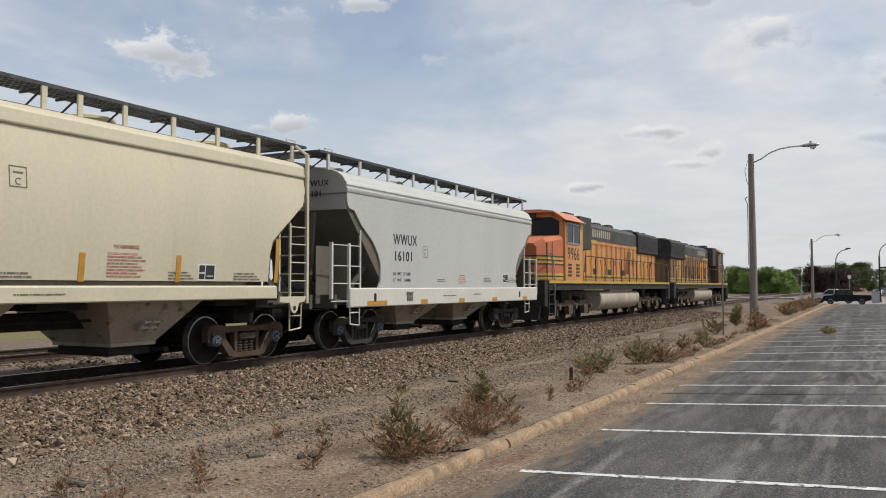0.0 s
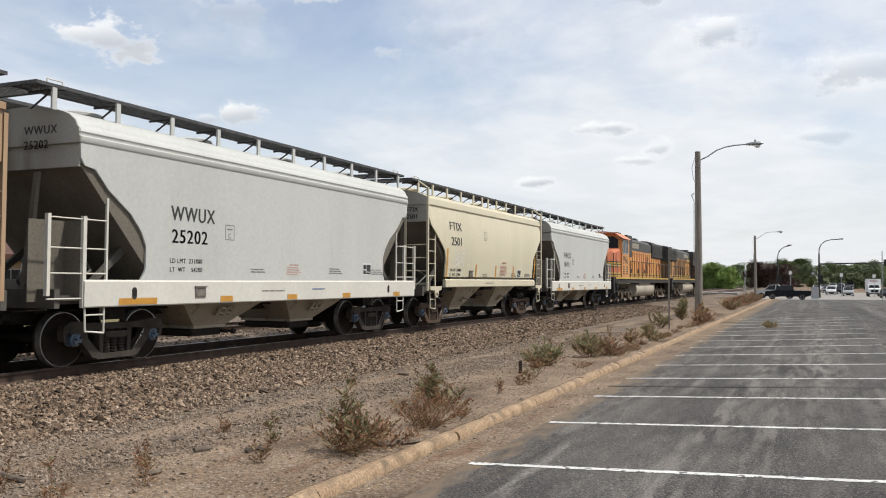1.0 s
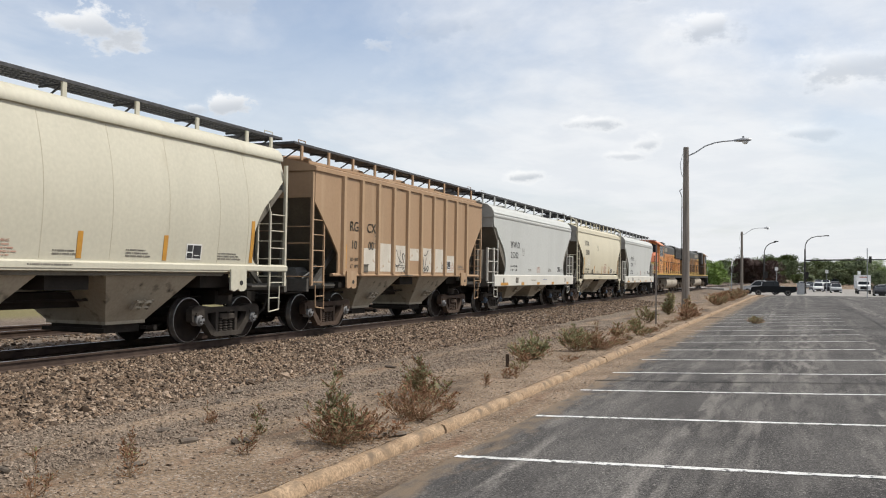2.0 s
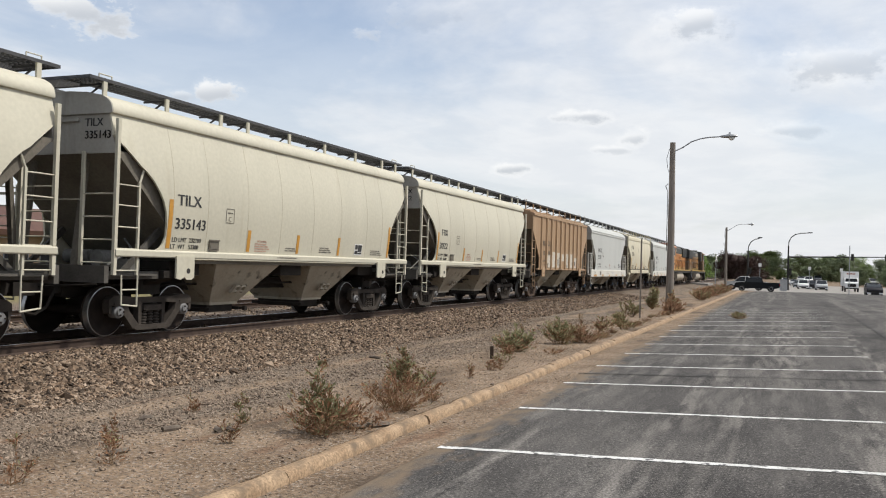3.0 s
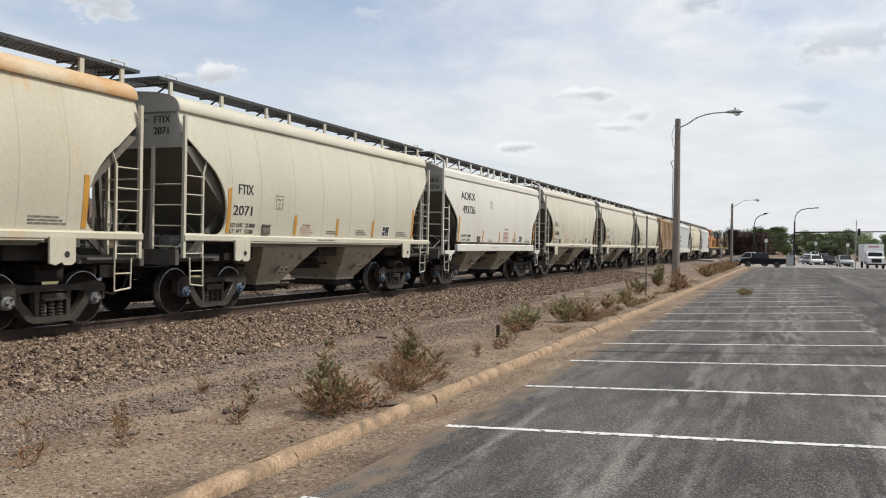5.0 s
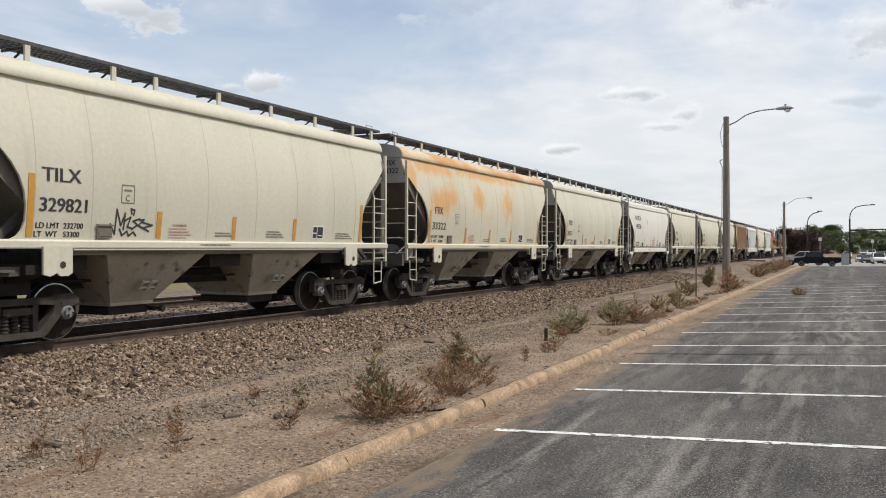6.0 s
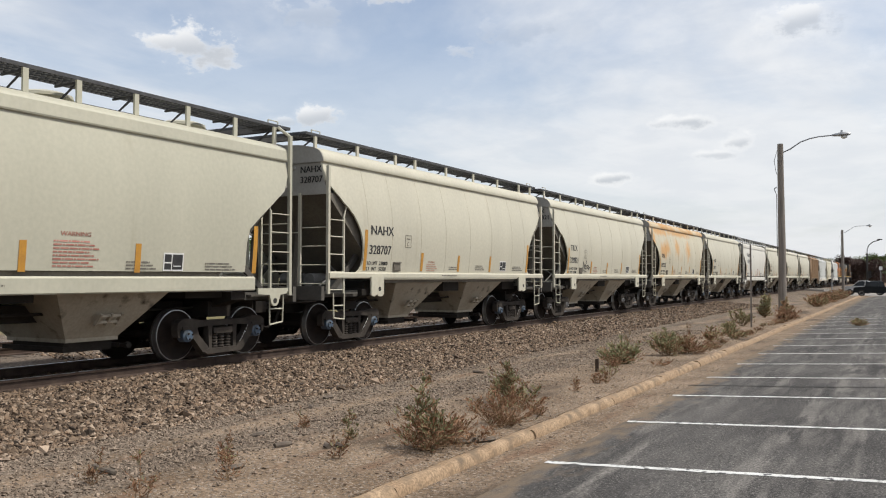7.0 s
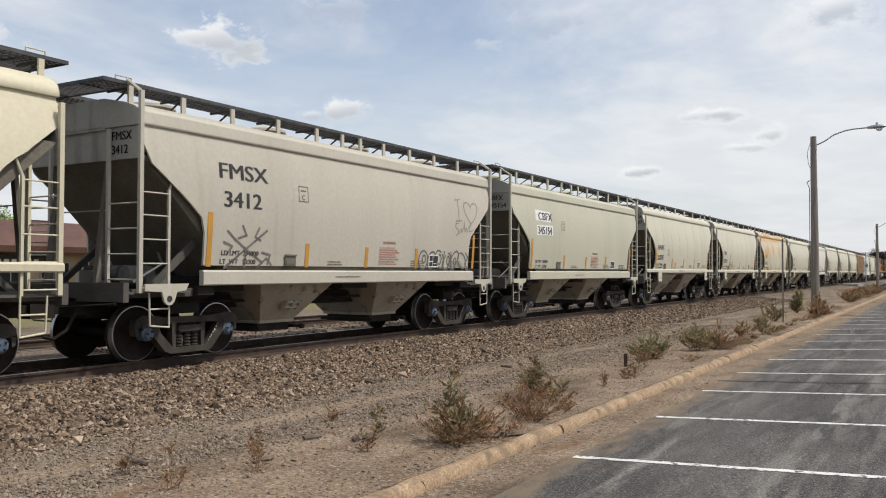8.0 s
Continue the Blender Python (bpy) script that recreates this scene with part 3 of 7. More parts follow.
def build_curb():
    curb = tagged(new("curb"), "worn tan concrete curb with chips and joints", "curb", kind="structure")
    rnd = random.Random(4)
    y = -6.0
    shapes = []
    for k in range(4):
        bm = bmesh.new()
        prof = [(-0.17, -0.12), (-0.17, 0.065), (-0.15, 0.082), (-0.055, 0.080), (-0.025, 0.062), (0.0, 0.015), (0.01, -0.12)]
        rings = []
        for i in range(13):
            yy = 3.03 * i / 12
            rings.append([(a + rnd.uniform(-0.004, 0.004), yy, b + ((rnd.uniform(-0.03, -0.01) if rnd.random() < 0.1 else rnd.uniform(-0.005, 0.003)) if b > 0 else 0)) for a, b in prof])
        loft(bm, rings)
        shapes.append(mesh_of("curb_block", bm, 1, 50))
    i = 0
    while y < 92:
        put("curb_block", shapes[rnd.randrange(4)], concrete, curb, "", pose(CURB + rnd.uniform(-0.012, 0.012), y, ground_z(-3.8, y) * 0.3 + rnd.uniform(-0.012, 0.012), 0, 0, rnd.uniform(-0.15, 0.15)))
        y += 3.05
        i += 1


build_curb()


def build_lines():
    rnd = random.Random(8)
    for k in range(-1, 14):
        y = 8.0 + 2.737 * k
        x0, x1 = -3.24 + rnd.uniform(-0.03, 0.12), 1.66
        xs = np.linspace(x0, x1, 60)
        bm = bmesh.new()
        a = [bm.verts.new((x, y - 0.052 + rnd.uniform(-0.011, 0.011), ground_z(x, y) + 0.005)) for x in xs]
        b = [bm.verts.new((x, y + 0.052 + rnd.uniform(-0.011, 0.011), ground_z(x, y) + 0.005)) for x in xs]
        for i in range(59):
            bm.faces.new((a[i], a[i + 1], b[i + 1], b[i]))
        tagged(part("parking_line", bm, line_paint), "worn white painted parking stall line on asphalt", "road marking", "parking stall lines", "structure")


build_lines()



def build_seams():
    rnd = random.Random(21)
    tar = surface("dark_tar_seam", (0.022, 0.021, 0.02), (0.035, 0.033, 0.03), 4, 0.8)
    for pts in ([(2.60 + 0.03 * math.sin(k), 6 + 4.0 * k) for k in range(18)], [(-3.3 + 0.8 * k, 14.85 + 0.04 * math.sin(k * 2.1)) for k in range(26)]):
        bm = bmesh.new()
        a, b = [], []
        for i, (x, y) in enumerate(pts):
            q = pts[min(i + 1, len(pts) - 1)], pts[max(i - 1, 0)]
            d_ = Vector((q[0][0] - q[1][0], q[0][1] - q[1][1])).normalized() * rnd.uniform(0.018, 0.034)
            a.append(bm.verts.new((x - d_.y, y + d_.x, ground_z(x - d_.y, y + d_.x) + 0.009)))
            b.append(bm.verts.new((x + d_.y, y - d_.x, ground_z(x + d_.y, y - d_.x) + 0.009)))
        for i in range(len(pts) - 1):
            bm.faces.new((a[i], a[i + 1], b[i + 1], b[i]))
        tagged(part("pavement_seam", bm, tar), "dark tar-filled seam across the asphalt", "pavement seam", kind="structure")
    # sand washed over the edge of the asphalt
    bm = bmesh.new()
    ys = [2 + 0.45 * k for k in range(150)]
    edge = [(-3.20 + 0.05 * noise.noise((0, y * 0.7, 3)) + 0.04 * noise.noise((0, y * 2.3, 7))) for y in ys]
    lo_ = [bm.verts.new((-3.32, y, ground_z(-3.32, y) + 0.004)) for y in ys]
    hi_ = [bm.verts.new((x, y, ground_z(x, y) + 0.0025)) for x, y in zip(edge, ys)]
    for i in range(len(ys) - 1):
        bm.faces.new((lo_[i], hi_[i], hi_[i + 1], lo_[i + 1]))
    tagged(part("washed_sand", bm, dirt_m), "sandy dirt washed over the asphalt edge", "sand", kind="stuff")


build_seams()


# ---- tracks ----
def build_track(xc, zr, y0, y1, name, ties_from, ties_to):
    track = tagged(new(name), "rusty steel railway track on weathered wooden ties", "railway track", kind="structure")
    for side in (-1, 1):
        bm = bmesh.new()
        c = side * 0.755
        plate(bm, [(c - 0.07, -0.172), (c + 0.07, -0.172), (c + 0.07, -0.16), (c + 0.012, -0.135), (c + 0.012, -0.045), (c + 0.036, -0.035), (c + 0.036, -0.006), (c + 0.028, -0.001),
                   (c - 0.028, -0.001), (c - 0.036, -0.006), (c - 0.036, -0.035), (c - 0.012, -0.045), (c - 0.012, -0.135), (c - 0.07, -0.16)], "y", y0, y1)
        box(bm, c - 0.027, c + 0.027, y0, y1, -0.004, 0.0, 1)
        part("rail", bm, [rail_side, rail_top], track)
    bm = bmesh.new()
    box(bm, -1.3, 1.3, -0.11, 0.11, -0.35, -0.172)
    tie = mesh_of("tie", bm)
    rnd = random.Random(2)
    y = ties_from
    while y < ties_to:
        put("tie", tie, tie_wood, track, "", pose(rnd.uniform(-0.03, 0.03), y, rnd.uniform(-0.012, 0.0), 0, 0, rnd.uniform(-1, 1)))
        y += 0.52
    track.location = (xc, 0, zr)


build_track(XC, ZR, -60, 420, "track_near", 2.0, 60)
build_track(X2, 0.33, -60, 420, "track_far", 8.0, 45)


def stones(name, n, region, size, mat_, label, seed, lift=0.35, share=None, flat=1.0, category="gravel"):
    rs = np.random.RandomState(seed)
    x0, x1, y0, y1 = region
    x = rs.uniform(x0, x1, n)
    y = y0 + (y1 - y0) * rs.uniform(0, 1, n) ** 1.35
    if share:
        keep = np.array([rs.uniform() < share(a, b) for a, b in zip(x, y)])
        x, y = x[keep], y[keep]
        n = len(x)
    r = size * np.exp(rs.normal(-0.12, 0.27, n))
    z = np.array([ground_z(a, b) for a, b in zip(x, y)]) + r * lift * rs.uniform(-0.3, 1, n)
    base = np.array([(1, 0, 0), (-1, 0, 0), (0, 1, 0), (0, -1, 0), (0, 0, 0.75), (0, 0, -0.75)], float)
    v = base[None] * rs.uniform(0.6, 1.25, (n, 6, 3)) + rs.uniform(-0.25, 0.25, (n, 6, 3))
    a = rs.uniform(0, 6.28, n)
    c, s = np.cos(a)[:, None], np.sin(a)[:, None]
    vx, vy = v[:, :, 0] * c - v[:, :, 1] * s, v[:, :, 0] * s + v[:, :, 1] * c
    t = rs.uniform(-0.7, 0.7, n)[:, None]
    vy, vz = vy * np.cos(t) - v[:, :, 2] * np.sin(t), vy * np.sin(t) + v[:, :, 2] * np.cos(t)
    co = np.stack([vx * r[:, None] + x[:, None], vy * r[:, None] + y[:, None], vz * r[:, None] * flat + z[:, None]], 2).reshape(-1, 3)
    tri = np.array([(0, 2, 4), (2, 1, 4), (1, 3, 4), (3, 0, 4), (2, 0, 5), (1, 2, 5), (3, 1, 5), (0, 3, 5)])
    f = (tri[None] + 6 * np.arange(n)[:, None, None]).reshape(-1, 3)
    me = bpy.data.meshes.new(name)
    me.from_pydata(co, [], f)
    me.materials.append(mat_)
    tagged(new(name, me), label, category, kind="stuff")


stones("ballast_stones", 42000, (-11.35, -8.0, 4, 26), 0.038, stone_m, "grey and brown crushed ballast stones beside the rails", 1)
stones("ballast_stones", 12000, (-11.35, -8.2, 24, 60), 0.046, stone_m, "grey and brown crushed ballast stones beside the rails", 2)
stones("ballast_stones", 9000, (-15.3, -11.5, 8, 40), 0.04, stone_m, "grey and brown crushed ballast stones between the tracks", 3)
stones("ballast_stones", 5000, (-20.0, -15.3, 12, 40), 0.045, stone_m, "grey and brown crushed ballast stones between the tracks", 4)
stones("gravel", 62000, (-9.0, -5.2, 3.5, 30), 0.022, pebble_m, "fine grey gravel scattered over sandy dirt", 5, share=lambda a, b: 0.05 + 0.9 * gravel_share(a, b) ** 1.5)
stones("gravel", 34000, (-7.8, -4.05, 3.5, 26), 0.012, pebble_m, "fine grey gravel scattered over sandy dirt", 6, share=lambda a, b: 0.22 + 0.6 * gravel_share(a, b))
stones("gravel", 1500, (-3.8, -3.25, 4, 26), 0.011, pebble_m, "small stones washed into the gutter", 8)
litter_m = surface("dark_plant_litter", (0.055, 0.034, 0.022), (0.10, 0.065, 0.042), 9, 0.9)
stones("plant_litter", 700, (-4.7, -3.45, 4.5, 26), 0.022, litter_m, "dark bits of dry plant litter along the curb", 9, flat=0.35, share=lambda a, b: 0.75 if noise.noise((a * 2, b * 0.9, 3)) > 0.1 else 0.08, category="plant litter")


def build_crossing():
    bm = bmesh.new()
    for x0, x1 in ((-70.0, X2 - 0.9), (X2 - 0.66, X2 + 0.66), (X2 + 0.9, XC - 0.9), (XC - 0.66, XC + 0.66), (XC + 0.9, -9.0)):
        box(bm, x0, x1, 118, 127, -0.6, 0.33)
    tagged(part("crossing_road", bm, concrete_pale), "pale concrete road over the railway crossing", "road", kind="structure")


build_crossing()


# ---- rolling stock ----
blue_ink = surface("blue_stencil_paint", (0.05, 0.12, 0.30), (0.07, 0.14, 0.30), 8, 0.6)
V0, ACC = 20.30, 0.0095        # speed along +y and its slight growth
WHEELS, CARS = [], []          # what motions() keys
R_WHEEL = 0.457


def build_wheelset(bm):
    for s in (-1, 1):
        prof = [(0.655, 0.10), (0.655, 0.30), (0.665, 0.40), (0.655, 0.482), (0.675, 0.485), (0.69, 0.463)]
        lathe(bm, [(s * a, r) for a, r in prof], 40, mi=0, caps=False)
        lathe(bm, [(s * 0.69, 0.463), (s * 0.70, 0.459), (s * 0.795, 0.453), (s * 0.797, 0.438)], 40, mi=1, caps=False)
        lathe(bm, [(s * a, r) for a, r in [(0.797, 0.438), (0.797, 0.415), (0.775, 0.395), (0.745, 0.27), (0.775, 0.17), (0.81, 0.14), (0.82, 0.10), (0.96, 0.085)]], 40, mi=0, caps=False)
        lathe(bm, [(s * a, r) for a, r in [(0.93, 0.115), (1.09, 0.115), (1.11, 0.085), (1.14, 0.080), (1.145, 0.03)]], 20, mi=2)
        for k in range(3):
            a = 2 * math.pi * k / 3
            p = (0.058 * math.cos(a), 0.058 * math.sin(a))
            rod(bm, (s * 1.13, *p), (s * 1.165, *p), 0.017, 6, mi=0)
    rod(bm, (-0.96, 0, 0), (0.96, 0, 0), 0.08, 12, mi=0)


def build_side_frame(bm):
    a, b = -0.075, 0.075
    plate(bm, [(-1.13, 0.56), (-1.12, 0.68), (-1.02, 0.745), (-0.82, 0.755), (-0.5, 0.71), (0.5, 0.71), (0.82, 0.755), (1.02, 0.745), (1.12, 0.68), (1.13, 0.56), (0.80, 0.575), (0.42, 0.605), (-0.42, 0.605), (-0.80, 0.575)], "x", a, b)
    for s in (-1, 1):
        # the diagonal that frames the open triangle, the column beside the springs and the jaw over the bearing
        plate(bm, [(s * 0.66, 0.60), (s * 0.82, 0.60), (s * 0.79, 0.44), (s * 0.52, 0.14), (s * 0.36, 0.12), (s * 0.36, 0.20), (s * 0.62, 0.46)], "x", a, b + 0.01)
        plate(bm, [(s * 0.27, 0.61), (s * 0.37, 0.61), (s * 0.35, 0.18), (s * 0.28, 0.18)], "x", a + 0.01, b - 0.01)
        plate(bm, [(s * 1.05, 0.58), (s * 1.13, 0.58), (s * 1.11, 0.44), (s * 1.06, 0.42)], "x", a, b)
        box(bm, a - 0.01, b + 0.02, s * 0.889 - 0.12, s * 0.889 + 0.12, 0.555, 0.62)
    plate(bm, [(-0.50, 0.14), (-0.42, 0.105), (0.42, 0.105), (0.50, 0.14), (0.38, 0.20), (-0.38, 0.20)], "x", a, b + 0.03)
    box(bm, a, b + 0.02, -0.25, 0.25, 0.47, 0.56)
    box(bm, b + 0.02, b + 0.028, -0.12, 0.12, 0.50, 0.53)


def build_spring(bm):
    prof = []
    for i in range(5):
        z = 0.20 + 0.054 * i
        prof += [(z, 0.052), (z + 0.012, 0.074), (z + 0.028, 0.074), (z + 0.040, 0.052)]
    lathe(bm, prof, 14, axis="z")


def build_bolster(bm):
    plate(bm, [(-1.10, 0.46), (-1.10, 0.56), (-0.5, 0.66), (0.5, 0.66), (1.10, 0.56), (1.10, 0.46), (0.5, 0.36), (-0.5, 0.36)], "y", -0.2, 0.2)
    rod(bm, (0, 0, 0.66), (0, 0, 0.80), 0.22, 16)
    for s in (-1, 1):
        rod(bm, (-0.8, s * 0.36, 0.36), (0.8, s * 0.36, 0.36), 0.05, 8)
        for x in (-0.72, 0.72):
            box(bm, x - 0.05, x + 0.05, s * 0.36, s * 0.45, 0.25, 0.5)


def truck(parent, y, iron, cap):
    t = put("truck", cached(("truck",), build_bolster), iron, parent, "", pose(0, y, 0))
    for s in (-1, 1):
        put("side_frame", cached(("side_frame",), build_side_frame), iron, t, "", pose(s * 1.0, 0, 0, 0, 0, 0 if s > 0 else 180))
        for k in (-0.17, 0.0, 0.17):
            put("spring", cached(("spring",), build_spring), iron, t, "", pose(s * 1.0, k, 0))
        w = put("wheelset", cached(("wheelset",), build_wheelset, 3), [wheel_face, wheel_tread, cap], t, "", pose(0, s * 0.889, R_WHEEL))
        WHEELS.append((w, s * 0.889, R_WHEEL))
    return t


SMOOTH = [(0.58, 4.0), (0.56, 3.56), (1.04, 3.18), (1.13, 3.10), (1.29, 3.0), (1.47, 2.85), (1.62, 2.68), (1.74, 2.50), (1.82, 2.30), (1.86, 2.08), (1.86, 1.88), (1.82, 1.74), (1.75, 1.65), (1.62, 1.59)]
FLOW = [(0.80, 3.66), (0.82, 3.40), (0.90, 3.28), (1.12, 3.24), (1.33, 3.02), (1.40, 2.94), (1.92, 2.57), (2.16, 2.30), (2.29, 2.05), (2.28, 1.62), (2.16, 1.43)]
ANGLED = [(0.72, 3.92), (0.74, 3.50), (0.88, 3.18), (1.62, 2.62), (1.90, 2.38), (1.97, 2.12), (1.98, 1.58)]
RIBBED = [(0.62, 3.95), (0.62, 3.15), (1.40, 2.35), (1.75, 1.95), (1.75, 1.42)]
SIDE_X = 1.52
# the side sheets bulge: half width by height, as a smooth curve
BARREL = {"smooth": np.polyfit([1.42, 1.60, 2.10, 2.60, 2.95, 3.30, 3.70, 4.0], [1.465, 1.485, 1.535, 1.555, 1.540, 1.487, 1.392, 1.31], 4),
          "angled": np.polyfit([1.50, 2.0, 2.5, 3.0, 3.4, 3.85], [1.487, 1.530, 1.550, 1.535, 1.490, 1.405], 4)}
WELDS = (0.56, 2.01, 3.05, 4.41, 5.72, 7.15, 8.54, 10.0, 10.95, 12.5)


def side_x(kind, y, z, pillow=0.007):
    """Half width of a car body: the barrel curve, and a slight swell of the sheet between two welds."""
    x = float(np.polyval(BARREL[kind], min(max(z, 1.45), 4.0)))
    for a, b in zip(WELDS, WELDS[1:]):
        if a < y < b:
            x += (pillow if kind == "smooth" else 0.35 * pillow) * math.sin(math.pi * (y - a) / (b - a)) ** 0.7
    return x


def bend(bm, kind, y_cuts=()):
    """Cuts a mesh of the flat side plane into strips and lays it on the curved sheet."""
    zs = [v.co.z for v in bm.verts]
    cuts = [((0, 0, 1.5 + 0.1 * k), (0, 0, 1)) for k in range(26) if min(zs) < 1.5 + 0.1 * k < max(zs)] + [((0, y, 0), (0, 1, 0)) for y in y_cuts]
    for co, no in cuts:
        bmesh.ops.bisect_plane(bm, geom=bm.verts[:] + bm.edges[:] + bm.faces[:], plane_co=co, plane_no=no)
    for v in bm.verts:
        v.co.x += side_x(kind, v.co.y, v.co.z) - SIDE_X


def bent(me, m, kind):
    """A copy of a flat marking, placed by m and laid on the curved side sheet."""
    key = (me.name, kind) + tuple(round(v, 4) for row in m for v in row)
    if key not in CACHE:
        bm = bmesh.new()
        bm.from_mesh(me)
        bm.transform(m)
        bend(bm, kind)
        CACHE[key] = bpy.data.meshes.new(me.name)
        bm.to_mesh(CACHE[key])
        bm.free()
        for _ in me.materials:
            CACHE[key].materials.append(None)
    return CACHE[key]


def hopper(label, L, y, kind, body, text, iron=truck_iron, cap=cap_blue, sill_mat=None, ink=letter_black):
    """A two-bay covered hopper car. Local y runs from its rear coupler face forwards, z from the rail top."""
    car = tagged(new("covered_hopper_car"), label, "hopper car", "cars of the freight train")
    sill_mat = sill_mat or body
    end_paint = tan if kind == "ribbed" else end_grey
    outline = {"smooth": SMOOTH, "flow": FLOW, "angled": ANGLED, "ribbed": RIBBED}[kind]
    e, top = outline[0]
    key = (kind, L)
    full = outline + [(L - a, b) for a, b in outline[::-1]]

    curved = kind in BARREL

    def side(bm):
        plate(bm, full, "x", SIDE_X - 0.04, SIDE_X)
        if curved:
            bend(bm, kind, [a + (b - a) * k / 5 for a, b in zip(WELDS, WELDS[1:]) for k in range(5)])
    for s in (-1, 1):
        put("side_panel", cached(("side_panel",) + key, side), body, car, "", pose(0, 0, 0) if s > 0 else pose(0, L, 0, 0, 0, 180))

    def mark(name, me, mats, label_="", m=None):
        """A marking on the side that faces the lot."""
        if curved:
            me, m = bent(me, m, kind), None
        put(name, me, mats, car, label_, m)

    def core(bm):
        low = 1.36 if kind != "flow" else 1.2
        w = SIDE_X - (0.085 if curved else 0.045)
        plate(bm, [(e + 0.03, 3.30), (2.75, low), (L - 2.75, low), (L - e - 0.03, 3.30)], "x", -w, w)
    put("slope_sheet", cached(("slope_sheet",) + key, core), grime_shade, car, "grimy slope sheets, shade in their colour")

    def end_wall(bm):
        if curved:
            half = [(side_x(kind, 0, z) - 0.045, z) for z in (3.26, 3.4, 3.55, 3.7, top - 0.02)]
            plate(bm, half + [(-a, b) for a, b in half[::-1]], "y", e + 0.01, e + 0.05)
            box(bm, -0.62, 0.62, e - 0.03, e + 0.01, top - 0.17, top - 0.12)
        else:
            box(bm, -SIDE_X + 0.045, SIDE_X - 0.045, e + 0.01, e + 0.05, 3.26, top - 0.02)
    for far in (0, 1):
        put("end_wall", cached(("end_wall", kind), end_wall), end_paint, car, "sooty grey end wall, shade in its colour", pose(0, L, 0, 0, 0, 180) if far else None)

    def roof(bm):
        if kind == "flow":
            half = [(1.525, 3.64), (1.545, 3.67), (1.545, 3.74), (1.515, 3.76), (1.515, 3.80), (1.53, 3.82), (1.51, 3.89), (1.475, 3.91), (1.46, 3.95), (1.42, 4.02), (1.28, 4.12), (1.0, 4.21), (0.5, 4.29)]
        elif kind == "ribbed":
            half = [(1.56, 3.90), (1.56, 4.0), (1.3, 4.08), (0.7, 4.22)]
        else:
            half = [(1.30, 3.95), (1.375, 3.96), (1.385, 3.985), (1.375, 4.05), (1.345, 4.13), (1.27, 4.205), (1.13, 4.275), (0.8, 4.34), (0.4, 4.37)]
            if kind == "angled":
                half = [(1.39, 3.78), (1.455, 3.785), (1.465, 3.81), (1.445, 3.99), (1.42, 4.03), (1.30, 4.09), (1.1, 4.16), (0.6, 4.26)]
        ring = half + [(-a, b) for a, b in half[::-1]]
        plate(bm, ring, "y", e - 0.01, L - e + 0.01)
        for yy in (e - 0.03, L - e - 0.01):
            plate(bm, [(a * 0.995, b) for a, b in ring], "y", yy, yy + 0.04, 1)
        for s in (-1, 1):
            if kind == "ribbed":
                box(bm, s * 1.30, s * 1.33, e, L - e, 4.08, 4.145)
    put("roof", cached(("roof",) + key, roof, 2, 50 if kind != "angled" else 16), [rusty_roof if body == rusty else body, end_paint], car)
    if kind == "ribbed":
        def rib(bm):
            plate(bm, [(0.0, -0.085), (0.10, -0.06), (0.10, 0.06), (0.0, 0.085)], "z", 1.42, 3.9)
        n = 10
        for s in (-1, 1):
            for i in range(n):
                yy = 1.96 + 0.955 * i
                put("side_rib", cached(("side_rib",), rib), rib_tan, car, "", pose(s * 1.5, yy, 0, 0, 0, 0 if s > 0 else 180))

    # side sills
    z0, z1, a, b = {"smooth": (1.46, 1.60, 0.58, L - 0.55), "angled": (1.24, 1.50, 1.95, L - 1.75), "flow": (1.0, 1.45, 0.92, L - 0.35), "ribbed": (1.36, 1.44, 1.5, L - 0.8)}[kind]

    def sill(bm):
        plate(bm, [(0.02, z0), (0.02, z1), (0.09, z1), (0.125, z1 - 0.03), (0.125, z0 + 0.02), (0.11, z0)], "y", a, b)
        if kind == "smooth":
            plate(bm, [(0.0, 1.42), (0.0, 1.46), (0.11, 1.46), (0.11, 1.44)], "y", 2.7, L - 2.7)
    for s in (-1, 1):
        put("side_sill", cached(("side_sill",) + key, sill), sill_mat, car, "", pose(s * 1.42, 0, 0, 0, 0, 0) if s > 0 else pose(-1.42, L, 0, 0, 0, 180))

    def pad(bm):
        if kind == "angled":
            plate(bm, [(-0.28, 1.28), (0.60, 1.28), (0.54, 1.17), (0.36, 1.15), (0.30, 0.99), (0.24, 0.94), (0.16, 0.94), (0.10, 0.99), (0.05, 1.15), (-0.28, 1.17)], "x", -0.02, 0.02)
        else:
            plate(bm, [(0.0, 1.50), (0.52, 1.50), (0.52, 1.10), (0.44, 1.05), (0.30, 1.05), (0.24, 1.10), (0.12, 1.05), (0.0, 1.08)], "x", -0.02, 0.02)
    if kind != "flow":
        # a raised black disc, the dark inside of the hole given as colour
        def hole(bm):
            rod(bm, (0, 0, 0), (0.006, 0, 0), 0.052, 14)
        for yy in ((1.0 if kind == "angled" else 2.12), L - (1.42 if kind == "angled" else 2.64)):
            for s in (-1, 1):
                p = put("jacking_pad", cached(("jacking_pad", kind), pad), sill_mat, car, "", pose(s * 1.56, yy, 0))
                if s > 0:
                    put("pull_hole", cached(("pull_hole",), hole), black_m, p, "", pose(0.021, 0.2 if kind == "angled" else 0.34, 1.04 if kind == "angled" else 1.22))
    else:
        # raised black shape in place of a cut slot, its inner shade as colour
        def slot(bm):
            rod(bm, (0, 0, -0.05), (0.006, 0, -0.05), 0.055, 12)
            rod(bm, (0, 0, 0.05), (0.006, 0, 0.05), 0.055, 12)
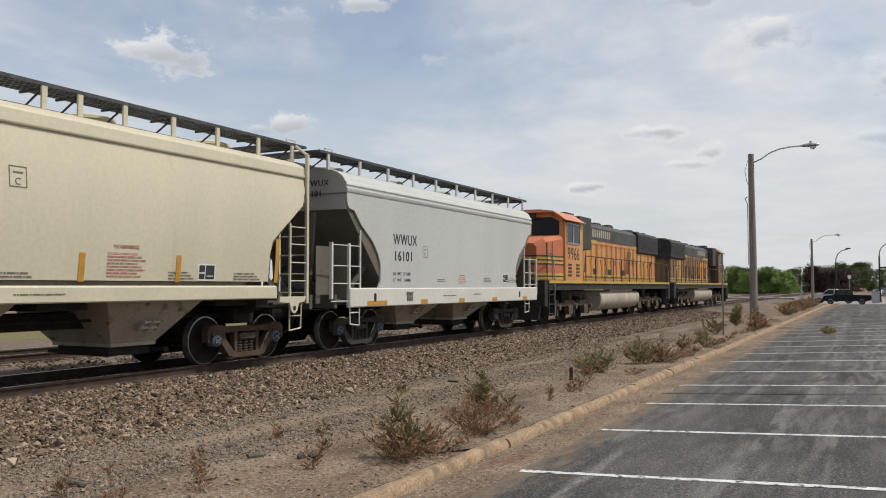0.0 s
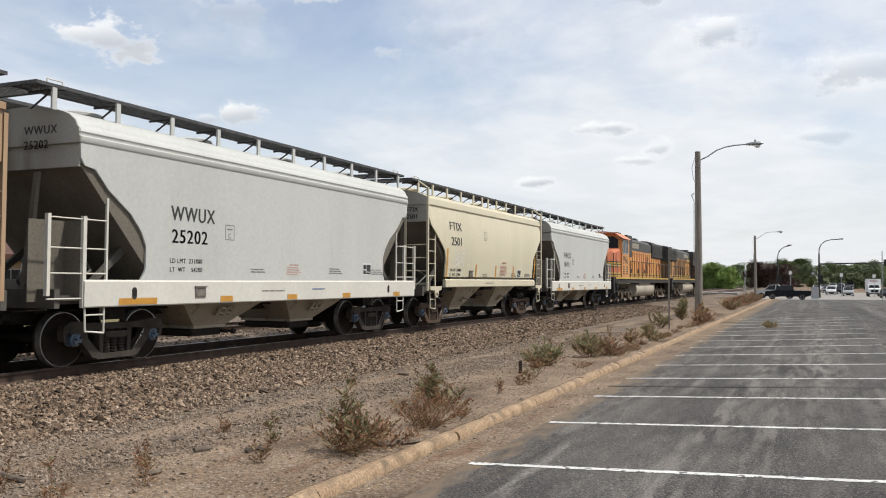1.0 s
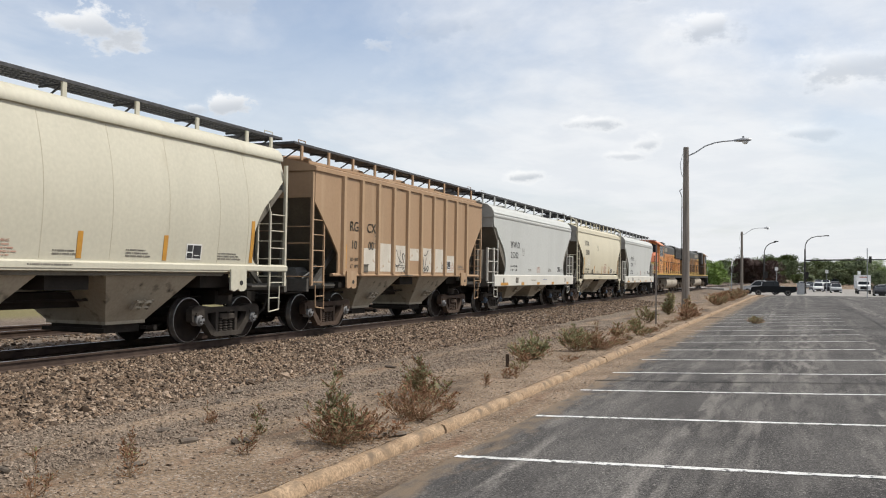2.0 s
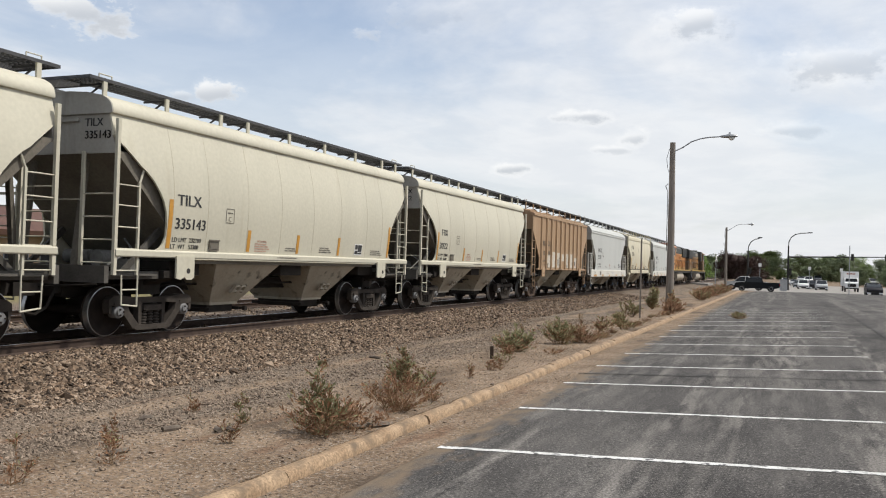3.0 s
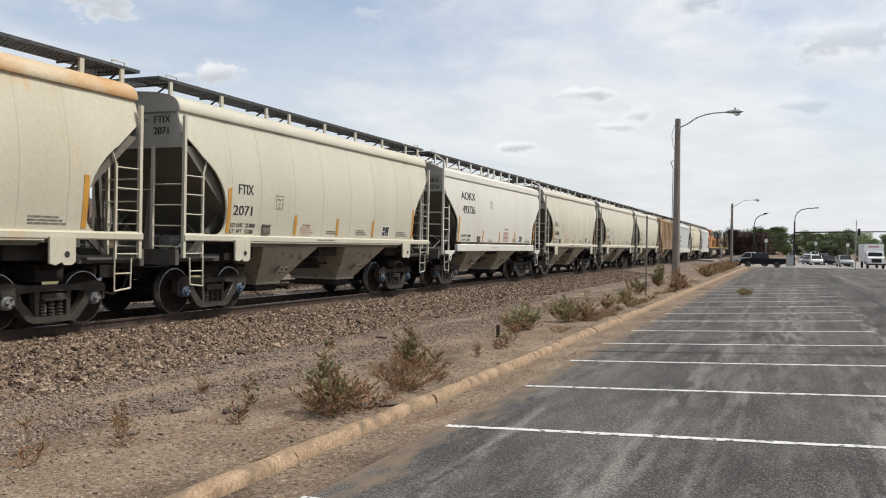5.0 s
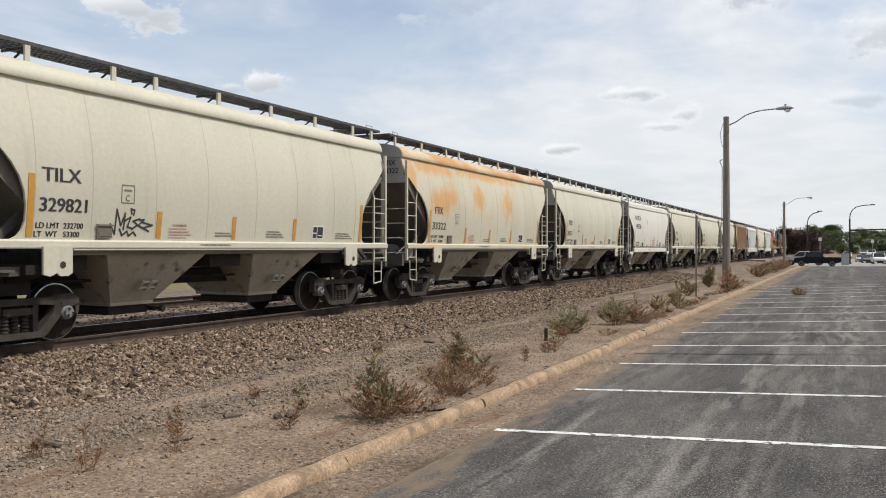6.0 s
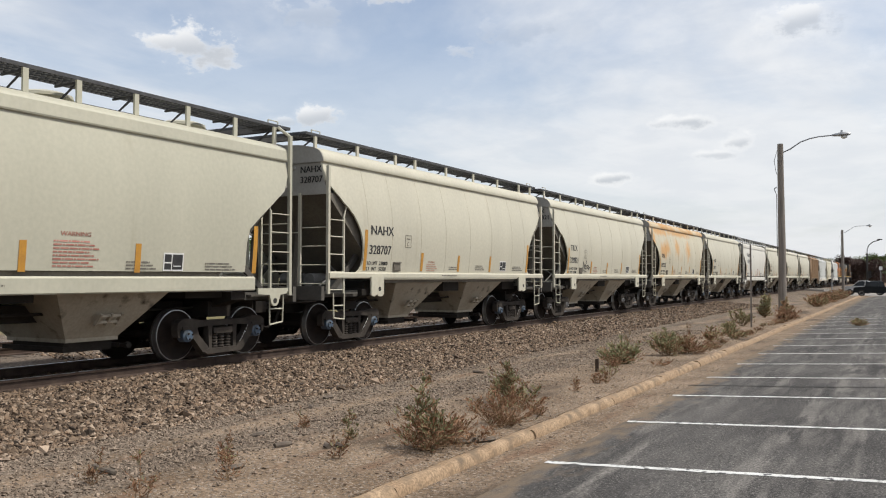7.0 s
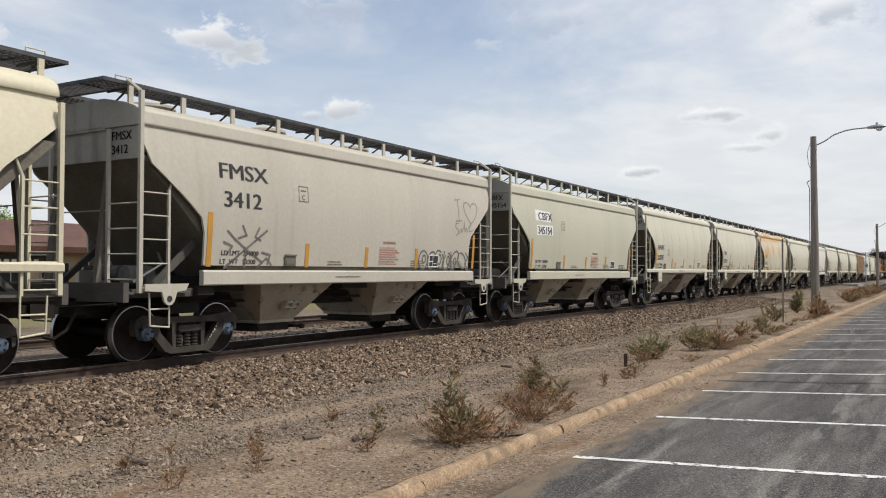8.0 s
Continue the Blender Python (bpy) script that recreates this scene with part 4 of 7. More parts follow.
            box(bm, 0, 0.006, -0.055, 0.055, -0.05, 0.05)
        for yy in (2.0, L - 2.0):
            put("lift_slot", cached(("lift_slot",), slot), black_m, car, "", pose(1.546, yy, 1.22))
        def band(bm):
            box(bm, 0, 0.004, 0, 0.9, 0, 0.11)
        def short_band(bm):
            box(bm, 0, 0.004, 0, 0.38, 0, 0.11)
        for i, yy in enumerate((1.65, 4.3, 6.6, 9.0, L - 1.7)):
            put("reflector", cached(("reflector", i == 0), band if i == 0 else short_band), reflector_m, car, "amber reflective tape", pose(1.546, yy, 1.03))

    # hopper bays with outlet gates
    def bay(bm):
        w, zt = (1.42, 1.42) if kind != "flow" else (1.3, 1.2)
        half = 1.62 if kind == "flow" else 1.22
        rings = [[(-w, -half, zt), (w, -half, zt), (w, half, zt), (-w, half, zt)],
                 [(-0.72, -0.50, 0.52), (0.72, -0.50, 0.52), (0.72, 0.50, 0.52), (-0.72, 0.50, 0.52)],
                 [(-0.72, -0.50, 0.46), (0.72, -0.50, 0.46), (0.72, 0.50, 0.46), (-0.72, 0.50, 0.46)]]
        loft(bm, rings)

    def bracket(bm):
        box(bm, 1.10, 1.17, -0.22, 0.22, 0.86, 0.90)
        box(bm, 1.02, 1.09, -0.22, 0.22, 0.76, 0.80)
        for q in (-0.2, 0.0, 0.2):
            plate(bm, [(0.98, 0.74), (1.16, 0.92), (1.20, 0.90), (1.05, 0.72)], "y", q - 0.02, q + 0.02)

    def gate(bm):
        box(bm, -0.62, 0.62, -0.46, 0.46, 0.30, 0.46)
        box(bm, -0.75, 0.75, -0.56, -0.50, 0.33, 0.40)
        box(bm, -0.75, 0.75, 0.50, 0.56, 0.33, 0.40)
        rod(bm, (-0.85, 0.55, 0.37), (0.85, 0.55, 0.37), 0.03, 8)
        rod(bm, (0.85, 0.55, 0.37), (0.93, 0.55, 0.37), 0.055, 8)
    mid = L / 2
    reach_ = 1.72 if kind == "flow" else 1.88
    for yy in (mid - reach_, mid + reach_):
        h = put("hopper_bay", cached(("hopper_bay", kind == "flow"), bay), bay_paint, car, "", pose(0, yy, 0))
        for turn in (0, 180):
            put("vibrator_bracket", cached(("vibrator_bracket",), bracket), bay_paint, h, "", pose(0, 0, 0, 0, 0, turn))
        put("outlet_gate", cached(("outlet_gate",), gate), steel_dark, h)

    # underframe
    def centre(bm):
        box(bm, -0.33, 0.33, 0.42, L - 0.42, 0.78, 1.05)
        if kind != "flow":
            for q in (2.75, mid, L - 2.75):
                box(bm, -1.25, 1.25, q - 0.45, q + 0.45, 1.12, 1.40)
        for q in (2.1, L - 2.1):
            plate(bm, [(-1.45, 1.22), (1.45, 1.22), (1.45, 1.08), (0.5, 0.80), (-0.5, 0.80), (-1.45, 1.08)], "y", q - 0.18, q + 0.18)
            plate(bm, [(q - 0.05, 1.1), (q + 0.05, 1.1), (2.9 if q < mid else L - 2.9, 1.5), (2.7 if q < mid else L - 2.7, 1.5)], "x", -0.06, 0.06)
        pipe(bm, [(0.6, 0.8, 0.92), (0.6, L - 0.8, 0.92)], 0.025)
    put("underframe", cached(("underframe",) + key, centre), steel_dark, car)

    def end_sill(bm):
        box(bm, -1.45, 1.45, 0.42, 0.52, 1.0, 1.30)
        box(bm, -1.45, 1.45, 0.515, 1.75, 1.12, 1.16)

    def side_beam(bm):
        box(bm, -0.03, 0.03, 0.45, 2.1, 1.06, 1.2)

    def end_post(bm):
        plate(bm, [(0.50, 1.15), (0.60, 1.15), (0.80, 3.2), (0.74, 3.2)], "x", -0.05, 0.05)

    def brace(bm):
        plate(bm, [(1.0, 1.15), (1.14, 1.15), (2.2, 2.0), (2.1, 2.1)], "x", -0.03, 0.03)
    for far in (0, 1):
        turn = pose(0, L, 0, 0, 0, 180) if far else Matrix()
        put("end_sill", cached(("end_sill",), end_sill), end_steel, car, "", turn)
        for s in (-1, 1):
            put("side_beam", cached(("side_beam",), side_beam), end_steel, car, "", turn @ pose(s * 1.30, 0, 0))
            put("end_post", cached(("end_post",), end_post), grime_shade, car, "", turn @ pose(s * 0.62, 0, 0))
            put("brace", cached(("brace",), brace), end_steel, car, "", turn @ pose(s * 1.2, 0, 0))

    if kind == "smooth":
        def seam(bm):
            box(bm, 0.0, 0.0022, -0.006, 0.006, 1.62, 3.93)
        for y_ in WELDS[1:-1]:
            mark("weld_seam", cached(("weld_seam", kind), seam), weld_m, "", pose(SIDE_X, y_, 0))

    def brake_gear(bm):
        rod(bm, (0.55, 1.15, 1.42), (0.55, 1.65, 1.42), 0.16, 14)
        rod(bm, (-0.3, 1.3, 1.45), (0.3, 1.3, 1.45), 0.13, 14)
        pipe(bm, [(0.95, 1.0, 1.3), (1.05, 1.5, 1.6), (0.6, 1.8, 1.8)], 0.02)
        box(bm, 0.9, 1.2, 1.3, 1.55, 1.18, 1.42)
    put("brake_gear", cached(("brake_gear",), brake_gear), end_dark, car)

    def coupler(bm):
        box(bm, -0.09, 0.09, 0.14, 0.5, 0.80, 0.95)
        plate(bm, [(-0.17, 0.16), (0.17, 0.16), (0.17, 0.06), (0.10, -0.05), (0.02, -0.02), (0.0, 0.08), (-0.10, 0.04), (-0.17, -0.03)], "z", 0.74, 1.0)
        pipe(bm, [(0.35, 0.4, 0.82), (0.38, 0.22, 0.55), (0.30, 0.05, 0.42), (0.15, -0.02, 0.45)], 0.028)
        rod(bm, (0.1, 0.3, 0.9), (1.35, 0.36, 0.98), 0.015, 6)
    for far in (0, 1):
        put("coupler", cached(("coupler",), coupler), steel_dark, car, "", pose(0, L, 0, 0, 0, 180) if far else None)

    # ladders at the four corners
    tall = kind in ("smooth", "angled", "ribbed")

    def ladder(bm):
        if tall:
            ztop = 3.86 if kind != "angled" else 4.3
            box(bm, -0.012, 0.05, 0.40, 0.47, 1.14, ztop)
            if kind == "angled":
                pipe(bm, [(0.02, 0.435, 4.28), (-0.3, 0.42, 4.5)], 0.03)
            box(bm, -0.012, 0.03, 0.98, 1.025, 1.14, 2.78)
            pipe(bm, [(0.01, 1.0, 2.76), (0.0, 1.1, 3.0), (-0.02, 1.12, 3.08)], 0.022)
            for z in (1.22, 1.60, 1.98, 2.36, 2.72):
                rod(bm, (0.02, 0.44, z), (0.02, 1.0, z), 0.013, 6)
        else:
            box(bm, -0.012, 0.05, 0.90, 0.97, 1.0, 2.47)
            box(bm, -0.012, 0.03, 1.40, 1.44, 1.15, 2.80)
            box(bm, -0.03, 0.04, 0.22, 0.28, 1.2, 2.47)
            for z in (1.15, 1.55, 1.95, 2.42):
                rod(bm, (0.02, 0.93, z), (0.02, 1.42, z), 0.013, 6)
                rod(bm, (0.0, 0.25, z), (0.02, 0.93, z), 0.013, 6)
        q0, q1 = (0.62, 1.02) if tall else (0.97, 1.38)
        pipe(bm, [(0.02, q0, 1.14), (0.02, q0 + 0.02, 0.62), (0.02, q1, 0.58), (0.02, q1, 1.14)], 0.016)
        rod(bm, (0.02, q0 + 0.01, 0.88), (0.02, q1, 0.88), 0.014, 6)
        # rungs on the end of the car
        if tall:
            box(bm, -0.76, -0.70, 0.40, 0.45, 1.2, 3.75 if kind == "angled" else 3.3)
            for z in (1.35, 1.75, 2.15, 2.55):
                rod(bm, (-0.73, 0.42, z), (0.0, 0.42, z), 0.013, 6)
            rod(bm, (-1.9, 0.42, 2.45), (-0.73, 0.42, 2.45), 0.012, 6)
    dy = {"smooth": 0.16, "angled": 0.25, "ribbed": 0.12, "flow": 0.0}[kind]
    for far in (0, 1):
        for s in (-1, 1):
            m = pose(1.47, dy, 0) if (not far and s > 0) else pose(-1.47, L - dy, 0, 0, 0, 180) if (far and s < 0) else None
            if m is None:
                m = pose(1.47, L - dy, 0) @ Matrix.Diagonal((1, -1, 1, 1)) if far else pose(-1.47, dy, 0) @ Matrix.Diagonal((-1, 1, 1, 1))
            put("ladder", cached(("ladder", kind), ladder), sill_mat, car, "", m)

    if kind == "flow":
        def guard(bm):
            box(bm, -0.42, -0.40, 0.24, 0.95, 1.10, 2.40)
            box(bm, -0.42, 0.0, 0.93, 0.95, 1.10, 2.40)
        for far in (0, 1):
            for s in (-1, 1):
                m = pose(s * 1.47, L if far else 0, 0) @ Matrix.Diagonal((s, -1 if far else 1, 1, 1))
                # dark colour stands for the shade on this recessed sheet
                put("end_guard", cached(("end_guard",), guard), grime_shade, car, "recessed sheet guard by the ladder, shade in its colour", m)

    # running boards, posts and hatches
    open_grate = kind != "flow" and kind != "ribbed"

    def board(bm):
        for x in (-0.30, 0.30):
            box(bm, x - 0.012, x + 0.012, 0.25, L - 0.25, -0.045, 0.012)
        if open_grate:
            y_ = 0.3
            while y_ < L - 0.3:
                plate(bm, [(-0.30, y_), (-0.30, y_ + 0.03), (0.30, y_ + 0.09), (0.30, y_ + 0.06)], "z", -0.03, 0.0)
                y_ += 0.095
        else:
            y_ = 0.3
            while y_ < L - 0.3:
                box(bm, -0.30, 0.30, y_, y_ + 0.045, -0.03, 0.0)
                y_ += 0.07
        for x in (-0.15, 0.0, 0.15):
            box(bm, x - 0.006, x + 0.006, 0.25, L - 0.25, -0.03, 0.004)

    def end_board(bm):
        for y_ in (0.02, 0.62):
            box(bm, -1.14, 1.14, y_ - 0.012, y_ + 0.012, -0.045, 0.012)
        x_ = -1.1
        while x_ < 1.1:
            plate(bm, [(x_, 0.02), (x_ + 0.03, 0.02), (x_ + 0.09, 0.62), (x_ + 0.06, 0.62)], "z", -0.03, 0.0)
            x_ += 0.09

    def post(bm):
        box(bm, -0.02, 0.02, -0.045, 0.045, 0.0, 0.37)

    def strut(bm):
        box(bm, -0.56, -0.02, -0.015, 0.015, 0.30, 0.335)
        plate(bm, [(-0.53, 0.05), (-0.49, 0.05), (-0.02, 0.31), (-0.06, 0.33)], "y", -0.01, 0.01)
    zb = (4.47 if body == taupe else 4.55) if kind == "angled" else 4.56
    stops = [0.62 + (L - 1.24) * i / 9 for i in range(10)]
    if kind == "smooth":
        stops = [v * L / 13.1 for v in (0.61, 2.20, 3.86, 4.82, 6.50, 8.17, 9.84, 11.5, 12.42)]
    elif kind == "angled":
        stops = [v * L / 13.1 for v in (0.77, 1.85, 3.0, 4.22, 5.39, 6.25, 6.90, 7.80, 8.90, 10.04, 11.24, 12.37)]
    for s in (-1, 1):
        put("running_board", cached(("running_board",) + key, board), grate, car, "dark galvanised walkway grating", pose(s * 0.83, 0, zb))
        for yy in stops:
            m = pose(1.12, yy, zb - 0.40)
            if s < 0:
                m = pose(-1.12, yy, zb - 0.40, 0, 0, 180)
            p = put("walkway_post", cached(("walkway_post",), post), body, car, "", m)
            put("strut", cached(("strut",), strut), grate, p)
    for far in (0, 1):
        put("end_board", cached(("end_board",), end_board), grate, car, "", pose(0, L - 0.25, zb, 0, 0, 180) if far else pose(0, 0.25, zb))
        def grip(bm):
            pipe(bm, [(0, 0, 0), (0, 0, 0.08), (0, 0.3, 0.08), (0, 0.3, 0)], 0.012)
        put("handhold", cached(("handhold",), grip), sill_mat, car, "", pose(1.1, 0.5 if not far else L - 0.9, zb))

    def hatch(bm):
        lathe(bm, [(4.2, 0.40), (4.36, 0.40), (4.37, 0.45), (4.42, 0.44), (4.47, 0.30), (4.49, 0.05)], 24, axis="z")
    for i in range(4):
        put("roof_hatch", cached(("roof_hatch",), hatch), body, car, "", pose(0, L * (0.16 + 0.226 * i), 0))

    for q in (2.08, L - 2.08):
        truck(car, q, iron, cap)

    # stencils and markings on the side that faces the lot
    xs = SIDE_X + 0.002 + (0.004 if kind == "ribbed" else 0.003 if curved else 0)

    def word(t, y_, z_, size, mat_, width=1.0, bold=0.0, end=False):
        me = words(t, size, bold, width, 1.12 if kind == "flow" else 1.0)
        if end:
            put("lettering", me, mat_, car, "", on_end(y_, e - 0.034 if not curved else e + 0.004, z_))
        else:
            mark("lettering", me, mat_, "", on_side(xs, y_, z_))

    def bars(rows, w, mat_):
        def build(bm):
            for k in range(rows):
                cut = w * (0.78 + 0.22 * ((k * 7) % 3) / 2)
                q = 0.0
                while q < cut:
                    step = 0.03 + 0.035 * ((int(q * 100) * 7 + k * 3) % 4)
                    box(bm, 0, 0.002, q, min(q + step, cut), -0.052 * k, -0.052 * k + 0.024)
                    q += step + 0.018
        return cached(("stencil", rows, w), build)

    def tape(h):
        def build(bm):
            box(bm, 0, 0.003, 0, 0.11, 0, h)
        return cached(("tape", h), build)

    def placard(bm):
        box(bm, 0, 0.003, 0, 0.44, 0, 0.30, 0)
        box(bm, 0.003, 0.005, 0.025, 0.17, 0.15, 0.275, 1)
        box(bm, 0.003, 0.005, 0.025, 0.17, 0.025, 0.125, 1)
        box(bm, 0.003, 0.005, 0.19, 0.415, 0.025, 0.275, 1)
        box(bm, 0.005, 0.006, 0.22, 0.38, 0.075, 0.09, 0)

    def plate_frame(bm):
        for a0, a1, b0, b1 in ((0, 0.28, 0, 0.012), (0, 0.28, 0.288, 0.30), (0, 0.012, 0, 0.30), (0.268, 0.28, 0, 0.30)):
            box(bm, 0, 0.002, a0, a1, b0, b1)
        box(bm, 0, 0.002, 0.06, 0.22, 0.20, 0.222)
    for t, y_, z_, size, width in text:
        word(t, y_, z_, size, ink, width, (0.013 if kind == "angled" else 0.009) if size > 0.15 else 0.003)
    if kind != "ribbed":
        line_a, line_b = text[0][0], text[1][0]
        word(line_a, 0.74 if kind != "flow" else 0.30, {"flow": 3.82, "angled": 3.57}.get(kind, 3.74), 0.14, letter_black, 1.0, 0.005, True)
        word(line_b, 0.74 if kind != "flow" else 0.30, {"flow": 3.58, "angled": 3.35}.get(kind, 3.52), 0.14, letter_black, 1.0, 0.005, True)
    base = 1.64 if kind in ("smooth",) else 1.56
    red_y = {"smooth": 4.73, "angled": 7.1, "flow": 6.6, "ribbed": 9.0}[kind]
    red_m = letter_red if kind == "angled" else faded_red
    red_w = 0.78 if kind == "angled" else 0.57
    mark("stencil", bars(8 if kind == "angled" else 4, red_w, red_m), red_m, "", pose(xs, red_y, base + (0.44 if kind == "angled" else 0.165)))
    if kind != "ribbed":
        word("WARNING", red_y + 0.14 * red_w, base + (0.53 if kind == "angled" else 0.215), 0.065 if kind == "angled" else 0.045, red_m, 1.15, 0.002)
    for y_, rows, w in ((L - 3.0, 3, 0.75), (5.95 if kind == "smooth" else 5.3, 2, 0.55), (7.5 if kind == "smooth" else 8.4, 3, 0.6)):
        mark("stencil", bars(rows, w, letter_grey), letter_grey, "", pose(xs, y_, base + 0.052 * rows))
    mark("data_placard", cached(("data_placard",), placard, 2), [letter_white, letter_black], "white placard with black panels", pose(xs, L - (3.4 if kind == "flow" else 3.95), base + 0.03))
    py, pz = {"smooth": (3.62, 2.21), "angled": (5.38, 2.88) if body in (cream, white) else (4.37, 2.83), "flow": (4.45, 2.25), "ribbed": (3.68, 2.25)}[kind]
    mark("plate_mark", cached(("plate_mark",), plate_frame), letter_grey, "", pose(xs, py, pz))
    word("C", py + 0.085, pz + 0.035, 0.10, letter_grey)
    if kind in ("smooth", "angled"):
        for y_, h in ((1.88, 0.92), (4.44, 0.46), (6.42, 0.44), (8.42, 0.46), (L - 1.95, 0.88)):
            mark("reflector", tape(h), reflector_m, "amber reflective tape", pose(xs, y_ + (0.15 if kind == "angled" else 0), base))
    put("stencil", bars(1, 1.1, letter_grey), letter_grey, car, "", pose(1.549, L * 0.42, (z0 + z1) / 2 - 0.01))
    # routing card holder
    def holder(bm):
        box(bm, 0, 0.012, 0, 0.30, 0, 0.20)
        box(bm, 0.012, 0.02, 0.03, 0.27, 0.03, 0.10)
        box(bm, 0.012, 0.03, -0.02, 0.32, 0.19, 0.22)
    hy_, hz_, hx_ = {"smooth": (3.15, 1.63, xs - 0.006), "angled": (4.0, 1.58, xs), "flow": (4.15 - 0.6, 1.12, 1.546), "ribbed": (3.05, 1.47, xs)}[kind]
    put("card_holder", cached(("card_holder",), holder), grime_shade if kind != "flow" else letter_grey, car, "", pose(hx_, hy_, hz_))
    if kind == "flow":
        put("stencil", bars(1, 0.7, blue_ink), blue_ink, car, "blue stencilled mark", pose(1.549, 7.6, 1.24))
    # chalky stencil on the near side frames
    def chalk(bm):
        for k in range(9):
            u = 0.052 * k
            box(bm, 0, 0.004, 0.68 * u, 0.68 * u + 0.012, 0.9 * u, 0.9 * u + 0.034)
            box(bm, 0, 0.004, 0.68 * u + 0.012, 0.68 * u + 0.030, 0.9 * u + (0.022 if k % 2 else 0.0), 0.9 * u + (0.034 if k % 2 else 0.012))
    def body_bolster(bm):
        box(bm, -0.98, 0.98, -0.30, 0.30, 0.76, 1.04)
        box(bm, -0.34, 0.34, -1.5, 1.3, 0.72, 1.04)
    for q in (2.08, L - 2.08):
        if cap is cap_blue:
            put("stencil", cached(("chalk_stencil",), chalk), letter_white, car, "", pose(1.078, q + 0.36, 0.16))
        put("body_bolster", cached(("body_bolster",), body_bolster), steel_dark, car, "", pose(0, q, 0))
    CARS.append((car, y))
    return car


def scrawl(car, y, z, w, h, strokes, seed, mat_=None, thick=0.03, kind="angled"):
    """An abstract spray-painted tangle on the side panel."""
    rnd = random.Random(seed)
    bm = bmesh.new()
    for k in range(strokes):
        cx, cz = rnd.uniform(0.1, 0.9) * w, rnd.uniform(0.2, 0.8) * h
        p = []
        a0, turn, ln = rnd.uniform(0, 6.28), rnd.uniform(-0.7, 0.7), rnd.uniform(0.05, 0.11) * max(w, h) ** 0.5
        for i in range(14):
            p.append((cx, cz))
            a0 += turn + rnd.uniform(-0.25, 0.25)
            if not 0 < cx + ln * math.cos(a0) * 0.8 < w or not 0 < cz + ln * math.sin(a0) < h:
                a0 += 2.4
                continue
            cx, cz = cx + ln * math.cos(a0) * 0.8, cz + ln * math.sin(a0)
        q = thick * rnd.uniform(0.6, 1.1)
        for (y0, z0), (y1, z1) in zip(p, p[1:]):
            d_ = Vector((y1 - y0, z1 - z0))
            if d_.length < 1e-4:
                continue
            n = Vector((-d_.y, d_.x)).normalized() * q / 2
            e_ = d_.normalized() * q * 0.4
            f = [(y0 - e_.x + n.x, z0 - e_.y + n.y), (y0 - e_.x - n.x, z0 - e_.y - n.y), (y1 + e_.x - n.x, z1 + e_.y - n.y), (y1 + e_.x + n.x, z1 + e_.y + n.y)]
            bm.faces.new([bm.verts.new((0.0005 * k, *v)) for v in f])
    if kind:
        bm.transform(pose(SIDE_X + 0.005, y, z))
        bend(bm, kind)
    part("graffiti", bm, mat_ or graffiti_m, car, "scrawled dark graffiti" if mat_ is None else "spray-painted graffiti", None if kind else pose(SIDE_X + 0.004, y, z))


def patch(car, y, z, w, h, mat_, x=SIDE_X + 0.003, label="flaking painted patch", kind=None, tilt=0.0):
    bm = bmesh.new()
    box(bm, 0, 0.002, 0, w, 0, h)
    if kind:
        bm.transform(pose(x, y, z, tilt))
        bend(bm, kind, [y + w * k / 4 for k in range(1, 4)])
    part("painted_patch", bm, mat_, car, label, None if kind else pose(x, y, z))


def outline_mark(car, y, z, points, thick, mat_, kind="angled"):
    """One painted line along points (y, z) of the side panel."""
    bm = bmesh.new()
    for (y0, z0), (y1, z1) in zip(points, points[1:]):
        d_ = Vector((y1 - y0, z1 - z0)).normalized()
        n, e_ = Vector((-d_.y, d_.x)) * thick / 2, d_ * thick * 0.4
        bm.faces.new([bm.verts.new((0, *v)) for v in ((y0 - e_.x + n.x, z0 - e_.y + n.y), (y0 - e_.x - n.x, z0 - e_.y - n.y), (y1 + e_.x - n.x, z1 + e_.y - n.y), (y1 + e_.x + n.x, z1 + e_.y + n.y))])
    bm.transform(pose(SIDE_X + 0.005, y, z))
    bend(bm, kind)
    part("graffiti", bm, mat_, car, "painted graffiti outline")


def marks(a, b, kind, ld="233800", lt="52200", dy=0.0, size=0.275):
    """Reporting mark, number and weights: text, y, z, height, width factor."""
    if kind == "smooth":
        wide = len(b) < 6
        return [(a, 2.21 if wide else 2.11, 2.465, 0.21, 0.88 if wide else 1.14), (b, 2.07, 2.02, 0.205, 1.26 if wide else 1.06), ("LD LMT  " + ld, 2.03, 1.77, 0.085, 1.02), ("LT  WT   " + lt, 2.01, 1.64, 0.085, 1.02)]
    if kind == "flow":
        return [(a, 2.9, 2.54, 0.27, 0.86), (b, 2.92, 2.13, 0.25, 1.02), ("LD LMT  " + ld, 2.88, 1.76, 0.085, 0.95), ("LT  WT    " + lt, 2.88, 1.60, 0.085, 0.95)]
    return [(a, 2.28 + dy, 3.09, size, 1.30), (b, 2.38 + dy * 0.4, 2.60 if dy == 0 else 2.65, size, 1.22 if len(b) < 5 else 1.08), ("LD LMT  " + ld, 2.36, 1.76, 0.085, 1.1), ("LT  WT   " + lt, 2.34, 1.61, 0.085, 1.1)]


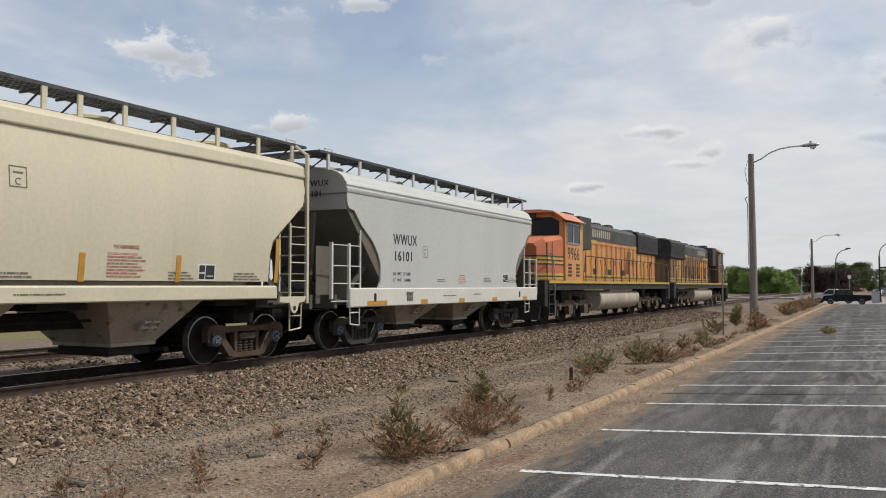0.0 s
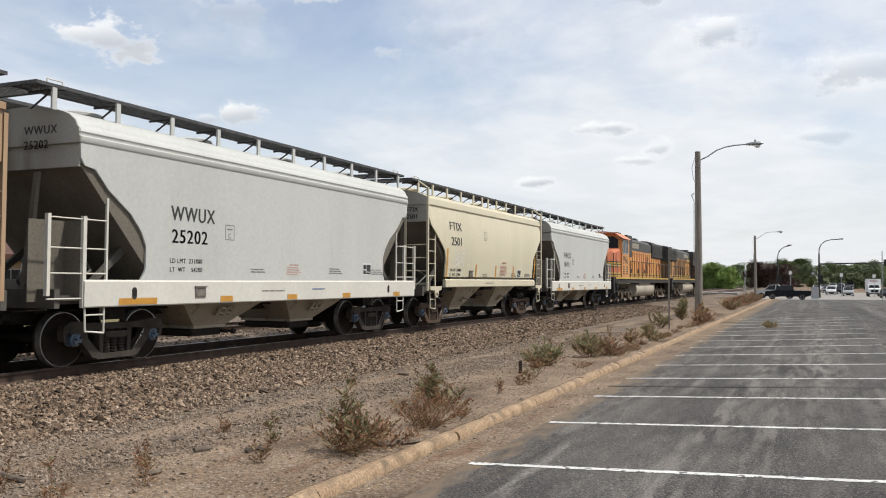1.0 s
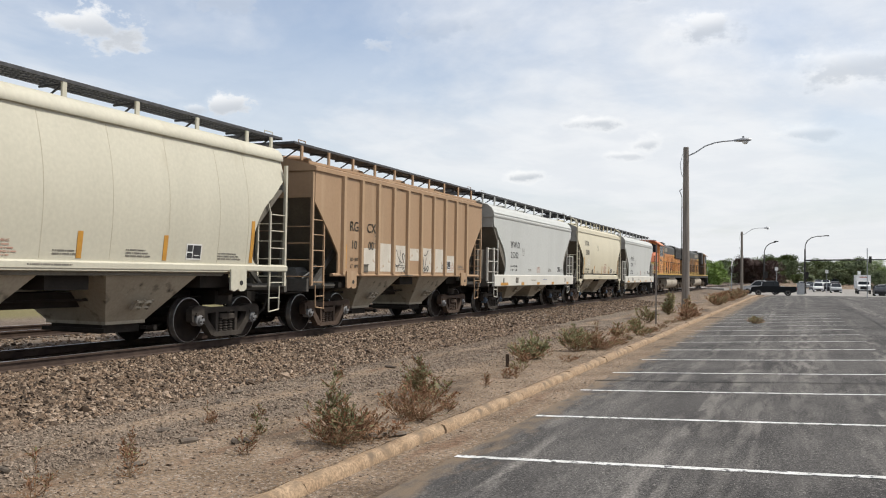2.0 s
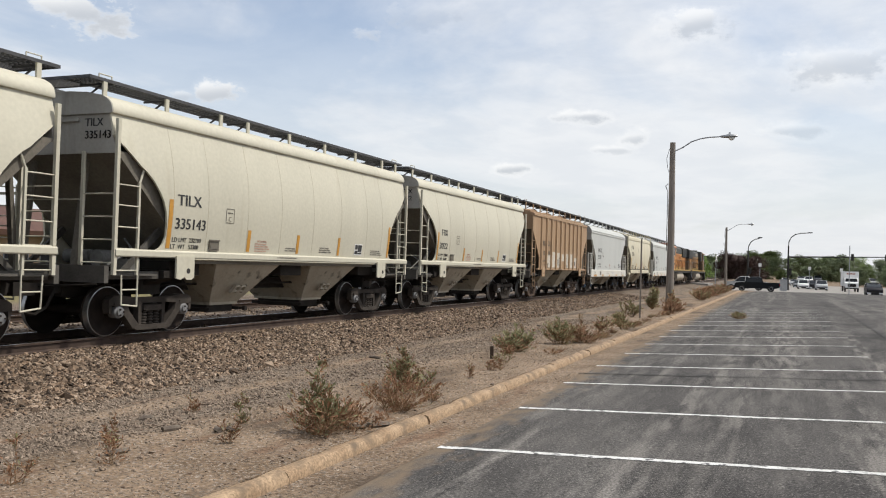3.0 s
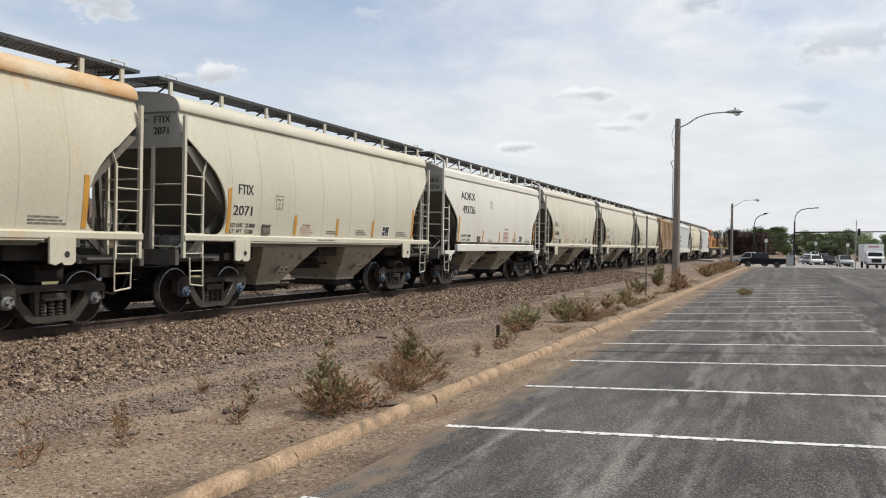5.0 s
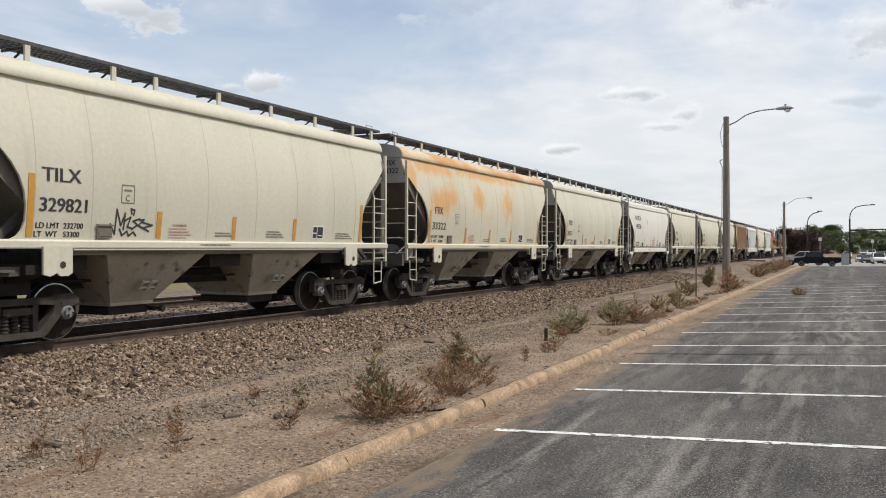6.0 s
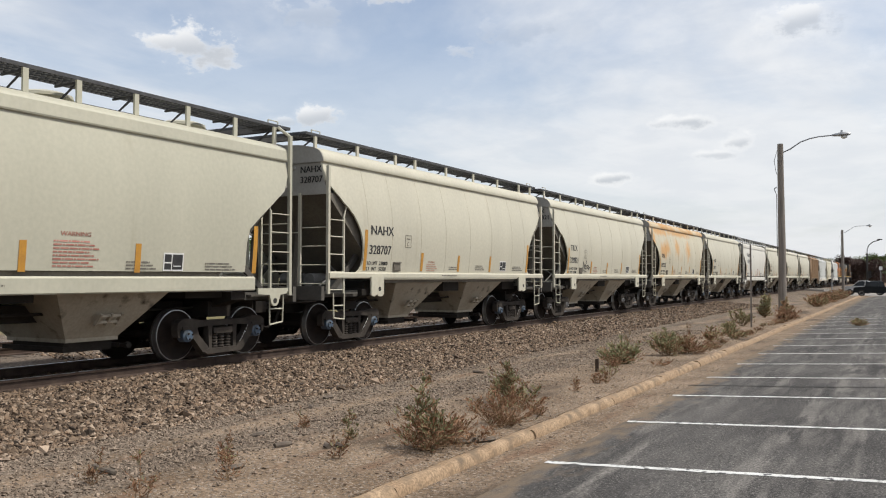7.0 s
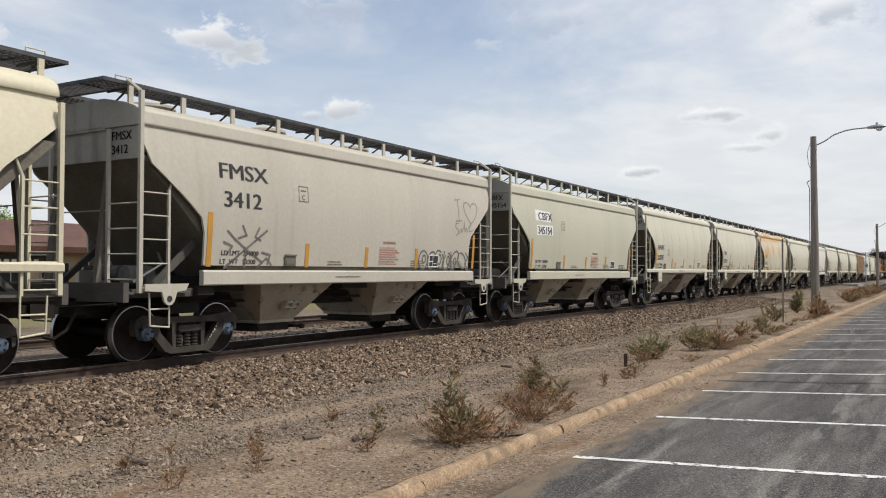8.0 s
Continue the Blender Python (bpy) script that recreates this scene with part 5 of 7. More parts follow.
def freight_cars():
    hopper("pale grey covered hopper car with rounded roof bands", 13.3, 15.3, "flow", greyish, marks("WWUX", "16101", "flow", "231600", "54400"), sill_mat=white)
    ft = hopper("cream covered hopper car with black stencils", 13.05, 2.25, "angled", cream, marks("FTIX", "2501", "angled"), rust_iron, cap_blue)
    hopper("pale grey covered hopper car with rounded roof bands", 13.45, -11.2, "flow", greyish, marks("WWUX", "25202", "flow", "231800", "54200"), sill_mat=white)
    rg = hopper("faded tan ribbed covered hopper car with white patches", 12.7, -23.9, "ribbed", tan, [("RG", 2.33, 2.54, 0.25, 1.0), ("CX", 3.27, 2.54, 0.25, 1.0), ("10", 2.42, 2.08, 0.22, 1.0), ("00", 3.36, 2.08, 0.22, 1.0), ("LD LMT", 2.38, 1.76, 0.09, 1.0), ("LT  WT", 2.38, 1.58, 0.09, 1.0)], rust_iron, cap_grey, ink=letter_grey)
    hopper("beige covered hopper car with amber reflectors", 13.0, -36.9, "smooth", beige, marks("FTIX", "3022", "smooth"), truck_iron, cap_grey)
    hopper("beige covered hopper car with amber reflectors", 13.3, -50.2, "smooth", beige, marks("TILX", "335143", "smooth", "232700", "53300"), truck_iron, cap_grey)
    hopper("beige covered hopper car with amber reflectors", 12.9, -63.23, "smooth", beige, marks("TILX", "334960", "smooth", "232700", "53300"), truck_iron, cap_grey)
    hopper("clean white covered hopper car with black stencils", 13.2, -76.3, "angled", white, marks("AOKX", "493736", "angled"), truck_iron, cap_blue)
    hopper("beige covered hopper car with amber reflectors", 13.0, -89.3, "smooth", beige, marks("FTIX", "2071", "smooth"), truck_iron, cap_blue)
    hopper("beige covered hopper car streaked with orange rust", 13.2, -102.5, "smooth", rusty, marks("FTIX", "33322", "smooth"), truck_iron, cap_grey)
    tl = hopper("beige covered hopper car with black graffiti tag", 13.1, -115.6, "smooth", beige, marks("TILX", "329821", "smooth", "232700", "53300"), truck_iron, cap_grey)
    hopper("beige covered hopper car with amber reflectors", 13.1, -128.7, "smooth", beige, marks("NAHX", "328707", "smooth", "233800", "52200"), truck_iron, cap_blue)
    cb = hopper("beige covered hopper car with pale number patches", 13.1, -141.8, "angled", olive, marks("CBFX", "345154", "angled", dy=0.29, size=0.235), truck_iron, cap_blue)
    fm = hopper("taupe covered hopper car with graffiti scrawls", 13.15, -154.85, "angled", taupe, marks("FMSX", "3412", "angled", "234000", "52000"), truck_iron, cap_blue)
    hopper("cream covered hopper car with amber reflectors", 13.1, -168.05, "smooth", cream, marks("CRDX", "7042", "smooth"), truck_iron, cap_blue)

    # flaking patches and reflectors between the ribs of the tan car
    pitch = 0.955
    for i, (z, h) in enumerate(((1.5, 0.62), (1.5, 0.78), (1.5, 0.76), (1.84, 0.36), (1.5, 0.74), (1.5, 0.74), (1.5, 0.55))):
        y = 1.96 + pitch * (i + 1) + 0.09
        patch(rg, y, z, pitch - 0.18, h, patch_white)
    for i in (0, 3, 5, 6, 8):
        patch(rg, 1.96 + pitch * (i + (0 if i == 0 else 1)) + 0.06, 1.56, 0.16, 0.62 if i < 6 else 0.5, reflector_m, SIDE_X + 0.006, "amber reflective tape")
    scrawl(rg, 1.96 + pitch * 3 + 0.15, 1.45, 0.7, 0.75, 7, 3, letter_black, 0.03, None)
    scrawl(rg, 1.96 + pitch * 5 + 0.15, 1.45, 0.7, 0.75, 7, 9, letter_black, 0.03, None)
    # a quick angular tag
    for line in ([(0.0, 0.18), (0.10, 0.02), (0.12, 0.42), (0.22, 0.16), (0.30, 0.36), (0.28, 0.10)], [(0.30, 0.24), (0.42, 0.30), (0.36, 0.14), (0.46, 0.12)], [(0.44, 0.36), (0.42, 0.44), (0.50, 0.42), (0.48, 0.34)],
                 [(0.62, 0.28), (0.48, 0.24), (0.58, 0.18), (0.46, 0.10)], [(0.62, 0.26), (0.72, 0.27), (0.60, 0.17), (0.72, 0.12)], [(0.70, 0.22), (0.92, 0.18), (0.70, 0.13), (0.84, 0.08)],
                 [(0.20, 0.10), (0.26, 0.0), (0.36, 0.07), (0.40, -0.01), (0.50, 0.06), (0.56, 0.0)]):
        outline_mark(tl, 3.42, 1.68, line, 0.032, letter_black, "smooth")
    # a star of crossed strokes, a rounded block tag, a heart and a signature
    for line in ([(-0.52, -0.30), (0.0, 0.05), (0.50, 0.38)], [(-0.48, 0.34), (-0.30, 0.20), (0.0, 0.02), (0.42, -0.20)], [(-0.12, 0.44), (-0.02, 0.28), (-0.22, 0.22)], [(0.30, 0.42), (0.20, 0.26), (0.34, 0.20)],
                 [(-0.56, 0.14), (-0.36, 0.08), (-0.48, -0.06)], [(0.40, -0.02), (0.62, -0.06), (0.56, -0.22)], [(0.0, 0.05), (-0.04, -0.28)], [(0.30, -0.28), (0.52, -0.12), (0.66, -0.24)]):
        outline_mark(fm, 2.98, 1.84, line, 0.045, graffiti_m)

    def loop(cy, cz, ry, rz, a0=0.0, a1=6.3, lean=0.0):
        return [(cy + ry * math.cos(a) + lean * rz * math.sin(a), cz + rz * math.sin(a)) for a in [a0 + (a1 - a0) * k / 14 for k in range(15)]]
    tag = [loop(0.22, 0.22, 0.20, 0.22), loop(0.25, 0.24, 0.08, 0.09), loop(0.60, 0.22, 0.18, 0.20, 0.5, 5.9, 0.2), loop(0.98, 0.24, 0.20, 0.22, 1.0, 6.9, -0.3), loop(0.98, 0.24, 0.08, 0.12), loop(1.34, 0.20, 0.16, 0.20, 2.4, 7.9, 0.3), loop(1.40, 0.22, 0.06, 0.10),
           loop(1.72, 0.24, 0.18, 0.22, 0.2, 5.4, 0.4), loop(1.74, 0.20, 0.07, 0.08), loop(2.10, 0.22, 0.20, 0.20, 2.0, 8.0, -0.4), [(1.12, 0.02), (1.20, 0.44)], [(1.52, 0.44), (1.58, 0.04)], [(2.28, 0.42), (2.42, 0.30), (2.26, 0.14), (2.44, 0.02)]]
    for line in tag:
        outline_mark(fm, 8.72, 1.54, line, 0.042, graffiti_m)
    heart = [(0.36 * math.sin(k * 0.2618) ** 3, 0.27 * math.cos(k * 0.2618) - 0.11 * math.cos(k * 0.5236) - 0.05 * math.cos(k * 0.7854)) for k in range(25)]
    outline_mark(fm, 11.27, 3.05, heart, 0.030, faint_spray)
    outline_mark(fm, 10.60, 2.77, [(-0.13, 0.54), (0.13, 0.58), (0.0, 0.56), (0.03, 0.0), (-0.12, 0.0), (0.16, 0.02)], 0.030, faint_spray)
    outline_mark(fm, 10.40, 2.36, [(0.20, 0.36), (0.06, 0.34), (0.04, 0.24), (0.18, 0.20), (0.22, 0.10), (0.06, 0.04), (0.24, 0.14), (0.36, 0.24), (0.34, 0.12), (0.46, 0.24), (0.50, 0.42), (0.52, 0.14), (0.60, 0.26), (0.64, 0.14), (0.72, 0.28), (0.82, 0.34), (0.74, 0.16), (0.94, 0.20)], 0.026, faint_spray)
    scrawl(ft, 2.7, 1.9, 0.8, 0.5, 6, 14, letter_white, 0.03)
    patch(cb, 2.37, 3.06, 1.15, 0.33, letter_white, SIDE_X + 0.0002, "white number patch", "angled", -1.0)
    patch(cb, 2.43, 2.61, 1.24, 0.31, letter_white, SIDE_X + 0.0002, "white number patch", "angled", 1.0)


freight_cars()


# ---- locomotives ----
roof_pink = surface("bleached_pink_orange_paint", (0.56, 0.25, 0.15), (0.48, 0.20, 0.12), 2, 0.65)
panel_m = surface("faded_amber_paint", (0.56, 0.28, 0.075), (0.50, 0.24, 0.07), 2, 0.6)
nose_red = surface("sun_bleached_red_orange_paint", (0.50, 0.165, 0.080), (0.42, 0.130, 0.065), 1.6, 0.6, 0, 0.003, 3, (1, 1, 0.4), 0.08)
cab_amber = surface("faded_amber_orange_paint", (0.55, 0.27, 0.095), (0.47, 0.21, 0.075), 1.2, 0.6, 0, 0.003, 3, (1, 1, 0.3), 0.1, ((0.16, 0.09, 0.05), 2.4, 0.58, 0.82, (1, 1, 0.25)))
brown_patch_m = surface("dark_brown_patch", (0.19, 0.085, 0.035), (0.12, 0.06, 0.03), 3, 0.8)
hood_grey = surface("faded_grey_green_hood_paint", (0.075, 0.076, 0.072), (0.050, 0.049, 0.045), 1.5, 0.65)


def build_loco_wheelset(bm):
    for s in (-1, 1):
        lathe(bm, [(s * a, r) for a, r in [(0.655, 0.10), (0.66, 0.45), (0.655, 0.555), (0.69, 0.54)]], 36, mi=0, caps=False)
        lathe(bm, [(s * 0.69, 0.54), (s * 0.795, 0.528)], 36, mi=1, caps=False)
        lathe(bm, [(s * a, r) for a, r in [(0.795, 0.528), (0.797, 0.48), (0.76, 0.44), (0.74, 0.25), (0.80, 0.16), (0.95, 0.12)]], 36, mi=0, caps=False)
        lathe(bm, [(s * a, r) for a, r in [(0.95, 0.15), (1.12, 0.15), (1.15, 0.11)]], 16, mi=2)
    rod(bm, (-0.9, 0, 0), (0.9, 0, 0), 0.1, 12, mi=0)


def build_loco_frame(bm):
    a, b = -0.08, 0.08
    plate(bm, [(-2.75, 0.62), (-2.70, 0.86), (-1.5, 0.92), (-1.2, 0.80), (-0.8, 0.80), (-0.5, 0.92), (0.5, 0.92), (0.8, 0.80), (1.2, 0.80), (1.5, 0.92), (2.70, 0.86), (2.75, 0.62), (2.4, 0.68), (-2.4, 0.68)], "x", a, b)
    for q in (-2.06, 0.0, 2.06):
        plate(bm, [(q - 0.3, 0.72), (q + 0.3, 0.72), (q + 0.24, 0.36), (q + 0.12, 0.33), (q - 0.12, 0.33), (q - 0.24, 0.36)], "x", a + 0.01, b + 0.05)
        rod(bm, (b, q + 0.45, 0.66), (b + 0.16, q + 0.45, 0.66), 0.12, 12)
        lathe(bm, [(z, r) for k in range(5) for z, r in ((0.88 + 0.05 * k, 0.07), (0.905 + 0.05 * k, 0.10))], 10, (0.02, q, 0), "z")
        plate(bm, [(q + 0.52, 0.3), (q + 0.60, 0.3), (q + 0.66, 0.8), (q + 0.56, 0.8)], "x", a, b)


def loco(label, y, flip, number, coat):
    """A six-axle road locomotive, 22.6 m long; its cab end stands at local y = 0."""
    L = 22.6
    eng = tagged(new("diesel_locomotive"), label, "locomotive", "locomotives of the freight train")

    def add(name, build, mats, label_="", m=None, parent=None, angle=35):
        slots = len(mats) if isinstance(mats, list) else 1
        return put(name, cached((name, "loco"), build, slots, angle), mats, parent or eng, label_, m)

    def frame_(bm):
        box(bm, -1.5, 1.5, 0.9, L - 0.9, 1.34, 1.66)
        box(bm, -1.55, 1.55, 0.9, L - 0.9, 1.66, 1.70)
        for q in (0.75, L - 0.75):
            box(bm, -1.5, 1.5, q - 0.16, q + 0.16, 0.75, 1.70)
        plate(bm, [(-1.4, 0.75), (1.4, 0.75), (1.3, 0.25), (-1.3, 0.25)], "y", 0.42, 0.50)
    add("underframe", frame_, black_m)

    def stripe(bm):
        box(bm, -0.004, 0.004, 0.95, L - 0.95, 1.60, 1.70)
    for s in (-1, 1):
        add("sill_stripe", stripe, yellow_m, "yellow sill stripe", pose(s * 1.552, 0, 0))

    def body_stripe(bm):
        box(bm, -0.006, 0.006, 6.9, 20.6, 0.0, 0.09)
    for s in (-1, 1):
        for z in (1.78, 1.92):
            add("body_stripe", body_stripe, yellow_m, "worn yellow stripe", pose(s * 0.99, 0, z))

    def step_back(bm):
        box(bm, -0.08, -0.05, -0.3, 0.3, 0.4, 1.7)
    def step_tread(bm):
        box(bm, -0.05, 0.25, -0.28, 0.28, 0, 0.03)
    def step_side(bm):
        box(bm, -0.06, 0.26, -0.02, 0.02, 0.4, 1.5)
    for yy in (1.3, L - 1.3):
        for s in (-1, 1):
            well = add("step_well", step_back, black_m, "", pose(s * 1.27, yy, 0, 0, 0, 0 if s > 0 else 180))
            for z in (0.45, 0.80, 1.15, 1.45):
                add("step", step_tread, black_m, "", pose(0, 0, z), well)
            for q in (-0.3, 0.3):
                add("step_side", step_side, black_m, "", pose(0, q, 0), well)

    def corner_rail(bm):
        pipe(bm, [(0, 0, 0.75), (0, 0.02, 1.7), (0, -0.1, 2.4), (0, -0.5, 2.75)], 0.022)
    for yy in (1.62, L - 1.0):
        for s in (-1, 1):
            add("grab_rail", corner_rail, galv, "pale grab rail", pose(s * 1.52, yy, 0))

    def nose(bm):
        rings = []
        for yy, w, z1, ch in ((0.95, 1.05, 3.10, 0.16), (1.22, 1.32, 3.30, 0.16), (2.95, 1.42, 3.50, 0.16)):
            rings.append([(-w, yy, 1.7), (w, yy, 1.7), (w, yy, z1 - ch), (w - ch * 0.8, yy, z1), (-w + ch * 0.8, yy, z1), (-w, yy, z1 - ch)])
        loft(bm, rings)
    add("nose", nose, coat if flip else nose_red, "orange short nose with yellow bands")

    for z, dark in ((1.74, 0), (1.84, 1), (1.89, 0), (2.30, 1), (2.35, 0), (2.45, 1), (2.50, 0), (2.60, 1)):
        h = 0.05 if dark else 0.09

        def nose_band(bm):
            loft(bm, [[(-1.06, 0.942, z), (1.06, 0.942, z), (1.06, 0.942, z + h), (-1.06, 0.942, z + h)], [(-1.33, 1.216, z), (1.33, 1.216, z), (1.33, 1.216, z + h), (-1.33, 1.216, z + h)],
                      [(-1.428, 2.92, z), (1.428, 2.92, z), (1.428, 2.92, z + h), (-1.428, 2.92, z + h)]])
        put("nose_band", cached(("nose_band", z), nose_band), dark_green_m if dark else yellow_m, eng)

    def nose_seam(bm):
        box(bm, 1.39, 1.40, 1.75, 1.78, 1.72, 3.18)
        box(bm, -1.40, -1.39, 1.75, 1.78, 1.72, 3.18)
        box(bm, 1.0, 1.36, 1.27, 1.30, 1.72, 3.14)
    add("nose_seam", nose_seam, black_m)

    def cab_roof(bm):
        plate(bm, [(-1.66, 4.07), (-1.12, 4.44), (-0.5, 4.52), (0.5, 4.52), (1.12, 4.44), (1.66, 4.07), (1.62, 4.05), (1.10, 4.39), (-1.10, 4.39), (-1.62, 4.05)], "y", 2.62, 5.15)
    add("cab_roof", cab_roof, coat if flip else roof_pink, "weathered cab roof with a visor edge")

    def cab(bm):
        rings = []
        for yy, dz in ((2.95, 0.0), (5.2, 0.0)):
            lean = 0.0 if yy > 3 else 0.0
            rings.append([(-1.5, yy, 1.7), (1.5, yy, 1.7), (1.5, yy + lean, 4.02), (1.18, yy + lean, 4.36), (0.5, yy, 4.45), (-0.5, yy, 4.45), (-1.18, yy + lean, 4.36), (-1.5, yy + lean, 4.02)])
        loft(bm, rings)
    add("cab", cab, coat if flip else cab_amber, "orange crew cab")

    def windshield(bm):
        for s in (-1, 1):
            plate(bm, [(s * 0.12, 3.50), (s * 1.30, 3.50), (s * 1.30, 4.02), (s * 0.95, 4.22), (s * 0.12, 4.25)], "y", 2.93, 2.955)
    add("windshield", windshield, window_glass, "dark windshield")

    def visor_frame(bm):
        for x0, x1, z0, z1 in ((-1.42, 1.42, 3.42, 3.50), (-1.42, -1.28, 3.5, 4.05), (1.28, 1.42, 3.5, 4.05), (-0.10, 0.10, 3.5, 4.25), (-1.0, 1.0, 4.22, 4.38)):
            box(bm, x0, x1, 2.90, 2.95, z0, z1)
    add("windshield_frame", visor_frame, coat if flip else cab_amber)

    def side_window(bm):
        box(bm, 0, 0.006, 0.0, 0.75, 3.22, 3.95)
    def window_frame(bm):
        for q0, q1, z0, z1 in ((3.10, 4.80, 3.16, 3.22), (3.10, 4.80, 3.95, 4.01), (3.10, 3.15, 3.2, 3.97), (3.85, 3.95, 3.2, 3.97), (4.75, 4.80, 3.2, 3.97)):
            box(bm, 0, 0.02, q0, q1, z0, z1)
    for s in (-1, 1):
        for q in (3.13, 3.98):
            add("side_window", side_window, window_glass, "dark cab window", pose(s * 1.502 - (0.006 if s < 0 else 0), q, 0))
        add("window_frame", window_frame, galv, "", pose(s * 1.502 - (0.02 if s < 0 else 0), 0, 0))

    def louvre(bm):
        for k in range(4):
            box(bm, 0, 0.012, 0, 0.42, 0.14 * k, 0.14 * k + 0.08)
    for s in (-1, 1):
        for q in (3.3, 4.3):
            add("louvre", louvre, dark_green_m, "", pose(s * 1.502 - (0.012 if s < 0 else 0), q, 1.88))

    def air_block(bm):
        box(bm, -1.35, 1.35, 5.3, 6.9, 3.05, 4.42)
        plate(bm, [(5.2, 1.7), (7.6, 1.7), (7.6, 4.3), (5.2, 4.3)], "x", -0.9, 0.9)
        box(bm, -0.7, 0.7, 5.35, 6.5, 4.42, 4.62)
    add("air_intake", air_block, dark_green_m, "dark filter housing behind the cab")

    def hood(bm):
        plate(bm, [(-0.98, 1.7), (0.98, 1.7), (0.98, 3.55), (-0.98, 3.55)], "y", 6.9, 20.6)
    add("long_hood", hood, coat, "faded orange long hood")

    def hood_panel(bm):
        box(bm, 0, 0.006, 0, 1.1, 2.0, 3.2)
    for s in (-1, 1):
        for q in (7.3, 9.1, 17.2):
            add("hood_panel", hood_panel, panel_m, "faded yellowish access panel", pose(s * 0.983 - (0.006 if s < 0 else 0), q, 0))

    def slanted_patch(bm):
        plate(bm, [(0.0, 0.0), (0.9, 0.0), (1.15, 1.15), (0.35, 1.15)], "x", 0, 0.004)
    for s in (-1, 1):
        for q in (6.95, 13.9):
            add("soot_stain", slanted_patch, brown_patch_m, "slanted dark brown hood patch", pose(s * 0.984 - (0.004 if s < 0 else 0), q, 2.1))

    def vent(bm):
        box(bm, 0, 0.006, 0, 0.5, 0, 0.28)
    for s in (-1, 1):
        for q in (8.3, 10.7, 13.2, 15.2, 19.3):
            add("hood_vent", vent, black_m, "", pose(s * 0.986 - (0.006 if s < 0 else 0), q, 2.0 if q < 15 else 2.6))

    def hood_top(bm):
        plate(bm, [(-0.99, 3.56), (0.99, 3.56), (0.99, 4.15), (0.75, 4.36), (-0.75, 4.36), (-0.99, 4.15)], "y", 6.9, 16.2)
        for q in (8.4, 10.2, 12.4):
            box(bm, -0.55, 0.55, q, q + 0.9, 4.36, 4.50)
        rod(bm, (0, 13.9, 4.36), (0, 13.9, 4.62), 0.3, 16)
    add("hood_top", hood_top, hood_grey, "dark upper hood with roof fans")

    def hood_band(bm):
        box(bm, -0.004, 0.004, 0.0, 1.0, 3.40, 3.57)
    for s in (-1, 1):
        for q in (6.9, 7.92, 15.2):
            add("hood_band", hood_band, yellow_m, "worn yellow hood band", pose(s * 0.99, q, 0))

    def radiator(bm):
        plate(bm, [(-0.99, 3.22), (-1.09, 3.30), (-1.09, 4.22), (-0.95, 4.38), (0.95, 4.38), (1.09, 4.22), (1.09, 3.30), (0.99, 3.22)], "y", 16.2, 20.8)
        for q in (16.9, 18.3, 19.7):
            rod(bm, (0, q, 4.42), (0, q, 4.52), 0.6, 20)
    add("radiator", radiator, black_m, "black flared radiator housing")

    def grille(bm):
        for k in range(8):
            box(bm, 0, 0.02, 16.35, 20.6, 3.66 + 0.075 * k, 3.70 + 0.075 * k)
    for s in (-1, 1):
        add("radiator_grille", grille, dark_green_m, "", pose(s * 1.092 - (0.02 if s < 0 else 0), 0, -0.12))

    def door(bm):
        for z0, z1, q0, q1 in ((1.85, 1.88, 0.04, 0.76), (3.40, 3.43, 0.04, 0.76), (1.85, 3.43, 0.04, 0.07), (1.85, 3.43, 0.73, 0.76)):
            box(bm, 0, 0.025, q0, q1, z0, z1)
        box(bm, 0.0, 0.05, 0.60, 0.66, 2.5, 2.7)
    for s in (-1, 1):
        for i in range(16):
            add("hood_door", door, coat, "", pose(s * 0.981 - (0.025 if s < 0 else 0), 7.2 + 0.83 * i, 0))

    def stanchion(bm):
        rod(bm, (0, 0, 1.7), (0, 0, 2.75), 0.02, 6)
    def hand_rail(bm):
        rod(bm, (0, 5.6, 2.75), (0, 21.2, 2.75), 0.022, 6)
    for s in (-1, 1):
        add("hand_rail", hand_rail, black_m, "", pose(s * 1.5, 0, 0))
        for i in range(12):
            add("stanchion", stanchion, black_m, "", pose(s * 1.5, 5.6 + 1.418 * i, 0))

    def tank(bm):
        plate(bm, [(-1.22, 1.27), (1.22, 1.27), (1.36, 1.2), (1.43, 1.05), (1.43, 0.82), (1.36, 0.62), (1.2, 0.47), (0.95, 0.40), (-0.95, 0.40), (-1.2, 0.47), (-1.36, 0.62), (-1.43, 0.82), (-1.43, 1.05), (-1.36, 1.2)], "y", 8.0, 14.9)
    add("fuel_tank", tank, tank_m, "dusty grey fuel tank")

    def reservoir(bm):
        rod(bm, (1.25, 9.6, 1.36), (1.25, 13.6, 1.36), 0.17, 14)
        rod(bm, (-1.25, 9.6, 1.36), (-1.25, 13.6, 1.36), 0.17, 14)
    add("air_reservoir", reservoir, tank_m)

    def number_board(bm):
        box(bm, -0.35, 0.35, 2.70, 2.76, 4.15, 4.40)
    add("number_board", number_board, black_m)
    put("lettering", words(number, 0.50, 0.009, 1.0, 1.08), letter_black, eng, "", on_side(1.505, 3.22, 2.54))
    put("lettering", words(number, 0.50, 0.009, 1.0, 1.08), letter_black, eng, "", Matrix(((0, 0, -1, -1.505), (-1, 0, 0, 4.7), (0, 1, 0, 2.52), (0, 0, 0, 1))))
    def hood_letters(bm):
        for i in range(9):
            box(bm, 0, 0.006, 0.34 * i, 0.34 * i + 0.2, 0, 0.34)
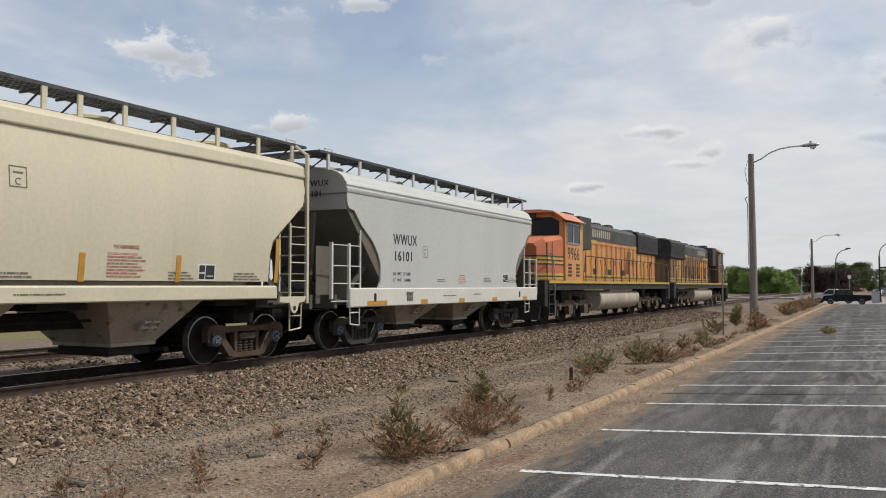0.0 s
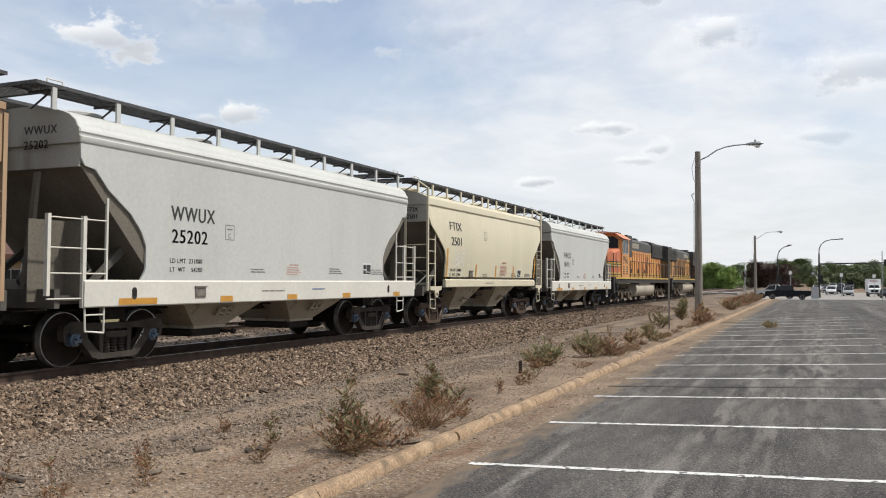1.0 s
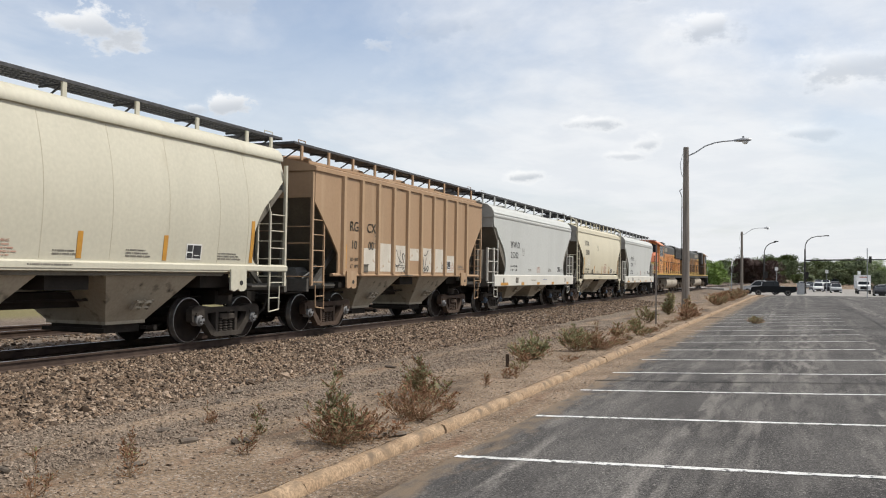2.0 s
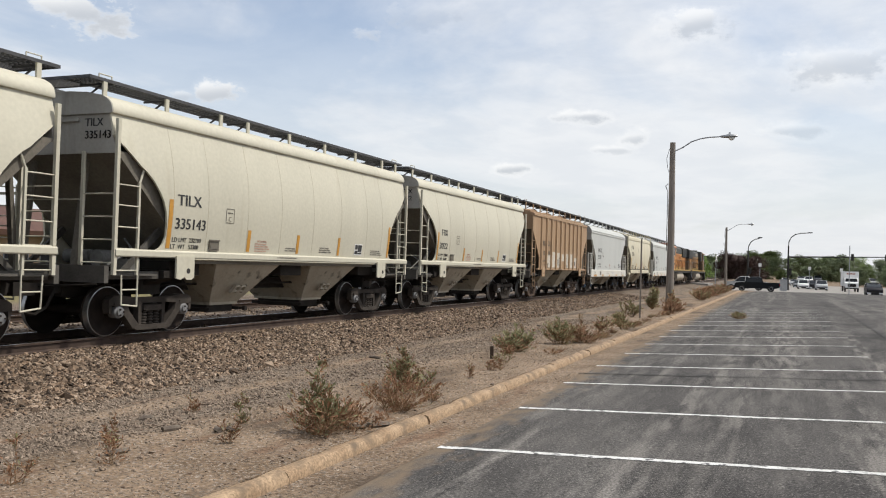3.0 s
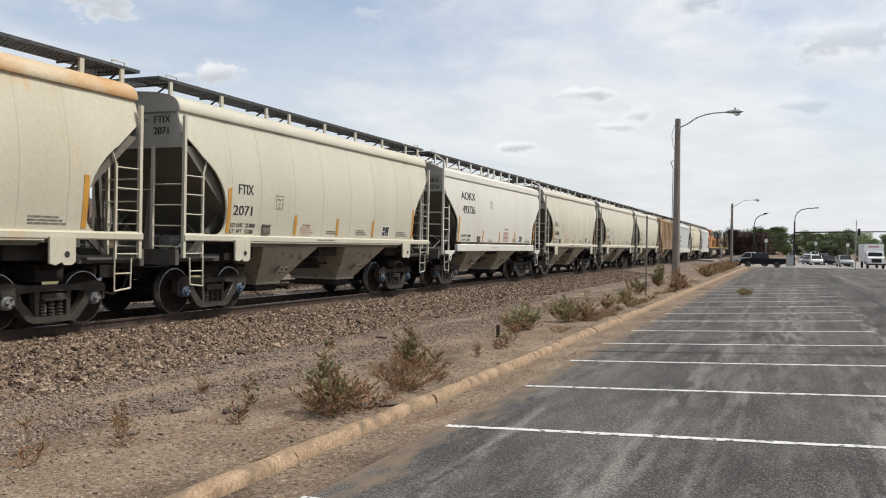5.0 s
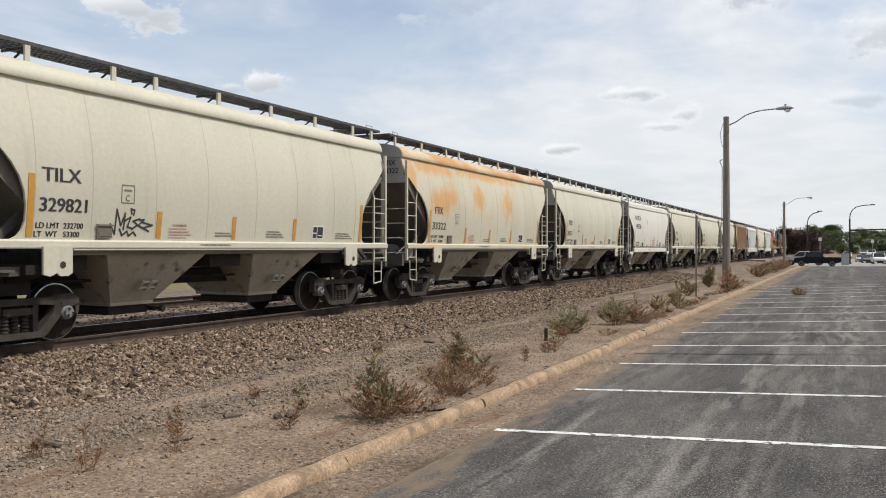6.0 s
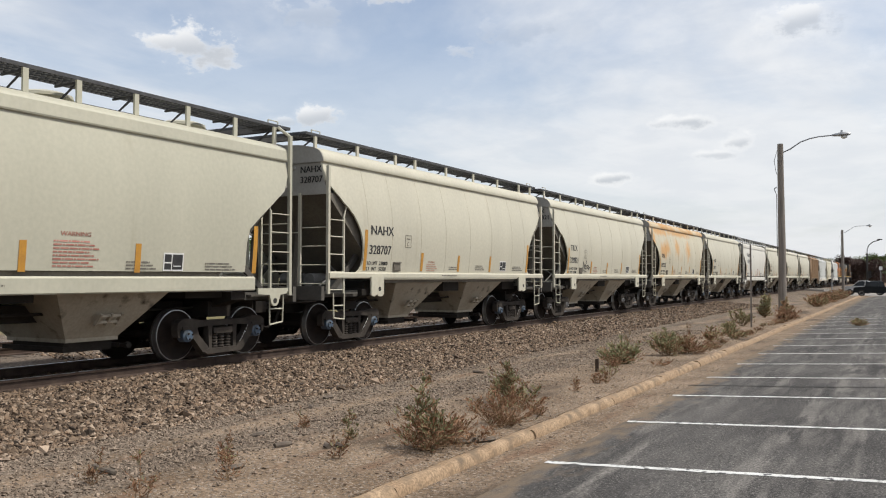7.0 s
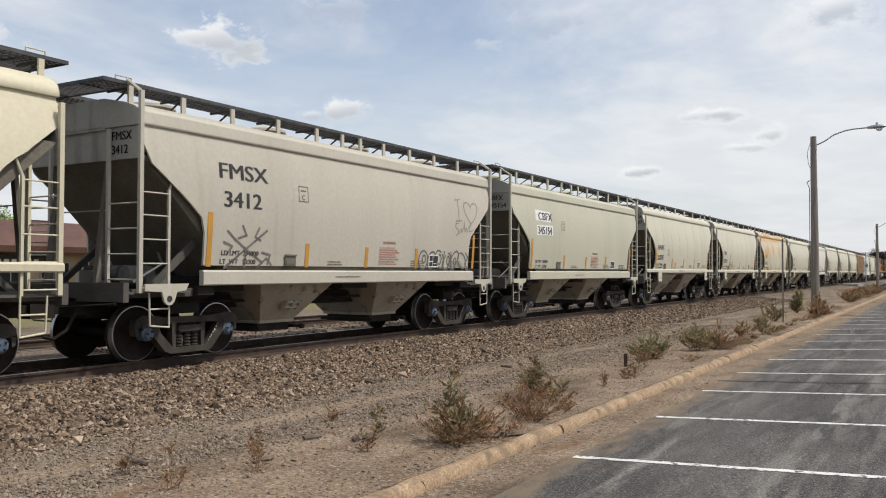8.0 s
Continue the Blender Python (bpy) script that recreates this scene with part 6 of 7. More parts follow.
    for s in (-1, 1):
        add("hood_lettering", hood_letters, tank_m, "worn pale hood lettering", pose(s * 0.992 - (0.006 if s < 0 else 0), 8.2, 3.72))

    def headlight(bm):
        rod(bm, (0, 0.93, 2.85), (0, 0.96, 2.85), 0.09, 12)
    for s in (-0.14, 0.14):
        add("headlight", headlight, galv, "", pose(s, 0, 0))
    for q in (4.55, 18.05):
        t = put("truck", cached(("truck", "loco"), lambda bm: (box(bm, -0.8, 0.8, -2.5, 2.5, 0.62, 0.86), box(bm, -0.9, 0.9, -0.35, 0.35, 0.8, 1.34)) and None), black_m, eng, "", pose(0, q, 0))
        for s in (-1, 1):
            put("side_frame", cached(("side_frame", "loco"), build_loco_frame), loco_iron, t, "", pose(s * 1.05, 0, 0, 0, 0, 0 if s > 0 else 180))
        for k in (-2.06, 0.0, 2.06):
            w = put("wheelset", cached(("wheelset", "loco"), build_loco_wheelset, 3), [wheel_face, wheel_tread, truck_iron], t, "", pose(0, k, 0.53))
            WHEELS.append((w, k, 0.53 * (-1 if flip else 1)))
    CARS.append((eng, (y + L, 180) if flip else y))
    return eng


loco("faded orange and dark road locomotive with yellow stripes", 28.6, False, "9966", orange_m)
loco("sooty orange and dark road locomotive with yellow stripes", 51.2, True, "9842", sooty_orange)


# ---- roadside poles ----
def lamp_post(x, y, h, reach, rise):
    post = tagged(new("street_lamp"), "grey wooden pole with a curved arm and cobra head lamp", "street lamp", "parking lot lamps")
    z = ground_z(x, y) - 0.15
    bm = bmesh.new()
    rings = []
    rnd = random.Random(3)
    for i in range(9):
        k = i / 8
        r = 0.20 - 0.065 * k
        rings.append([(r * math.cos(a) + 0.012 * math.sin(k * 5), r * math.sin(a), h * k) for a in [2 * math.pi * j / 14 for j in range(14)]])
    loft(bm, rings)
    part("pole", bm, pole_wood, post)
    bm = bmesh.new()
    pts = [(0.12, 0, h - 0.42), (0.45, 0, h - 0.28), (0.9, 0, h + 0.02), (1.35, 0, h + rise * 0.75), (1.75, 0, h + rise), (reach - 0.5, 0, h + rise + 0.02)]
    pipe(bm, pts, 0.032, 8)
    rod(bm, (0.10, 0, h - 0.75), (0.10, 0, h - 0.2), 0.03, 8)
    part("arm", bm, galv, post)
    bm = bmesh.new()
    c = reach - 0.55
    rings = []
    for s, w, t, b in ((0.0, 0.05, 0.05, 0.05), (0.15, 0.10, 0.08, 0.07), (0.40, 0.17, 0.12, 0.09), (0.68, 0.17, 0.11, 0.06), (0.80, 0.08, 0.06, 0.02)):
        zc = h + rise + 0.02
        rings.append([(c + s, w * math.cos(a), zc + (t if math.sin(a) > 0 else b) * math.sin(a)) for a in [2 * math.pi * j / 12 for j in range(12)]])
    loft(bm, rings)
    rod(bm, (c + 0.42, 0, h + rise + 0.12), (c + 0.42, 0, h + rise + 0.22), 0.05, 8)
    head = part("lamp_head", bm, galv, post, "grey cobra head")
    bm = bmesh.new()
    lathe(bm, [(h + rise - 0.06, 0.15), (h + rise - 0.13, 0.13), (h + rise - 0.18, 0.06)], 14, (c + 0.52, 0, 0), "z")
    part("lens", bm, letter_white, head, "milky lamp lens")
    bm = bmesh.new()
    pipe(bm, [(-0.16, 0.02, h - 0.3), (-0.3, 0.02, h - 0.8), (-0.24, 0.02, h - 1.3), (-0.17, 0.02, h - 1.5)], 0.012)
    pipe(bm, [(-0.19, 0.0, h - 2.1), (-0.32, 0.0, h - 2.2), (-0.20, 0.0, h - 2.5), (-0.21, 0.0, 3.0)], 0.018)
    part("cable", bm, black_m, post)
    post.matrix_world = pose(x, y, z)


lamp_post(-5.2, 43.94, 8.50, 2.85, 0.22)
lamp_post(-7.0, 122.0, 8.75, 3.3, 0.45)


def slim_post(name, label, x, y, h, r, mat_, cat):
    bm = bmesh.new()
    plate(bm, [(-r, -r), (r, -r), (r * 0.5, r), (-r * 0.5, r)], "z", -0.2, h)
    for k in range(int(h / 0.12)):
        box(bm, -r * 0.25, r * 0.25, -r - 0.002, -r, 0.1 + 0.12 * k, 0.13 + 0.12 * k)
    ob = tagged(part(name, bm, mat_), label, cat)
    ob.location = (x, y, ground_z(x, y))
    return ob


slim_post("sign_post", "bare weathered grey sign post behind the curb", -4.87, 32.2, 3.0, 0.03, pole_wood, "post")
slim_post("marker_stake", "short rusty steel stake in the dirt", -5.2, 15.7, 0.24, 0.035, rust_iron, "stake")
slim_post("sign_post", "thin grey steel sign post near the road", 6.3, 92, 4.9, 0.04, galv, "post")


def signal_pole(x, y, height, arm, arm_z, lamp_reach):
    pole = tagged(new("traffic_signal"), "black steel signal pole with curved lamp arm", "traffic signal", "signals at the crossing")
    z = ground_z(x, y)
    bm = bmesh.new()
    rod(bm, (0, 0, -0.2), (0, 0, height - 2.2), 0.19, 12, 0.12)
    rod(bm, (0, 0, -0.1), (0, 0, 0.5), 0.30, 12, 0.2)
    part("pole", bm, black_m, pole)
    bm = bmesh.new()
    pipe(bm, [(0, 0, height - 2.3), (0.05, 0, height - 1.5), (0.35, 0, height - 0.8), (0.95, 0, height - 0.3), (1.8, 0, height - 0.08), (lamp_reach, 0, height)], 0.07, 8)
    box(bm, lamp_reach - 0.1, lamp_reach + 0.6, -0.12, 0.12, height - 0.06, height + 0.1)
    part("lamp_arm", bm, black_m, pole)
    if arm:
        bm = bmesh.new()
        rod(bm, (0, 0, arm_z), (arm, 0, arm_z + 0.35), 0.13, 10, 0.06)
        part("mast_arm", bm, black_m, pole)
        heads = (arm * 0.53, arm * 0.80, arm * 0.93)
    else:
        heads = ()
    def head(bm):
        box(bm, -0.2, 0.2, -0.15, 0.15, -0.55, 0.55)
        for k in (-0.35, 0.0, 0.35):
            rod(bm, (0, -0.15, k), (0, -0.35, k), 0.14, 10)
    for hx_ in heads:
        put("signal_head", cached(("signal_head",), head), black_m, pole, "black signal head", pose(hx_, 0, arm_z + 0.15))
    put("signal_head", cached(("signal_head",), head), black_m, pole, "black signal head", pose(0.35, 0, 3.0))
    pole.matrix_world = pose(x, y, z)


signal_pole(1.15, 150, 9.45, 18, 5.45, 3.0)
signal_pole(-5.1, 150, 8.55, 0, 0, 1.6)


def crossing_signal():
    s = tagged(new("crossing_signal"), "silver railway crossing signal with lights and crossbuck", "crossing signal")
    bm = bmesh.new()
    rod(bm, (0, 0, -0.2), (0, 0, 4.2), 0.07, 10)
    part("mast", bm, galv, s)
    bm = bmesh.new()
    plate(bm, [(-0.6, 3.5), (-0.5, 3.4), (0.6, 4.2), (0.5, 4.3)], "y", -0.1, -0.07)
    plate(bm, [(0.6, 3.5), (0.5, 3.4), (-0.6, 4.2), (-0.5, 4.3)], "y", -0.14, -0.11)
    part("crossbuck", bm, letter_white, s)
    bm = bmesh.new()
    box(bm, -0.5, 0.5, -0.05, 0.05, 2.75, 2.85)
    for k in (-0.45, 0.45):
        rod(bm, (k, -0.05, 2.8), (k, -0.1, 2.8), 0.28, 16)
    part("light_pair", bm, black_m, s)
    s.matrix_world = pose(-8.6, 126, ground_z(-9.2, 126) - 0.1, 0, 0, 84)


crossing_signal()


def road_sign(x, y, h, w, t, mat_, label):
    s = tagged(new("road_sign"), label, "road sign", "signs at the crossing")
    bm = bmesh.new()
    rod(bm, (0, 0, -0.1), (0, 0, h), 0.05, 8)
    part("post", bm, galv, s)
    bm = bmesh.new()
    box(bm, -w / 2, w / 2, -0.08, -0.05, h - t, h)
    part("panel", bm, mat_, s)
    s.matrix_world = pose(x, y, ground_z(x, y))


blue_sign_m = surface("blue_sign_sheet", (0.05, 0.16, 0.36), (0.06, 0.18, 0.38), 3, 0.5)
road_sign(5.0, 170, 4.25, 0.5, 0.62, letter_white, "small white road sign on a steel post")
road_sign(10.2, 168, 4.05, 0.5, 0.62, letter_white, "small white road sign on a steel post")
road_sign(-3.4, 160, 4.55, 0.5, 0.62, letter_white, "small white road sign on a steel post")
road_sign(22.5, 175, 5.5, 2.6, 2.2, blue_sign_m, "blue roadside sign panel on a post")


def utility_cabinet(x, y, w, h):
    bm = bmesh.new()
    box(bm, -w / 2, w / 2, -0.3, 0.3, -0.05, h)
    box(bm, -w / 2 - 0.05, w / 2 + 0.05, -0.35, 0.35, h, h + 0.08)
    box(bm, -w / 2 + 0.06, w / 2 - 0.06, -0.32, -0.3, 0.1, h - 0.1)
    ob = tagged(part("utility_cabinet", bm, galv), "pale grey metal utility cabinet by the road", "cabinet")
    ob.location = (x, y, ground_z(x, y))


utility_cabinet(0.45, 134, 1.05, 1.6)


# ---- vegetation ----
leaf_green = surface("dusty_green_leaves", (0.165, 0.168, 0.075), (0.255, 0.240, 0.130), 4, 0.8, 0, 0, 40, rand=0.4)
leaf_dry = surface("reddish_dry_leaves", (0.19, 0.092, 0.05), (0.25, 0.15, 0.085), 4, 0.85, 0, 0, 40, rand=0.4)
stem_m = surface("dry_brown_stems", (0.16, 0.105, 0.06), (0.22, 0.15, 0.085), 6, 0.85)
# distance haze is mixed into the next two leaf colours
tree_dark = surface("hazy_dark_tree_leaves", (0.115, 0.145, 0.075), (0.165, 0.195, 0.105), 0.4, 0.8, 0, 0, 40, rand=0.45)
tree_mid = surface("hazy_green_tree_leaves", (0.14, 0.19, 0.08), (0.205, 0.255, 0.115), 0.4, 0.8, 0, 0, 40, rand=0.45)
tree_bright = surface("bright_shrub_leaves", (0.12, 0.19, 0.04), (0.18, 0.25, 0.065), 0.4, 0.8, 0, 0, 40, rand=0.4)
tree_plum = surface("plum_tree_leaves", (0.070, 0.045, 0.040), (0.10, 0.065, 0.055), 0.4, 0.8, 0, 0, 40, rand=0.4)
bark = surface("brown_bark", (0.10, 0.075, 0.055), (0.15, 0.12, 0.09), 5, 0.95)


def leaf(vs, fs, p, d_, w, ln):
    d_ = Vector(d_).normalized()
    s = d_.orthogonal().normalized() * w
    n = len(vs)
    vs += [p, p + d_ * ln * 0.5 + s, p + d_ * ln, p + d_ * ln * 0.5 - s]
    fs.append((n, n + 1, n + 2, n + 3))


def mesh_raw(name, vs, fs, slots=1):
    me = bpy.data.meshes.new(name)
    me.from_pydata([tuple(v) for v in vs], [], fs)
    for _ in range(slots):
        me.materials.append(None)
    return me


def weed(x, y, h, spread, stems, seed, mix_, label="dusty green weed with dry reddish stems", leafy=26, size=0.03, twigs=9):
    """Upright stems with side branches that shorten upwards. mix_: share of green leaves."""
    rnd = random.Random(seed)
    w = tagged(new("weed"), label, "weed", "weeds along the curb")
    bm = bmesh.new()
    gv, gf, dv, df = [], [], [], []

    def leaves(p, q, n, green):
        for _ in range(n):
            c = p.lerp(q, rnd.random())
            vs, fs = (gv, gf) if rnd.random() < green else (dv, df)
            along = (q - p).normalized()
            leaf(vs, fs, c, along + Vector((rnd.uniform(-1, 1), rnd.uniform(-1, 1), rnd.uniform(-0.4, 0.9))), size * rnd.uniform(0.10, 0.20), size * rnd.uniform(0.6, 1.7))
    n = max(3, stems // 3)
    for i in range(n):
        a = rnd.uniform(0, 6.28)
        out = spread * 0.55 * math.sqrt(rnd.random()) if i else 0.0
        foot = Vector((math.cos(a) * out * 0.45, math.sin(a) * out * 0.45, -0.02))
        hh = h * (1.0 if i == 0 else rnd.uniform(0.35, 0.9))
        tip = Vector((math.cos(a) * out * 1.5 + rnd.uniform(-0.04, 0.04), math.sin(a) * out * 1.5 + rnd.uniform(-0.04, 0.04), hh))
        pts = [foot.lerp(tip, k / 6) + Vector((rnd.uniform(-1, 1), rnd.uniform(-1, 1), 0)) * 0.018 * hh * (k > 0) for k in range(7)]
        for k in range(6):
            rod(bm, pts[k], pts[k + 1], 0.0052 * (1 - k / 7.5) * (0.5 + h), 4, 0.0052 * (1 - (k + 1) / 7.5) * (0.5 + h), caps=False)
        for b in range(twigs):
            f_ = rnd.uniform(0.06, 0.95)
            k = min(int(f_ * 6), 5)
            p = pts[k].lerp(pts[k + 1], f_ * 6 - k)
            ba = rnd.uniform(0, 6.28)
            bl = spread * rnd.uniform(0.35, 0.95) * (1.05 - f_) ** 0.8
            q = p + Vector((math.cos(ba) * bl, math.sin(ba) * bl, bl * rnd.uniform(0.15, 0.9)))
            q.z = max(q.z, 0.01)
            mid = p.lerp(q, 0.5) + Vector((0, 0, -0.06 * bl))
            rod(bm, p, mid, 0.0028 * (0.5 + h), 3, 0.002, caps=False)
            rod(bm, mid, q, 0.002 * (0.5 + h), 3, 0.0012, caps=False)
            green = mix_ * min(1.0, 0.45 + 1.2 * (p.z / max(h, 0.01)))
            leaves(p, mid, leafy // 4, green)
            leaves(mid, q, leafy // 3, green)
        leaves(pts[3], pts[6], leafy, mix_)
    part("stalk", bm, stem_m, w)
    if gf:
        put("foliage", mesh_raw("foliage", gv, gf), leaf_green, w, "dusty green leaves")
    if df:
        put("dry_foliage", mesh_raw("dry_foliage", dv, df), leaf_dry, w, "dry reddish leaves")
    w.matrix_world = pose(x, y, ground_z(x, y))


def build_weeds():
    weed(-4.48, 7.7, 0.80, 0.46, 15, 1, 0.70, leafy=36, size=0.05, twigs=13)
    weed(-4.30, 7.75, 0.30, 0.50, 30, 71, 0.25, "low reddish dry weed at the curb", 22, 0.04)
    weed(-4.28, 8.05, 0.32, 0.55, 40, 2, 0.05, "low reddish dry weed at the curb", 22, 0.04)
    weed(-4.32, 9.35, 0.46, 0.55, 40, 3, 0.10, "low reddish dry weed at the curb", 22, 0.04)
    weed(-4.85, 10.85, 0.66, 0.50, 22, 4, 0.6, leafy=40, size=0.05, twigs=12)
    weed(-4.55, 10.6, 0.42, 0.34, 16, 41, 0.2, "low reddish dry weed at the curb", 22, 0.04)
    weed(-5.2, 17.2, 0.56, 0.50, 60, 5, 0.85, "bushy dusty green weed in the dirt", 28, 0.06)
    weed(-4.75, 15.0, 0.26, 0.25, 14, 6, 0.6, leafy=20)
    weed(-5.1, 16.5, 0.20, 0.3, 14, 61, 0.1, "low reddish dry weed at the curb", 20, 0.04)
    weed(-4.85, 19.7, 0.62, 0.52, 54, 7, 0.72, "bushy dusty green weed in the dirt", 26, 0.06)
    weed(-4.5, 20.3, 0.50, 0.45, 30, 8, 0.12, "low reddish dry weed at the curb", 30, 0.06)
    weed(-4.35, 25.6, 0.55, 0.5, 34, 9, 0.7, leafy=30, size=0.06)
    weed(-4.75, 24.4, 0.42, 0.45, 24, 10, 0.35, leafy=28, size=0.06)
    weed(-5.35, 33.0, 0.62, 0.6, 34, 11, 0.6, leafy=30, size=0.07)
    weed(-5.6, 40.6, 1.15, 0.36, 40, 12, 0.8, "tall grassy green weed beside the pole", 34, 0.09)
    weed(-4.9, 42.6, 0.85, 0.42, 30, 13, 0.3, "tall reddish weed beside the pole", 30, 0.09)
    weed(-4.6, 39.6, 0.35, 0.9, 34, 14, 0.05, "low reddish dry weed at the curb", 24, 0.08)
    weed(-4.3, 36.8, 0.3, 0.5, 24, 15, 0.05, "low reddish dry weed at the curb", 24, 0.08)
    for i in range(9):
        weed(-4.7 - 0.12 * (i % 3), 56 + 3.4 * i, 0.62 + 0.12 * (i % 2), 0.85, 40, 20 + i, 0.10 if i % 3 else 0.4, "dry orange-brown grass clump along the curb", 26, 0.12)
    weed(-1.47, 34.6, 0.24, 0.42, 30, 31, 0.6, "dry tumbleweed lying on the asphalt", 20, 0.06)
    rw = random.Random(91)
    for i in range(26):
        y = 7.5 + 34 * rw.random()
        weed(-4.22 - 0.5 * rw.random() ** 2, y, rw.uniform(0.08, 0.2), rw.uniform(0.15, 0.35), 15, 200 + i, rw.choice((0.05, 0.1, 0.35)), "low tuft of dry reddish grass behind the curb", 16, 0.03)
    small = [(-6.45, 8.2, 0.26, 0.1), (-5.5, 7.85, 0.22, 0.9), (-5.0, 6.9, 0.24, 0.1), (-5.95, 6.4, 0.28, 0.1), (-5.55, 4.95, 0.40, 0.2), (-6.1, 8.7, 0.18, 0.4), (-5.35, 5.75, 0.34, 0.1),
             (-7.3, 12.9, 0.12, 0.3), (-6.0, 13.4, 0.2, 0.3), (-6.4, 5.2, 0.3, 0.1), (-5.6, 12.0, 0.24, 0.2), (-7.0, 24.0, 0.3, 0.4), (-6.2, 28.0, 0.35, 0.3), (-5.7, 22.0, 0.2, 0.3), (-4.6, 12.8, 0.22, 0.1), (-4.5, 14.0, 0.2, 0.1)]
    for i, (x, y, h, g) in enumerate(small):
        weed(x, y, h, h * 0.6, 8, 50 + i, g, "small dry weed in sandy dirt" if g < 0.5 else "small green weed in sandy dirt", 16, 0.03)


build_weeds()


def build_litter():
    rnd = random.Random(12)
    for i, (x, y) in enumerate([(-8.22, 11.5), (-8.1, 11.75), (-7.7, 10.43), (-7.44, 9.67), (-6.53, 7.53), (-6.59, 5.5), (-5.41, 7.33), (-5.9, 7.2), (-4.16, 8.35), (-4.22, 8.15), (-7.2, 14.6), (-7.5, 16.4), (-8.2, 19.5), (-5.6, 6.1), (-5.3, 7.4), (-4.05, 8.4), (-6.6, 20.0), (-7.1, 26), (-6.9, 5.6)]):
        bm = bmesh.new()
        ln = rnd.uniform(0.04, 0.12)
        rings = [[(s * ln + rnd.uniform(-0.02, 0.02), 0.035 * math.cos(a) * rnd.uniform(0.6, 1.2), 0.03 + 0.03 * math.sin(a) * rnd.uniform(0.6, 1.2)) for a in [j * 1.047 for j in range(6)]] for s in (-1, -0.3, 0.4, 1)]
        loft(bm, rings)
        ob = tagged(part("wood_scrap", bm, tie_wood), "dark weathered wood scrap lying in the dirt", "debris", "scraps in the dirt")
        ob.matrix_world = pose(x, y, ground_z(x, y) - 0.005, 0, 0, rnd.uniform(0, 180))


build_litter()


def tree_meshes(seed, leaves, low=0.10):
    rnd = random.Random(seed)
    bm = bmesh.new()
    rod(bm, (0, 0, -0.1), (0.02, 0, 0.42), 0.03, 8, 0.02)
    blobs = []
    for i in range(22):
        a = rnd.uniform(0, 6.28)
        z = rnd.uniform(low, 0.86)
        rr = rnd.uniform(0.02, 0.30) * (1.0 - 0.75 * max(z - 0.45, 0) / 0.41) ** 0.5
        c = Vector((math.cos(a) * rr, math.sin(a) * rr, z))
        blobs.append((c, rnd.uniform(0.075, 0.155)))
        rod(bm, (0.02, 0, rnd.uniform(0.2, 0.42)), c, 0.011, 5, 0.004)
    trunk = mesh_of("trunk", bm)
    vs, fs = [], []
    for _ in range(leaves):
        c, r = blobs[rnd.randrange(22)]
        n = Vector((rnd.gauss(0, 1), rnd.gauss(0, 1), rnd.gauss(0, 1))).normalized()
        p = c + n * r * rnd.uniform(0.5, 1.12)
        p.z = max(p.z, 0.01)
        leaf(vs, fs, p, n + Vector((rnd.uniform(-1, 1), rnd.uniform(-1, 1), rnd.uniform(-1, 0.5))), 0.011, 0.032)
    return trunk, mesh_raw("crown", vs, fs)


def build_trees():
    rnd = random.Random(77)
    kinds = [tree_meshes(s, 7000) for s in (1, 2, 3, 4, 5)]

    def tree(x, y, h, wide, mat_, label):
        t = tagged(new("tree"), label, "tree", "trees behind the crossing")
        k = kinds[rnd.randrange(5)]
        put("trunk", k[0], bark, t)
        put("crown", k[1], mat_, t)
        t.matrix_world = pose(x, y, ground_z(x, y) - 0.1, 0, 0, rnd.uniform(0, 360)) @ Matrix.Diagonal((h * wide, h * wide, h, 1))
    for i in range(16):
        tree(-17 - 1.35 * i + rnd.uniform(-0.6, 0.6), 196 + 2.0 * i + rnd.uniform(-4, 4), rnd.uniform(5.2, 7.0), 1.3, tree_bright, "bright green leafy shrub beside the track")
    for i in range(5):
        tree(-13.0 + 1.7 * i + rnd.uniform(-0.5, 0.5), 236 + rnd.uniform(-5, 5), rnd.uniform(6.5, 8.5), 1.15, tree_plum, "dark plum-leaved tree near the crossing")
    for i in range(30):
        tree(-75 + 3.4 * i + rnd.uniform(-2, 2), 300 + rnd.uniform(-30, 40), rnd.uniform(6.2, 9.4), 1.4, tree_dark if rnd.random() < 0.6 else tree_mid, "dark green leafy tree in the distance")
    for i in range(34):
        tree(-105 + 8.0 * i + rnd.uniform(-3, 3), 430 + rnd.uniform(-40, 40), rnd.uniform(9.0, 13.2), 1.5, tree_dark if rnd.random() < 0.7 else tree_mid, "dark green leafy tree in the distance")
    for i in range(20):
        tree(6 + 3.6 * i + rnd.uniform(-1.5, 1.5), 235 + rnd.uniform(-20, 25), rnd.uniform(4.6, 6.8), 1.5, tree_mid if rnd.random() < 0.6 else tree_dark, "rounded green tree beyond the road")
    for i in range(6):
        tree(26 + 4 * i, 190 + rnd.uniform(-6, 6), rnd.uniform(8, 10.5), 1.2, tree_dark, "dark green leafy tree beyond the road")
    for i in range(60):
        tree(-40 + 2.6 * i + rnd.uniform(-1, 1), 262 + rnd.uniform(-8, 8), rnd.uniform(2.2, 3.6), 1.8, tree_mid if rnd.random() < 0.5 else tree_dark, "low green shrub in front of the far trees")
    for i in range(14):
        tree(-60 - 7 * i, 150 - 12 * i, rnd.uniform(7, 11), 1.3, tree_mid, "green leafy tree beyond the tracks")


build_trees()


